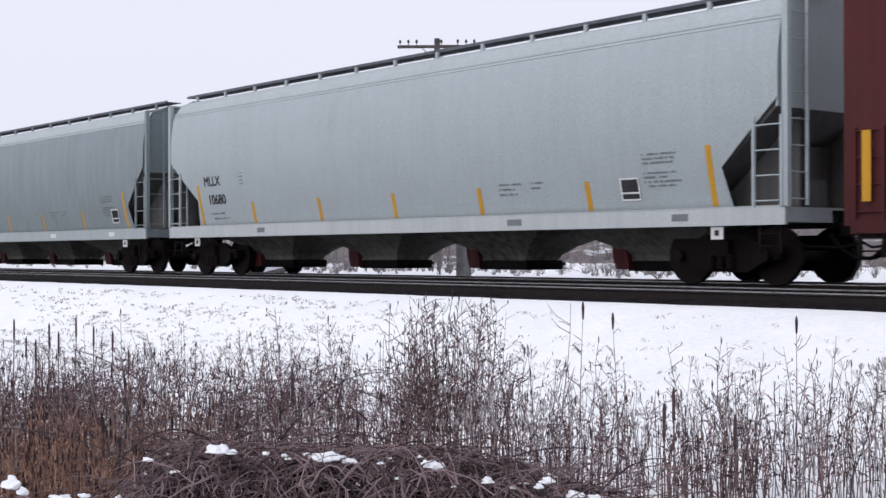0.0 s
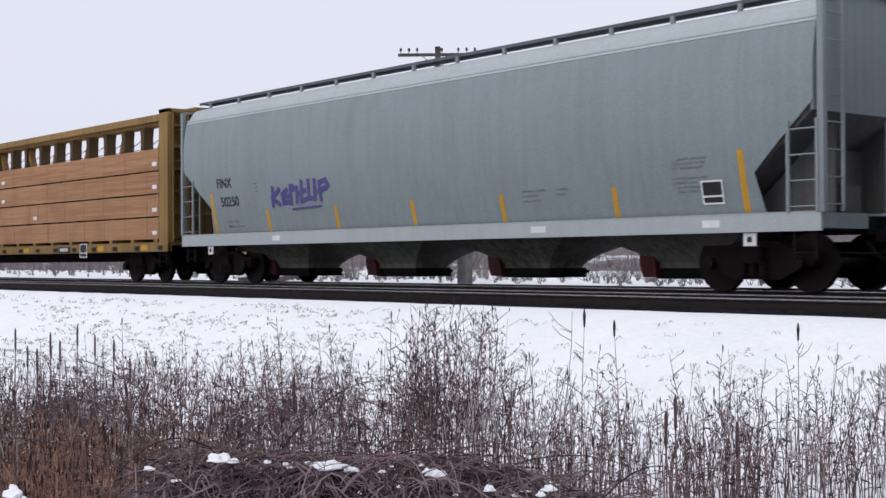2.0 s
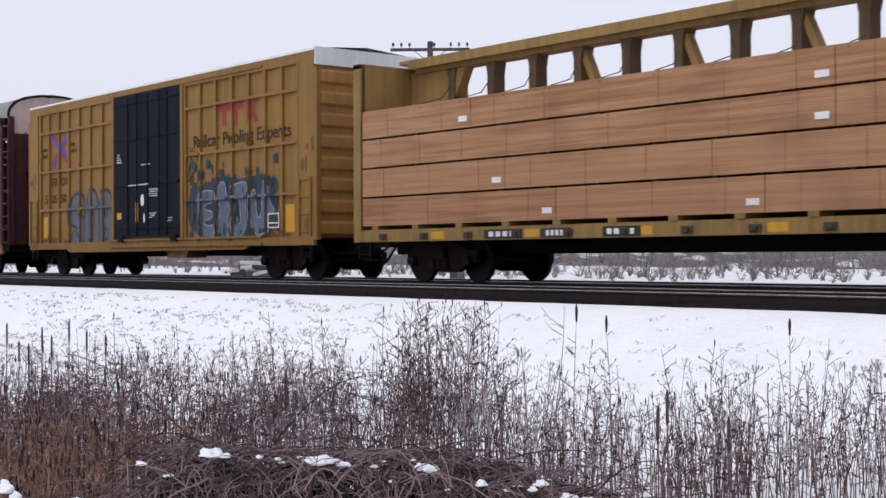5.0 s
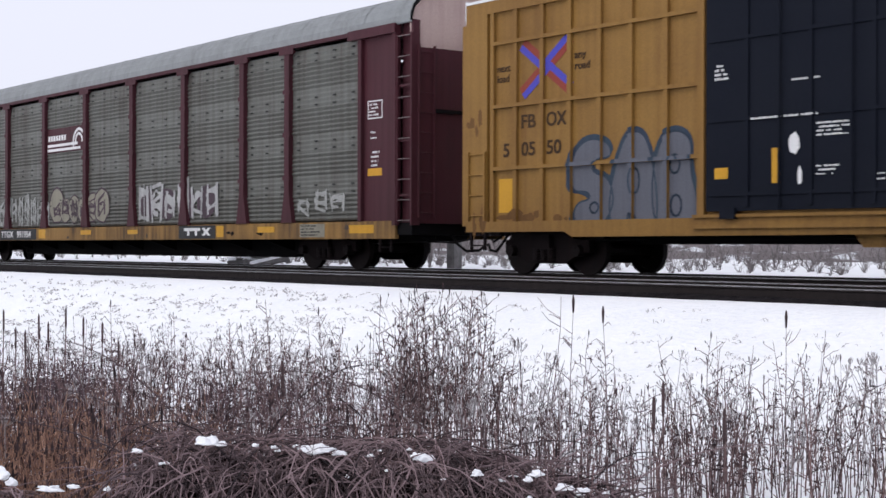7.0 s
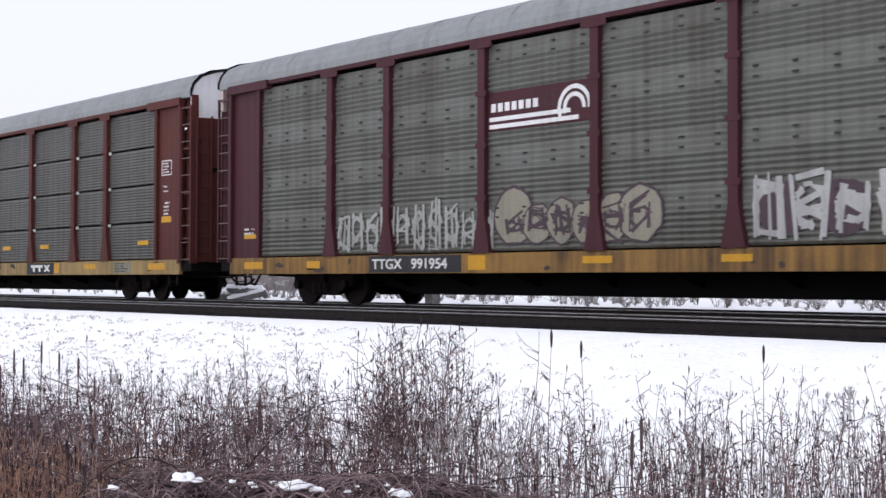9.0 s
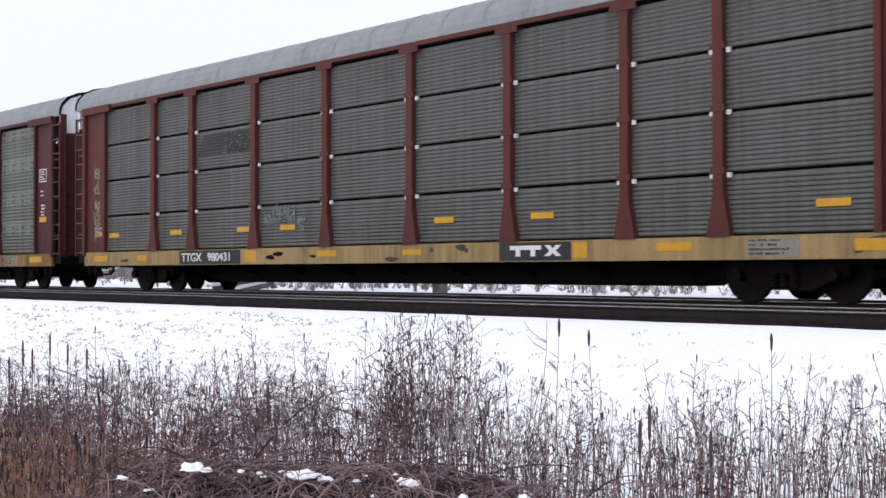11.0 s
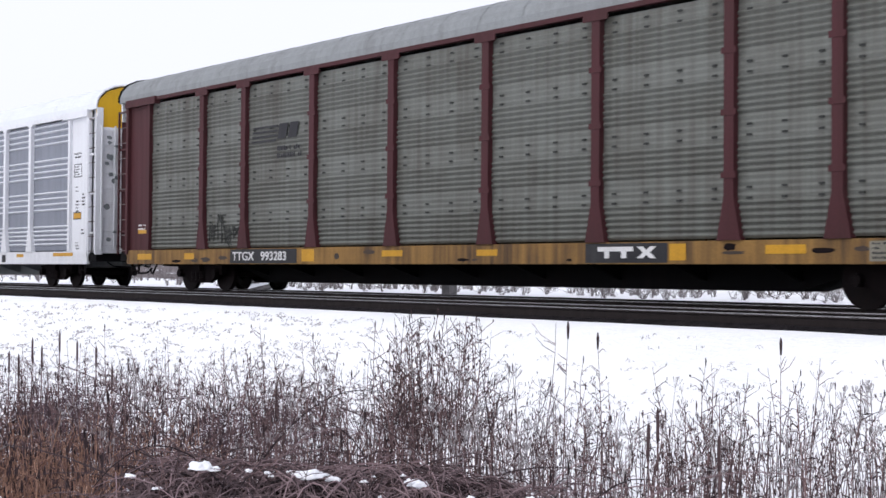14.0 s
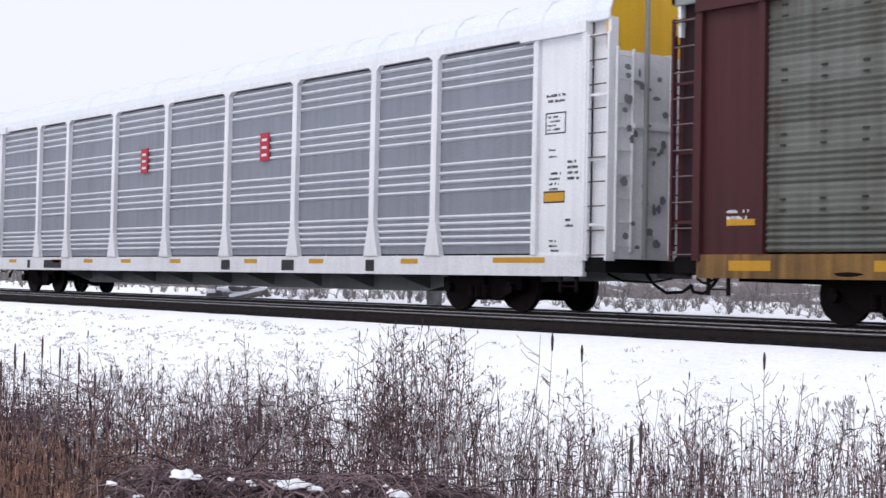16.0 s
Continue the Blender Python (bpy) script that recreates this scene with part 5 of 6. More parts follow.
        for _ in range(16):
            x, w, z, h = rs.uniform(-13.3, 13.0), rs.uniform(0.1, 0.5), rs.uniform(0.67, 0.9), rs.uniform(0.05, 0.14)
            if -8.1 - w < x < -4.3 or 4.1 - w < x < 6.5:
                continue
            bm = bmesh.new()
            blob(bm, oval(x + w / 2, z + h / 2, w / 2, h / 2, 9, 0.3, int(x * 10)), -1.5625, 0.001)
            tagged(part("worn_spot", bm, STRAP if rs.random() < 0.6 else IRON, car), kind="stuff")
        bpart("worn_plate", [(9.95, 10.95, ys, -1.561, 0.7, 1.0)], SPRAYCREAM, car)
        bm = bmesh.new()
        stencil_rows(bm, 10.0, 0.98, ys - 0.002, 0.8, 4, 0.035, 0.035, 41)
        part("plate_lines", bm, BLACKMARK, car)
    else:
        b = [(x, x + 0.55, ys, -1.561, 0.88, 0.98) for x in (-11.5, -8.3, -6.2, -3.9, -1.2, 2.4, 5.1, 8.4)] + [(11.2, 12.6, ys, -1.561, 0.9, 1.0)]
        for one in b:
            bpart("sill_patch", [one], YELLOWTAPE, car, "small ochre sill patch")
        bm = bmesh.new()
        for x, w in ((1.35, 0.4), (4.0, 0.5), (-10.1, 0.2), (-8.9, 1.2), (7.2, 0.3)):
            box(bm, x, x + w, ys, -1.561, 0.72, 0.96)
        tagged(part("sill_bars", bm, BLACKMARK, car), kind="stuff")
    # marks on the end bay
    ye = -1.504
    mk = WHITEMARK if style != "white" else BLACKMARK
    bm = bmesh.new()
    for a0, a1, c0, c1 in ((12.5, 13.02, 3.25, 3.275), (12.5, 13.02, 3.62, 3.645), (12.5, 12.525, 3.275, 3.62), (12.995, 13.02, 3.275, 3.62)):
        box(bm, a0, a1, ye, -1.5, c0, c1)
    stencil_rows(bm, 12.56, 3.58, -1.5, 0.4, 4, 0.04, 0.035, 50)
    stencil_rows(bm, 12.6, 2.98, -1.5, 0.25, 2, 0.04, 0.08, 51); stencil_rows(bm, 12.62, 2.55, -1.5, 0.35, 5, 0.045, 0.05, 52)
    stencil_rows(bm, -13.0, 1.75, -1.5, 0.5, 2, 0.05, 0.05, 53)
    tagged(part("end_marks", bm, mk, car), kind="stuff")
    if style == "white":
        for k, (x, z, w, rows, h) in enumerate(((12.52, 3.98, 0.5, 2, 0.05), (12.65, 1.32, 0.3, 3, 0.04), (13.08, 2.75, 0.34, 4, 0.05), (13.05, 1.7, 0.25, 2, 0.05))):
            bm = bmesh.new()
            stencil_rows(bm, x, z, -1.505, w, rows, h, 0.05, 70 + k)
            tagged(part("stencil_lines", bm, BLACKMARK, car, "small dark stencilling"), kind="stuff")
        bpart("tag_frame", [(12.48, 13.02, -1.503, -1.5005, 1.99, 2.21)], BLACKMARK, car, "black border of the yellow tag")
        re = random.Random(17)
        bm = bmesh.new()
        for i in range(34):
            blob(bm, oval(0, 0, re.uniform(0.03, 0.12), re.uniform(0.03, 0.1), 8, 0.3, i), 0, 0.002)
            bmesh.ops.rotate(bm, verts=bm.verts[-16:], cent=(0, 0, 0), matrix=Matrix.Rotation(math.pi / 2, 3, 'Z'))
            bmesh.ops.translate(bm, verts=bm.verts[-16:], vec=(14.24, re.uniform(-1.3, -0.2), re.uniform(1.1, 4.4)))
        tagged(part("grimy_marks", bm, GREYMARK, car, "grey worn marks on the end doors"), kind="stuff")
        bm = bmesh.new()
        rod(bm, (14.27, -0.75, 1.0), (14.27, -0.75, 5.75), 0.045, n=8)
        part("locking_pole", bm, RACKROOF, car, "grey steel locking pole")
    for one in ((12.5, 13.0, ye, -1.5, 2.02, 2.18), (-13.0, -12.45, ye, -1.5, 1.5, 1.6)):
        bpart("end_tag", [one], YELLOWTAPE, car, "yellow warning tag")
    return car


def chalk(car, x0, x1, z0, z1, material, seed, name="spray_letters", dense=9, wide=1.0):
    """Loose sprayed letters as many short strokes on the near panels."""
    r = random.Random(seed)
    bm = bmesh.new()
    w = (x1 - x0) / dense
    for k in range(dense):
        cx = x0 + (k + 0.5) * w
        lo, hi = z0 + r.uniform(0, 0.15), z1 - r.uniform(0, 0.35)
        # a letter: uprights, a bowl and cross strokes, each drawn twice with a loose hand
        ups = [cx + w * q for q in ((-0.32, 0.3) if r.random() < 0.6 else (-0.3, 0.0, 0.32))]
        strokes = [((x, lo), (x + r.uniform(-0.08, 0.08), hi)) for x in ups]
        for _ in range(r.randint(2, 4)):
            z = r.uniform(lo, hi)
            strokes.append(((ups[0], z), (ups[-1], z + r.uniform(-0.25, 0.25))))
        bow = [(cx + w * 0.36 * math.cos(k * math.tau / 9), (lo + hi) / 2 + (hi - lo) * 0.32 * math.sin(k * math.tau / 9)) for k in range(r.randint(5, 10))]
        strokes += list(zip(bow, bow[1:]))
        for (ax, az), (bx, bz) in strokes + strokes:
            ax, az, bx, bz = (q + r.uniform(-0.05, 0.05) for q in (ax, az, bx, bz))
            az, bz = max(az, 1.07), max(bz, 1.07)
            d = Vector((bx - ax, bz - az))
            if d.length < 0.08:
                continue
            d.normalize()
            nrm = Vector((-d.y, d.x)) * r.uniform(0.008, 0.03) * wide
            prism(bm, [(ax + nrm.x, az + nrm.y), (bx + nrm.x, bz + nrm.y), (bx - nrm.x, bz - nrm.y), (ax - nrm.x, az - nrm.y)], "y", -1.508 - r.uniform(0, 0.006), -1.5)
    tagged(part(name, bm, material, car, "chalky sprayed letters on the panels"), kind="stuff")


rack = autorack(-111.2, "slots", MAROON, PANELGREY, RACKROOF, ENDPINK, "TTGX 991954")
tagged(rack, "maroon autorack with grey slotted panels and white graffiti", "autorack", "cars of the train")
bpart("emblem_panel", [(-4.35, -1.6, -1.506, -1.49, 3.36, 4.1)], MAROON, rack, "maroon emblem panel")
bm = bmesh.new()
box(bm, -4.3, -2.15, -1.511, -1.507, 3.54, 3.62); box(bm, -4.3, -1.95, -1.511, -1.507, 3.4, 3.48)
for k in range(7):
    box(bm, -4.25 + k * 0.19, -4.12 + k * 0.19, -1.511, -1.507, 3.72, 3.88)
for r0, r1 in ((0.34, 0.42), (0.2, 0.28)):
    for k in range(14):
        a, b = math.pi * (1.12 - k / 14 * 1.15), math.pi * (1.12 - (k + 1) / 14 * 1.15)
        prism(bm, [(-2.05 + r0 * math.cos(a), 3.62 + r0 * math.sin(a)), (-2.05 + r1 * math.cos(a), 3.62 + r1 * math.sin(a)), (-2.05 + r1 * math.cos(b), 3.62 + r1 * math.sin(b)), (-2.05 + r0 * math.cos(b), 3.62 + r0 * math.sin(b))], "y", -1.515, -1.5115)
part("emblem", bm, WHITEMARK, rack, "white emblem of bars and a curved stroke")
chalk(rack, -9.25, -4.1, 1.1, 2.15, SPRAYWHITE, 5, dense=10)
for i in range(6):
    shape = oval(-3.62 + i * 0.62, 1.6 + (0.12, -0.04, 0.0, -0.04, 0.02, 0.06)[i], (0.5, 0.36, 0.36, 0.34, 0.36, 0.48)[i], (0.52, 0.36, 0.4, 0.38, 0.42, 0.48)[i], 16, 0.08, i)
    bm = bmesh.new()
    blob(bm, [(x * 1.0 + (x + 3.62 - i * 0.62) * 0.1, z + (z - 1.6) * 0.1) for x, z in shape], -1.5045 - i * 0.0007, 0.0005)
    part("spray_rim", bm, SPRAYSHADE, rack, "dull violet outline")
    bm = bmesh.new()
    blob(bm, shape, -1.5048 - i * 0.0007, 0.0005)
    part("spray_fill", bm, SPRAYCREAM, rack, "cream sprayed bubble letter")
chalk(rack, -3.9, -0.2, 1.3, 1.95, SPRAYSHADE, 6, dense=6)
for i in range(4):
    bm = bmesh.new()
    blob(bm, oval(2.4 + i * 1.05, 1.62, 0.48, 0.42, 22, 0.07, i + 30), -1.504 - i * 0.0006)
    part("spray_shadow", bm, SPRAYSHADE, rack, "dull violet sprayed shadow")
chalk(rack, 1.75, 6.2, 1.15, 2.2, SPRAYBOLD, 7, dense=6, wide=2.0)
chalk(rack, 9.7, 11.7, 1.25, 1.9, SPRAYWHITE, 8, dense=3)

rack = autorack(-140.75, "tiers", MAROON_B, PANELDARK, RACKROOF, ENDWHITE, "TTGX 980431")
tagged(rack, "rust-red autorack with ribbed grey panels in four tiers", "autorack", "cars of the train")
for x in (-12.1, -8.6, -5.3, -3.4, 2.2, 5.0, 11.2):
    bpart("tier_patch", [(x, x + 0.6, -1.506, -1.49, 1.45, 1.57)], YELLOWTAPE, rack, "yellow reflective strip")
for k in range(5):
    chalk(rack, -13.05, -12.65, 1.35 + k * 0.42, 1.85 + k * 0.42, SPRAYCREAM, 90 + k, dense=1, wide=0.35)
chalk(rack, -4.1, -2.4, 1.5, 2.0, GREYMARK, 10, dense=5, wide=0.4)
bm = bmesh.new()
re = random.Random(3)
for k in range(7):
    box(bm, -7.2 + 0.05 * k, -5.9 + re.uniform(-0.2, 0.1), -1.5, -1.494, 3.42 + k * 0.077, 3.45 + k * 0.077)
    x = -5.8
    while x < -4.6:
        w = re.uniform(0.08, 0.3)
        box(bm, x, x + w, -1.5, -1.494, 3.40 + k * 0.077, 3.45 + k * 0.077)
        x += w + re.uniform(0.02, 0.12)
tagged(part("faded_emblem", bm, SLOTGREY, rack, "faded dark emblem"), kind="stuff")

rack = autorack(-170.07, "slots", MAROON_C, PANELPALE, RACKROOF, ENDWHITE, "TTGX 993283")
tagged(rack, "brown-red autorack with pale grey slotted panels", "autorack", "cars of the train")
bm = bmesh.new()
for k in range(4):
    box(bm, -7.15 + k * 0.03, -6.05 + k * 0.03, -1.511, -1.505, 3.58 + k * 0.11, 3.63 + k * 0.11)
for x in (-6.0, -5.55):
    prism(bm, [(x, 3.62), (x + 0.36, 3.62), (x + 0.46, 3.98), (x + 0.1, 3.98)], "y", -1.511, -1.505)
stencil_rows(bm, -6.0, 3.45, -1.507, 1.2, 2, 0.11, 0.06, 61)
part("emblem", bm, BLACKMARK, rack, "dark emblem with speed lines")
chalk(rack, -9.2, -7.6, 1.2, 1.9, SLOTGREY, 11, dense=4, wide=0.6)

rack = autorack(-199.72, "white", RACKWHITE, PANELBAND, RACKROOF_W, ENDYELLOW, "")
tagged(rack, "white autorack with ribbed silver panels and yellow end cap", "autorack", "cars of the train")
for x in (-2.95, 2.95):
    bpart("red_emblem", [(x, x + 0.36, -1.545, -1.507, 3.3, 3.95)], CRIMSON, rack, "red emblem plate")
    tagged(bpart("emblem_bars", [(x + 0.08, x + 0.28, -1.549, -1.545, 3.4 + k * 0.18, 3.46 + k * 0.18) for k in range(3)], WHITEMARK, rack), kind="stuff")

# ---- behind the tracks ----
RIGHT, FWD = Vector((0.6420, 0.7667, 0)), Vector((-0.7667, 0.6420, 0))


def spot(side, far):
    """A place on the ground: far metres ahead of the eye, side metres to its right."""
    p = RIGHT * side + FWD * far
    return Vector((p.x, p.y, ground_z(p.x, p.y)))


def telegraph_pole(x, y, top):
    pole = new("telegraph_pole")
    z0 = ground_z(x, y) - 0.1
    pole.matrix_world = pose(x, y, z0, 0, 0, -41)
    h = top - z0
    bm = bmesh.new()
    rod(bm, (0, 0, 0), (0, 0, h), 0.17, 0.11, 12)
    part("shaft", bm, POLEWOOD, pole)
    arm = bpart("crossarm", [(-0.05, 0.05, -1.52, 1.52, h - 0.36, h - 0.25)], POLEWOOD, pole)
    for k in range(10):
        yy = -1.42 + k * 2.84 / 9
        if k in (3, 4, 6):
            continue
        bm = bmesh.new()
        rod(bm, (0, yy, h - 0.25), (0, yy, h - 0.16), 0.014, n=6)
        rod(bm, (0, yy, h - 0.16), (0, yy, h - 0.10), 0.045, 0.05, 8)
        rod(bm, (0, yy, h - 0.10), (0, yy, h - 0.04), 0.05, 0.03, 8)
        part("insulator", bm, POLEWOOD, arm)
    bm = bmesh.new()
    for s in (-1, 1):
        rod(bm, (0.06, 0, h - 0.85), (0.06, s * 0.6, h - 0.36), 0.015, n=5)
    part("arm_brace", bm, POLEWOOD, pole)
    tagged(pole, "old dark wooden telegraph pole with a crossarm", "utility pole")


telegraph_pole(-40.43, 32.7, 8.74)

stub = new("marker_post")
p = spot(0.08, 37.5)
stub.location = p
bm = bmesh.new()
prism(bm, [(-0.16, 0), (0.16, 0), (0.155, 1.7), (0.1, 1.8), (-0.12, 1.78), (-0.155, 1.7)], "y", -0.14, 0.14)
part("shaft", bm, POSTGREY, stub)
bpart("band", [(-0.17, 0.17, -0.15, 0.15, 1.2, 1.28)], IRON, stub)
tagged(stub, "weathered grey square wooden post beside the tracks", "post")

rp = random.Random(31)
base = spot(-6.1, 45.0)
for k in range(9):
    log = new("snowy_log")
    log.location = base + Vector((rp.uniform(-0.9, 0.9), rp.uniform(-0.6, 0.6), 0.1 + 0.11 * (k % 3)))
    log.rotation_euler = (0, rp.uniform(-0.25, 0.25), rp.uniform(-0.9, 0.9))
    ln = rp.uniform(0.45, 0.95)
    bm = bmesh.new()
    rod(bm, (-ln, 0, 0), (ln, 0, 0), 0.12, 0.1, 9)
    part("log", bm, POSTGREY, log)
    bm = bmesh.new()
    prism(bm, [(-0.11, 0.06), (-0.07, 0.15), (0.0, 0.18), (0.08, 0.14), (0.11, 0.06)], "x", -ln * 0.95, ln * 0.9)
    part("snow_cover", bm, SNOWCLUMP, log)
    tagged(log, "grey felled log capped with snow", "log", "pile of logs beyond the tracks")


def shrub_lines(r, foot, h, stems, spread_r, thick):
    out = []
    for _ in range(stems):
        a, lean = r.uniform(0, math.tau), r.uniform(0.1, spread_r)
        hh = h * r.uniform(0.55, 1.0)
        pts, d = [], Vector((math.cos(a), math.sin(a), 0)) * lean
        for k in range(5):
            q = k / 4
            pts.append((foot + d * q * q + Vector((r.uniform(-0.05, 0.05), r.uniform(-0.05, 0.05), hh * q)), thick * (1.1 - q)))
        out.append(pts)
        for _ in range(5):
            k = r.randint(0, 3)
            o = pts[k][0]
            b = r.uniform(0, math.tau)
            v = Vector((math.cos(b) * 0.5, math.sin(b) * 0.5, r.uniform(0.3, 1.0))) * hh * r.uniform(0.15, 0.35)
            out.append([(o, thick * 0.55), (o + v * 0.55, thick * 0.4), (o + v + Vector((0, 0, 0.05)), thick * 0.2)])
    return out


# a brushy bank across the field behind the tracks
xs = [-260 + 0.9 * k for k in range(330)]
rows = []
for y, z in ((36, -0.35), (37, -0.1), (38.5, 0.15), (40, 0.4), (42, 0.75), (44, 1.0), (46.5, 1.45), (49, 1.75), (53, 2.0), (58, 1.6), (66, -0.9)):
    rows.append([(x, y + 1.2 * noise.noise((x * 0.2, y, 1)), z + (0.45 * noise.noise((x * 0.5, y * 0.5, 2)) + 0.3 * noise.noise((x * 1.7, y * 1.3, 3)) if 36 < y < 60 else 0)) for x in xs])
me = bpy.data.meshes.new("brushy_bank")
me.from_pydata([p for row in rows for p in row], [], [(j * len(xs) + i, j * len(xs) + i + 1, (j + 1) * len(xs) + i + 1, (j + 1) * len(xs) + i) for j in range(len(rows) - 1) for i in range(len(xs) - 1)])
me.materials.append(THICKET)
tagged(new("brushy_bank", me), "grey brushy bank streaked with snow behind the tracks", "bank", kind="structure")

lines = []
rs = random.Random(77)
for _ in range(800):
    x, y = rs.uniform(-125, 4), 25.5 + 14 * rs.random() ** 0.7
    if abs(noise.noise((x * 0.09, y * 0.09, 5))) < 0.06:
        continue
    tall = 0.5 + 1.9 * rs.random() ** 1.5
    if y < 27:
        tall = min(tall, 0.7)
    lines += shrub_lines(rs, Vector((x, y, ground_z(x, y) - 0.03)), tall, rs.randint(4, 7), 0.9, 0.009 + 0.0004 * (y - 23))
for _ in range(420):
    x, y = rs.uniform(-45, 8), 25.0 + 5 * rs.random()
    lines += shrub_lines(rs, Vector((x, y, ground_z(x, y) - 0.03)), rs.uniform(0.25, 0.8), rs.randint(4, 8), 0.8, 0.009)
ob = tubes("far_brush", lines, BRUSH)
tagged(ob, "leafless grey brush standing in snow beyond the tracks", "brush", kind="stuff")

lines = []
for _ in range(500):
    x, y = rs.uniform(-560, 20), rs.uniform(170, 300)
    f = Vector((x, y, ground_z(x, y) - 0.3))
    lines += shrub_lines(rs, f, rs.uniform(4, 9), 4, 2.8, 0.16)
ob = tubes("far_woods", lines, BRUSH)
tagged(ob, "distant line of bare winter trees", "trees", kind="stuff")

# ---- dry weeds in the snow in front of the tracks ----
def weed_lines(r, foot, h, lean, thick, twigs, heads):
    """A dry forb: a bent stem, rising side twigs on its upper part, and small seed clumps."""
    a = r.uniform(0, math.tau)
    d = Vector((math.cos(a), math.sin(a), 0)) * lean * h
    w = Vector((r.uniform(-1, 1), r.uniform(-1, 1), 0)) * 0.035 * h
    bend = r.uniform(3.5, 8.0)
    n = 6
    pts = []
    for k in range(n + 1):
        q = k / n
        pts.append((foot + d * q ** 1.7 + w * math.sin(q * bend) + Vector((0, 0, h * q)), thick * (1.05 - 0.75 * q)))
    stems, seeds = [pts], []
    for _ in range(twigs):
        q = r.uniform(0.45, 0.97)
        k = min(int(q * n), n - 1)
        o = pts[k][0].lerp(pts[k + 1][0], q * n - k)
        b = r.uniform(0, math.tau)
        ln = h * r.uniform(0.06, 0.2) * (1.25 - q * 0.6)
        out = Vector((math.cos(b), math.sin(b), 0)) * ln * r.uniform(0.4, 1.15)
        tip = o + out + Vector((0, 0, ln * r.uniform(0.1, 0.9)))
        stems.append([(o, thick * 0.5), (o + out * 0.6 + Vector((0, 0, ln * 0.35)), thick * 0.42), (tip, thick * 0.28)])
        if r.random() < heads:
            e = Vector((r.uniform(-0.3, 0.3), r.uniform(-0.3, 0.3), 1)).normalized()
            s = r.uniform(0.012, 0.03)
            seeds.append([(tip, 0.002), (tip + e * s * 0.4, r.uniform(0.003, 0.0075)), (tip + e * s, 0.0015)])
    for _ in range(r.randint(0, 3) if heads > 0.2 else 0):
        q = r.uniform(0.35, 0.85)
        k = min(int(q * n), n - 1)
        o = pts[k][0].lerp(pts[k + 1][0], q * n - k)
        b = r.uniform(0, math.tau)
        leaf = Vector((math.cos(b), math.sin(b), r.uniform(-0.5, 0.3))) * r.uniform(0.03, 0.075)
        seeds.append([(o, 0.0015), (o + leaf * 0.5 + Vector((0, 0, 0.008)), r.uniform(0.003, 0.0065)), (o + leaf, 0.0012)])
    top = pts[-1][0]
    if heads > 0.2 and r.random() < 0.3:
        seeds.append([(top - Vector((0, 0, 0.02)), 0.003), (top + Vector((0, 0, 0.01)), 0.0065), (top + Vector((0, 0, 0.035)), 0.002)])
    return stems, seeds


rw = random.Random(101)
field, heads = [], []
SIDE0, SIDE1 = -0.40, 0.40


def sow(count, far0, far1, s0, s1, h0, h1, thick, twigs, seedy, keep=None, lean=0.22, store=None):
    for _ in range(count):
        far = far0 + (far1 - far0) * rw.random()
        k = rw.uniform(s0, s1)
        if keep and rw.random() > keep(k, far):
            continue
        h = rw.uniform(h0, h1)
        if k > 0.05:
            h *= 0.86
        st, se = weed_lines(rw, spot(k * far, far) - Vector((0, 0, 0.03)), h, lean * rw.random(), thick * rw.uniform(0.7, 1.25), rw.randint(*twigs), seedy)
        (field if store is None else store).extend(st)
        heads.extend(se)


def patchy(k, far):
    return 0.35 + 0.9 * max(0, noise.noise((k * 14, far * 0.8, 2)) + 0.35) + 0.3 * min(1, max(-0.4, -k / 0.1))


sow(600, 7.0, 11.5, SIDE0, SIDE1, 0.5, 1.08, 0.0052, (2, 8), 0.6, lambda k, f: patchy(k, f) * (1 if k < 0.1 else 0.75), 0.32)
sow(110, 7.2, 10.5, 0.05, SIDE1, 0.75, 1.2, 0.0056, (3, 8), 0.6, patchy)
sow(300, 8.0, 12.2, SIDE0, 0.03, 0.4, 0.95, 0.0048, (3, 9), 0.55, patchy, 0.6)
sow(330, 10.5, 13.4, SIDE0, SIDE1, 0.3, 0.7, 0.0046, (3, 9), 0.6, lambda k, f: patchy(k, f) * (1 if k < 0.03 else 0.2), 0.45)
sow(260, 11.5, 19.0, SIDE0, -0.08, 0.35, 0.8, 0.005, (5, 11), 0.5, patchy, 0.5)
# a violet-brown haze of spreading twigs where the growth is thickest
twiggy = []
for _ in range(860):
    k, far = rw.uniform(-0.42, 0.02), rw.uniform(8.6, 14.5)
    if rw.random() > min(1, 0.06 - k * 2.8) * (0.5 + noise.noise((k * 16, far * 0.7, 8))) * 1.5:
        continue
    foot, h = spot(k * far, far), rw.uniform(0.25, 0.62)
    st, se = weed_lines(rw, foot - Vector((0, 0, 0.03)), h, 0.9 * rw.random(), 0.0042 * far / 10, rw.randint(3, 6), 0.5)
    twiggy.extend(st); heads.extend(se)
    for _ in range(rw.randint(7, 13)):
        o = foot + Vector((rw.gauss(0, 0.09), rw.gauss(0, 0.09), h * rw.uniform(0.35, 0.95)))
        a = rw.uniform(0, math.tau)
        v = Vector((math.cos(a), math.sin(a), rw.uniform(-0.25, 0.45))) * rw.uniform(0.07, 0.22)
        twiggy.append([(o, 0.0036), (o + v * 0.5 + Vector((0, 0, 0.015)), 0.0036), (o + v, 0.0022)])
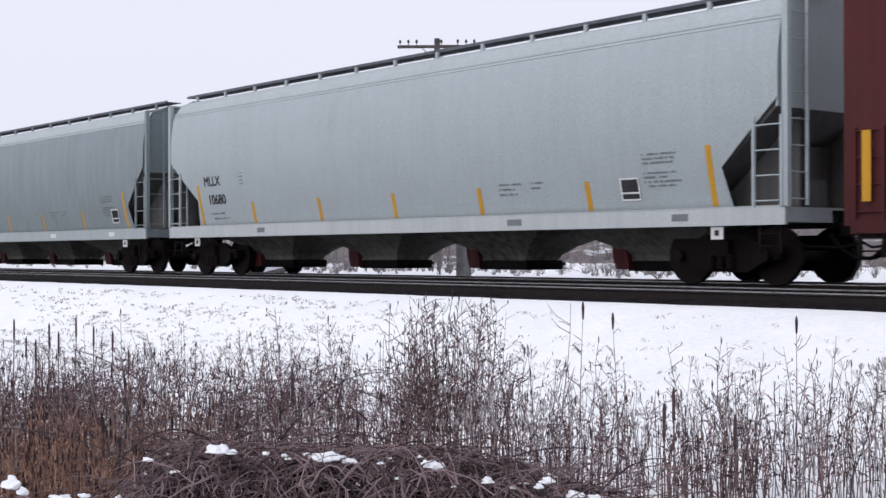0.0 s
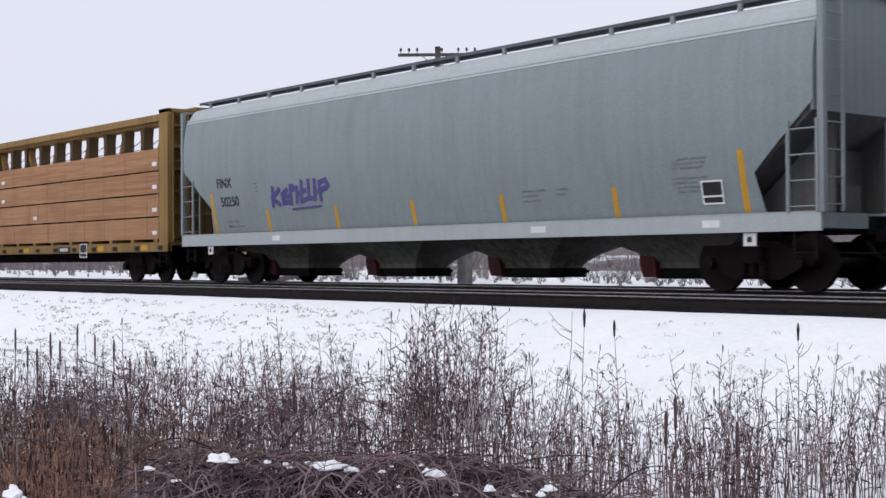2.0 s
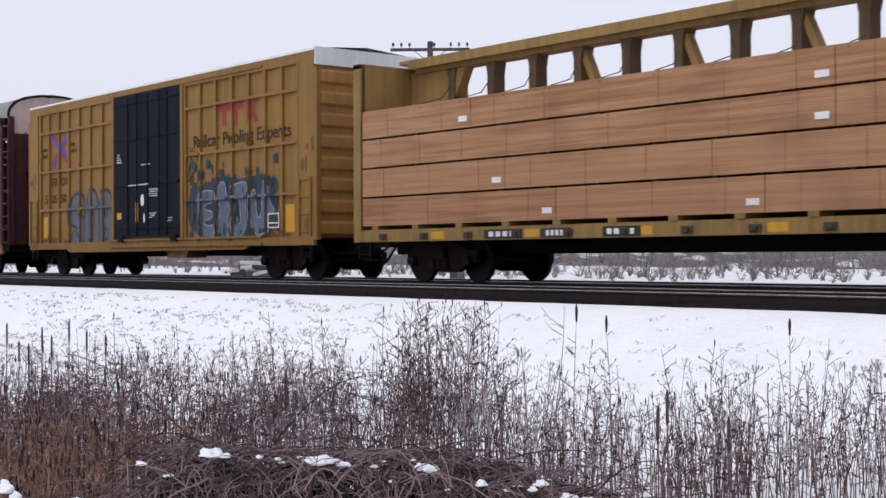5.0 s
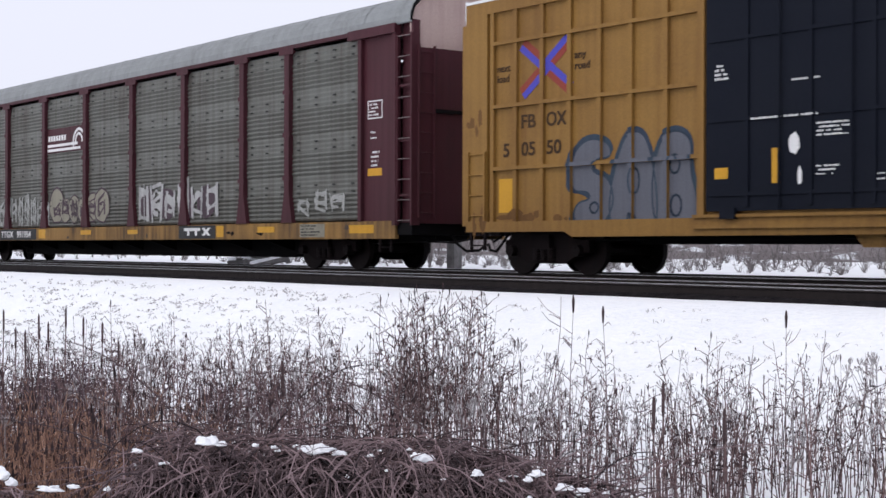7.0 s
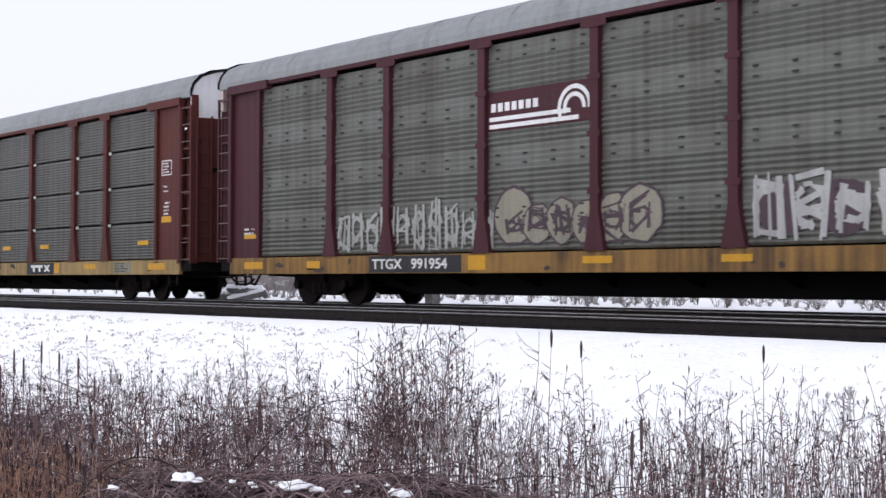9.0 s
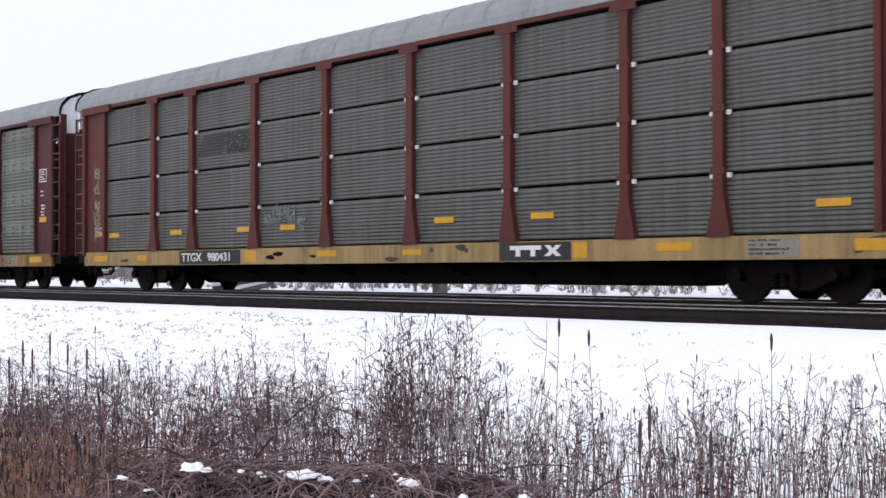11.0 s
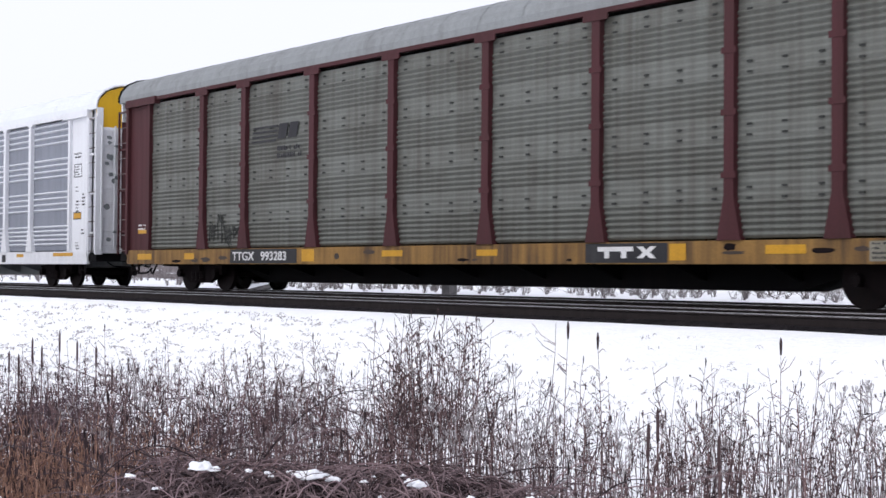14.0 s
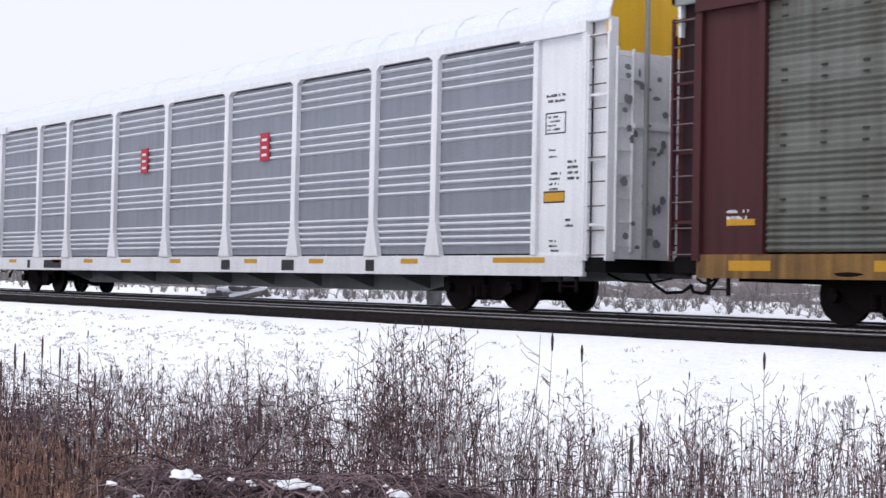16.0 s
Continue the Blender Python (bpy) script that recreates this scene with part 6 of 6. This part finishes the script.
# flattened tufts of grass that lie in the snow of the embankment, thinning out uphill
tufts = []
for _ in range(7000):
    k, y = rw.uniform(SIDE0, SIDE1), 8.6 + 4.4 * rw.random() ** 1.5
    far = y / (0.642 + 0.7667 * k)
    if rw.random() > (1.1 if k < 0.02 else 0.22) * (0.42 + 1.1 * noise.noise((k * 13, y * 2.6, 4))):
        continue
    foot = spot(k * far, far)
    for _ in range(rw.randint(2, 6)):
        a = rw.gauss(0.0, 0.7) + (math.pi if rw.random() < 0.5 else 0)
        v = (RIGHT * math.cos(a) + FWD * math.sin(a)) * rw.uniform(0.015, 0.07)
        o = foot + Vector((rw.gauss(0, 0.05), rw.gauss(0, 0.05), -0.01))
        up = rw.uniform(0.008, 0.05)
        tufts.append([(o, 0.0028 * far / 12), (o + v * 0.5 + Vector((0, 0, up)), 0.0028 * far / 12), (o + v + Vector((0, 0, up * rw.uniform(0.2, 1.2))), 0.0018 * far / 12)])
# straight dark stalks that stand close together on the open side
sow(130, 7.6, 9.8, 0.02, SIDE1, 0.42, 0.86, 0.0056, (0, 3), 0.5, None, 0.16)
sow(120, 8.0, 10.2, 0.02, SIDE1, 0.55, 0.85, 0.0046, (8, 14), 0.9, None, 0.2)
# pale umbels: a dome of fine rays on a straight stem, with smaller ones beside it
umbels = []
for _ in range(75):
    k, far = rw.uniform(0.0, SIDE1) if rw.random() < 0.8 else rw.uniform(SIDE0, 0.0), rw.uniform(7.6, 10.8)
    foot, h = spot(k * far, far) - Vector((0, 0, 0.03)), rw.uniform(0.55, 0.95)
    d = Vector((rw.gauss(0, 0.08), rw.gauss(0, 0.08), 0))
    stem = [(foot + d * q * q + Vector((0, 0, h * q)), 0.0044 * (1.1 - 0.5 * q)) for q in (0, 0.25, 0.5, 0.75, 1.0)]
    umbels.append(stem)
    tops = [(stem[-1][0], rw.uniform(0.05, 0.09))]
    for _ in range(rw.randint(1, 4)):
        o, a = stem[rw.randint(2, 3)][0], rw.uniform(0, math.tau)
        tip = o + Vector((math.cos(a) * 0.1, math.sin(a) * 0.1, rw.uniform(0.1, 0.22)))
        umbels.append([(o, 0.0028), (o.lerp(tip, 0.5) + Vector((math.cos(a), math.sin(a), 0)) * 0.02, 0.0026), (tip, 0.0022)])
        tops.append((tip, rw.uniform(0.03, 0.06)))
    for o, r in tops:
        for j in range(rw.randint(6, 10)):
            a, out = rw.uniform(0, math.tau), rw.uniform(0.2, 1.0)
            tip = o + Vector((math.cos(a) * out, math.sin(a) * out, 0.9 - 0.35 * out * out)) * r
            umbels.append([(o, 0.0016), (o.lerp(tip, 0.6) + Vector((0, 0, -0.006)), 0.0015), (tip, 0.0032), (tip + Vector((0, 0, 0.008)), 0.0012)])
sow(70, 8.4, 9.6, -0.045, 0.035, 0.95, 1.4, 0.005, (7, 13), 0.7, lean=0.1)
sow(50, 7.6, 9.8, -0.12, 0.09, 0.6, 1.1, 0.0044, (4, 10), 0.5, lean=0.25)
# the growth goes on to both sides
for s0, s1 in ((-0.62, SIDE0), (SIDE1, 0.75)):
    sow(200, 7.0, 11.5, s0, s1, 0.5, 1.05, 0.005, (2, 7), 0.5, patchy, 0.32)
    sow(160, 9.5, 13.4, s0, s1, 0.3, 0.8, 0.0048, (3, 8), 0.5, patchy, 0.45)
russet = []
sow(70, 6.6, 7.1, -0.222, -0.188, 0.5, 0.72, 0.0045, (2, 6), 0.3, None, 0.4, russet)
sow(60, 6.3, 6.9, -0.05, -0.02, 0.4, 0.6, 0.0045, (2, 6), 0.3, None, 0.4, russet)
sow(350, 5.6, 9.0, -0.6, SIDE0, 0.35, 0.8, 0.0042, (1, 5), 0.25, None, 0.35, russet)
sow(1900, 5.4, 9.0, SIDE0, -0.17, 0.35, 0.82, 0.0042, (1, 5), 0.25, lambda k, f: min(1, (-0.15 - k) / 0.12), 0.35, russet)
sow(170, 6.0, 8.2, -0.22, 0.09, 0.35, 0.72, 0.004, (1, 5), 0.3, None, 0.3, russet)
sow(110, 4.95, 5.8, -0.27, 0.12, 0.8, 1.15, 0.0036, (2, 7), 0.3, None, 0.3)
tagged(tubes("dry_weeds", field, WEED), "dense dry brown weed stalks standing in snow", "weeds", kind="stuff")
tagged(tubes("twiggy_growth", twiggy, TWIG), "violet-brown haze of spreading dry twigs", "weeds", kind="stuff")
tagged(tubes("flattened_grass", tufts, PALEWEED), "flattened grass tufts poking through the snow", "grass", kind="stuff")
tagged(tubes("dry_umbels", umbels, PALEWEED), "dry umbel heads on straight stalks", "weeds", kind="stuff")
tagged(tubes("weed_seed_heads", heads, SEED), "small dark seed clumps on dry weed stalks", "seed heads", kind="stuff")
tagged(tubes("russet_grass", russet, REDWEED), "matted russet dead grass and stalks", "grass", kind="stuff")

# single weeds that stand out against the snow: side slope, tip slope, distance
for k, tip, far, kind_of in ((-0.130, -0.036, 9.6, 0), (0.245, -0.052, 9.4, 1), (0.086, -0.042, 9.2, 1), (-0.245, -0.040, 10.5, 0), (-0.056, -0.036, 9.0, 0), (0.073, -0.033, 9.3, 2),
                             (0.195, -0.062, 9.0, 3), (0.155, -0.066, 9.2, 3), (0.115, -0.05, 9.6, 1), (0.27, -0.058, 9.5, 2), (-0.01, -0.03, 9.1, 0), (0.022, -0.034, 9.2, 0), (-0.09, -0.045, 9.3, 0)):
    foot = spot(k * far, far)
    h = 0.491 + tip * far - foot.z
    st, se = weed_lines(rw, Vector((0, 0, -0.03)), h, 0.06, 0.0062, (9, 12, 4, 16)[kind_of], (0.5, 0.2, 0.1, 0.7)[kind_of])
    weed = tubes("tall_weed", st, WEED)
    weed.location = foot
    if se:
        hd = tubes("seed_heads", se, SEED)
        hd.parent = weed
        tagged(hd, kind="stuff")
    if kind_of == 1:
        top = st[0][-1][0]
        bm = bmesh.new()
        rod(bm, top - Vector((0, 0, 0.03)), top + Vector((0, 0, 0.05)), 0.006, 0.011, 7)
        rod(bm, top + Vector((0, 0, 0.05)), top + Vector((0, 0, 0.09)), 0.011, 0.004, 7)
        part("seed_spike", bm, SEED, weed)
    tagged(weed, "tall dry weed stalk with dark seed clumps", "weed", "tall weeds in the snow")

# cattails
for k, tip, far in ((-0.285, -0.045, 12.2), (-0.305, -0.05, 12.0), (-0.298, -0.056, 11.6), (-0.272, -0.052, 12.1), (-0.258, -0.056, 12.0), (-0.315, -0.062, 11.4), (-0.331, -0.047, 12.3), (-0.322, -0.06, 12.4), (-0.246, -0.07, 11.8),
                    (-0.125, -0.088, 8.8), (0.155, -0.098, 7.6), (0.148, -0.11, 7.4), (0.20, -0.118, 7.6)):
    foot = spot(k * far, far)
    h = 0.491 + tip * far - foot.z
    cat = tubes("cattail", [[(Vector((0, 0, -0.03)), 0.007), (Vector((0.01, 0, h * 0.5)), 0.006), (Vector((0, 0.01, h - 0.2)), 0.005)]], WEED)
    cat.location = foot
    bm = bmesh.new()
    rod(bm, (0, 0.01, h - 0.2), (0, 0.01, h - 0.17), 0.005, 0.0095, 8)
    rod(bm, (0, 0.01, h - 0.17), (0, 0.01, h - 0.03), 0.0095, 0.009, 8)
    rod(bm, (0, 0.01, h - 0.03), (0, 0.01, h), 0.009, 0.003, 8)
    part("seed_spike", bm, SEED, cat, "dark brown velvety spike")
    tagged(cat, "dry cattail with a dark brown spike", "cattail", "cattails in the snow")

# ---- bramble mound close to the eye ----
def mound(side):
    """Height share of the mound: steep at one end, a flat crown, then a long fall."""
    ease = lambda q: min(max(q, 0), 1) ** 2 * (3 - 2 * min(max(q, 0), 1))
    crown = ease((side + 1.5) / 0.32) * (1 - 0.2 * ease((side + 0.15) / 0.8)) * (1 - ease((side - 0.6) / 0.5))
    return max(crown, 0.74 * max(0.0, 1 - abs((side + 1.82) / 0.34) ** 3))


def crown_z(side, far):
    return -1.15 + (0.90 - 0.35 * abs(far - 5.45)) * mound(side) + 0.05 * noise.noise((side * 4, far * 3, 1))


rc = random.Random(55)
# near-black sheet added in the heart of the mound as shade between canes
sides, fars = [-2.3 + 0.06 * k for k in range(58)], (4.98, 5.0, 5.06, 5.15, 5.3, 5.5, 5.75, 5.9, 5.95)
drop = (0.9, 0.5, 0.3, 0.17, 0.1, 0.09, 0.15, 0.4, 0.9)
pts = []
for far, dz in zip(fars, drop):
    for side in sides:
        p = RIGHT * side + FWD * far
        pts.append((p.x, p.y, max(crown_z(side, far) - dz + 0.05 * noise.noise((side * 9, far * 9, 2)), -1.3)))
me = bpy.data.meshes.new("bramble_shade_core")
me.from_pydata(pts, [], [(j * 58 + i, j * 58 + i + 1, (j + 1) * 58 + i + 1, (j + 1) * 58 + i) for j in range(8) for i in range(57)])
me.materials.append(SHADECORE)
tagged(new("bramble_shade_core", me), "near-black sheet added as shade between the bramble canes", "leaf litter", kind="stuff")
canes = []
for _ in range(2400):
    side, far = rc.uniform(-2.15, 1.0), rc.uniform(4.98, 5.65)
    m = mound(side)
    if m < 0.06:
        continue
    top = crown_z(side, far) - 0.14 * rc.random() ** 2 - (0.12 if far < 5.08 else 0)
    start = RIGHT * side + FWD * far
    # each cane rises, bows over towards the open side and hangs down
    sway, reach = rc.gauss(0, 0.16), rc.uniform(0.08, 0.34)
    rise, fall = rc.uniform(0.0, 0.07), rc.uniform(0.3, 0.7)
    wv, thick = rc.uniform(-0.05, 0.05), rc.uniform(0.55, 1.5)
    pts = []
    for k in range(9):
        q = -0.3 + 1.3 * k / 8
        h = max(q, 0)
        z = top + rise * math.sin(min(h * 3.0, math.pi)) - fall * h ** 1.8 * m - (0.5 * q * q if q < 0 else 0)
        across = sway * (q + 0.5 * h * h) + wv * math.sin(q * 7) + rc.gauss(0, 0.008)
        pts.append((Vector((start.x, start.y, z)) + RIGHT * across - FWD * reach * (1 - (1 - h) ** 2 if q > 0 else q * 0.6), 0.0026 * thick * (1.1 - 0.5 * h)))
    canes.append(pts)
for _ in range(260):
    side, far = rc.uniform(-2.0, 0.9), rc.uniform(5.05, 5.6)
    m = mound(side)
    if m < 0.1:
        continue
    p, a, ln = RIGHT * side + FWD * far, rc.gauss(0, 0.5), rc.uniform(0.2, 0.55) * rc.choice((-1, 1))
    d = RIGHT * math.cos(a) * ln + FWD * math.sin(a) * ln * 0.4
    z, up, fall = crown_z(side, far) - 0.03, rc.uniform(0.0, 0.16), rc.uniform(0.05, 0.3)
    canes.append([(Vector((p.x, p.y, z + up * q - fall * q * q)) + d * q, 0.0024 * (1.15 - 0.6 * q)) for q in (0, 0.2, 0.4, 0.6, 0.8, 1.0)])
for _ in range(150):
    side, far = rc.uniform(-1.5, 0.7), rc.uniform(4.9, 5.8)
    m = mound(side)
    foot = RIGHT * side + FWD * far
    z = -1.15 + 0.8 * m
    a = rc.uniform(0, math.tau)
    d = RIGHT * math.cos(a) * 0.3 + FWD * math.sin(a) * 0.2
    canes.append([(Vector((foot.x, foot.y, z)) + d * q + Vector((0, 0, 0.28 * q - 0.2 * q * q)), 0.003 * (1.1 - q * 0.7)) for q in (0, 0.3, 0.6, 0.85, 1.1)])
# long single canes that arch up out of the mound
for _ in range(34):
    side, far = rc.uniform(-1.5, 0.6), rc.uniform(5.1, 5.9)
    foot = RIGHT * side + FWD * far
    z, sgn = -1.15 + 0.8 * mound(side), rc.choice((-1, 1))
    d = RIGHT * sgn * rc.uniform(0.35, 0.95) + FWD * rc.uniform(-0.15, 0.3)
    up, fall = rc.uniform(0.35, 0.8), rc.uniform(0.3, 0.65)
    canes.append([(Vector((foot.x, foot.y, z)) + d * q + Vector((0, 0, up * q - fall * q * q)), 0.0036 * (1.1 - q * 0.65)) for q in (0, 0.15, 0.3, 0.45, 0.6, 0.75, 0.9, 1.05)])
tagged(tubes("bramble_thicket", canes, CANE, 4), "tangled mound of dark arching bramble canes", "brambles", kind="stuff")

# snow caught on the brambles and ground
def clump(side, far, z, w, h):
    bm = bmesh.new()
    bmesh.ops.create_icosphere(bm, subdivisions=3, radius=1.0)
    sd = side * 9.1 + far
    for v in bm.verts:
        n = 1 + 0.8 * noise.noise(v.co * 1.5 + Vector((sd, 0, 0))) + 0.25 * noise.noise(v.co * 4 + Vector((0, sd, 0)))
        c = v.co * n
        v.co = Vector((c.x * w, c.y * w * 0.6, c.z * h * (1.0 if c.z > 0 else 0.45)))
    ob = new("snow_clump", mesh_of("snow_clump", bm, SNOWCLUMP, True))
    p = RIGHT * side + FWD * far
    ob.matrix_world = pose(p.x, p.y, z, 0, 0, 50 + side * 13)
    tagged(ob, "clump of fresh snow caught on bramble canes", "snow", "snow clumps on the brambles")


for along, below, w, h in ((350, 783, 0.055, 0.022), (375, 787, 0.03, 0.012), (545, 797, 0.085, 0.02), (585, 803, 0.04, 0.012), (735, 811, 0.045, 0.016), (720, 806, 0.02, 0.01), (830, 838, 0.03, 0.016), (935, 838, 0.035, 0.014),
                       (920, 848, 0.02, 0.012), (985, 862, 0.05, 0.016), (1020, 866, 0.04, 0.012), (438, 789, 0.018, 0.008), (470, 792, 0.016, 0.008), (640, 806, 0.02, 0.008), (228, 800, 0.03, 0.01), (-15, 845, 0.05, 0.03), (5, 858, 0.03, 0.02), (75, 868, 0.07, 0.014), (175, 868, 0.02, 0.012), (115, 864, 0.03, 0.01)):
    far = 5.12 + 0.07 * math.sin(along * 1.7)
    clump((along - 784) / 2405 * far, far, 0.491 - (below - 441) / 2405 * far - 0.012, w * 0.72, h * 1.05)


rk = random.Random(23)
for _ in range(20):
    side, far = rk.uniform(-1.25, 0.65) if rk.random() < 0.7 else rk.uniform(-1.75, -1.2), rk.uniform(5.05, 5.3)
    clump(side, far, crown_z(side, far) + 0.01, rk.uniform(0.006, 0.016), rk.uniform(0.004, 0.009))


def motions():
    times = [k * 0.5 for k in range(33)]
    for car, at in CARS:
        walk(car, [(t, pose(at + gone(t), TRACK_Y, 0)) for t in times])
    for wheel, dx, r in WHEELS:
        walk(wheel, [(k / FPS, pose(dx, 0, r, 0, math.degrees((gone(k / FPS) - gone(0)) / r), 0)) for k in range(481)])


motions()
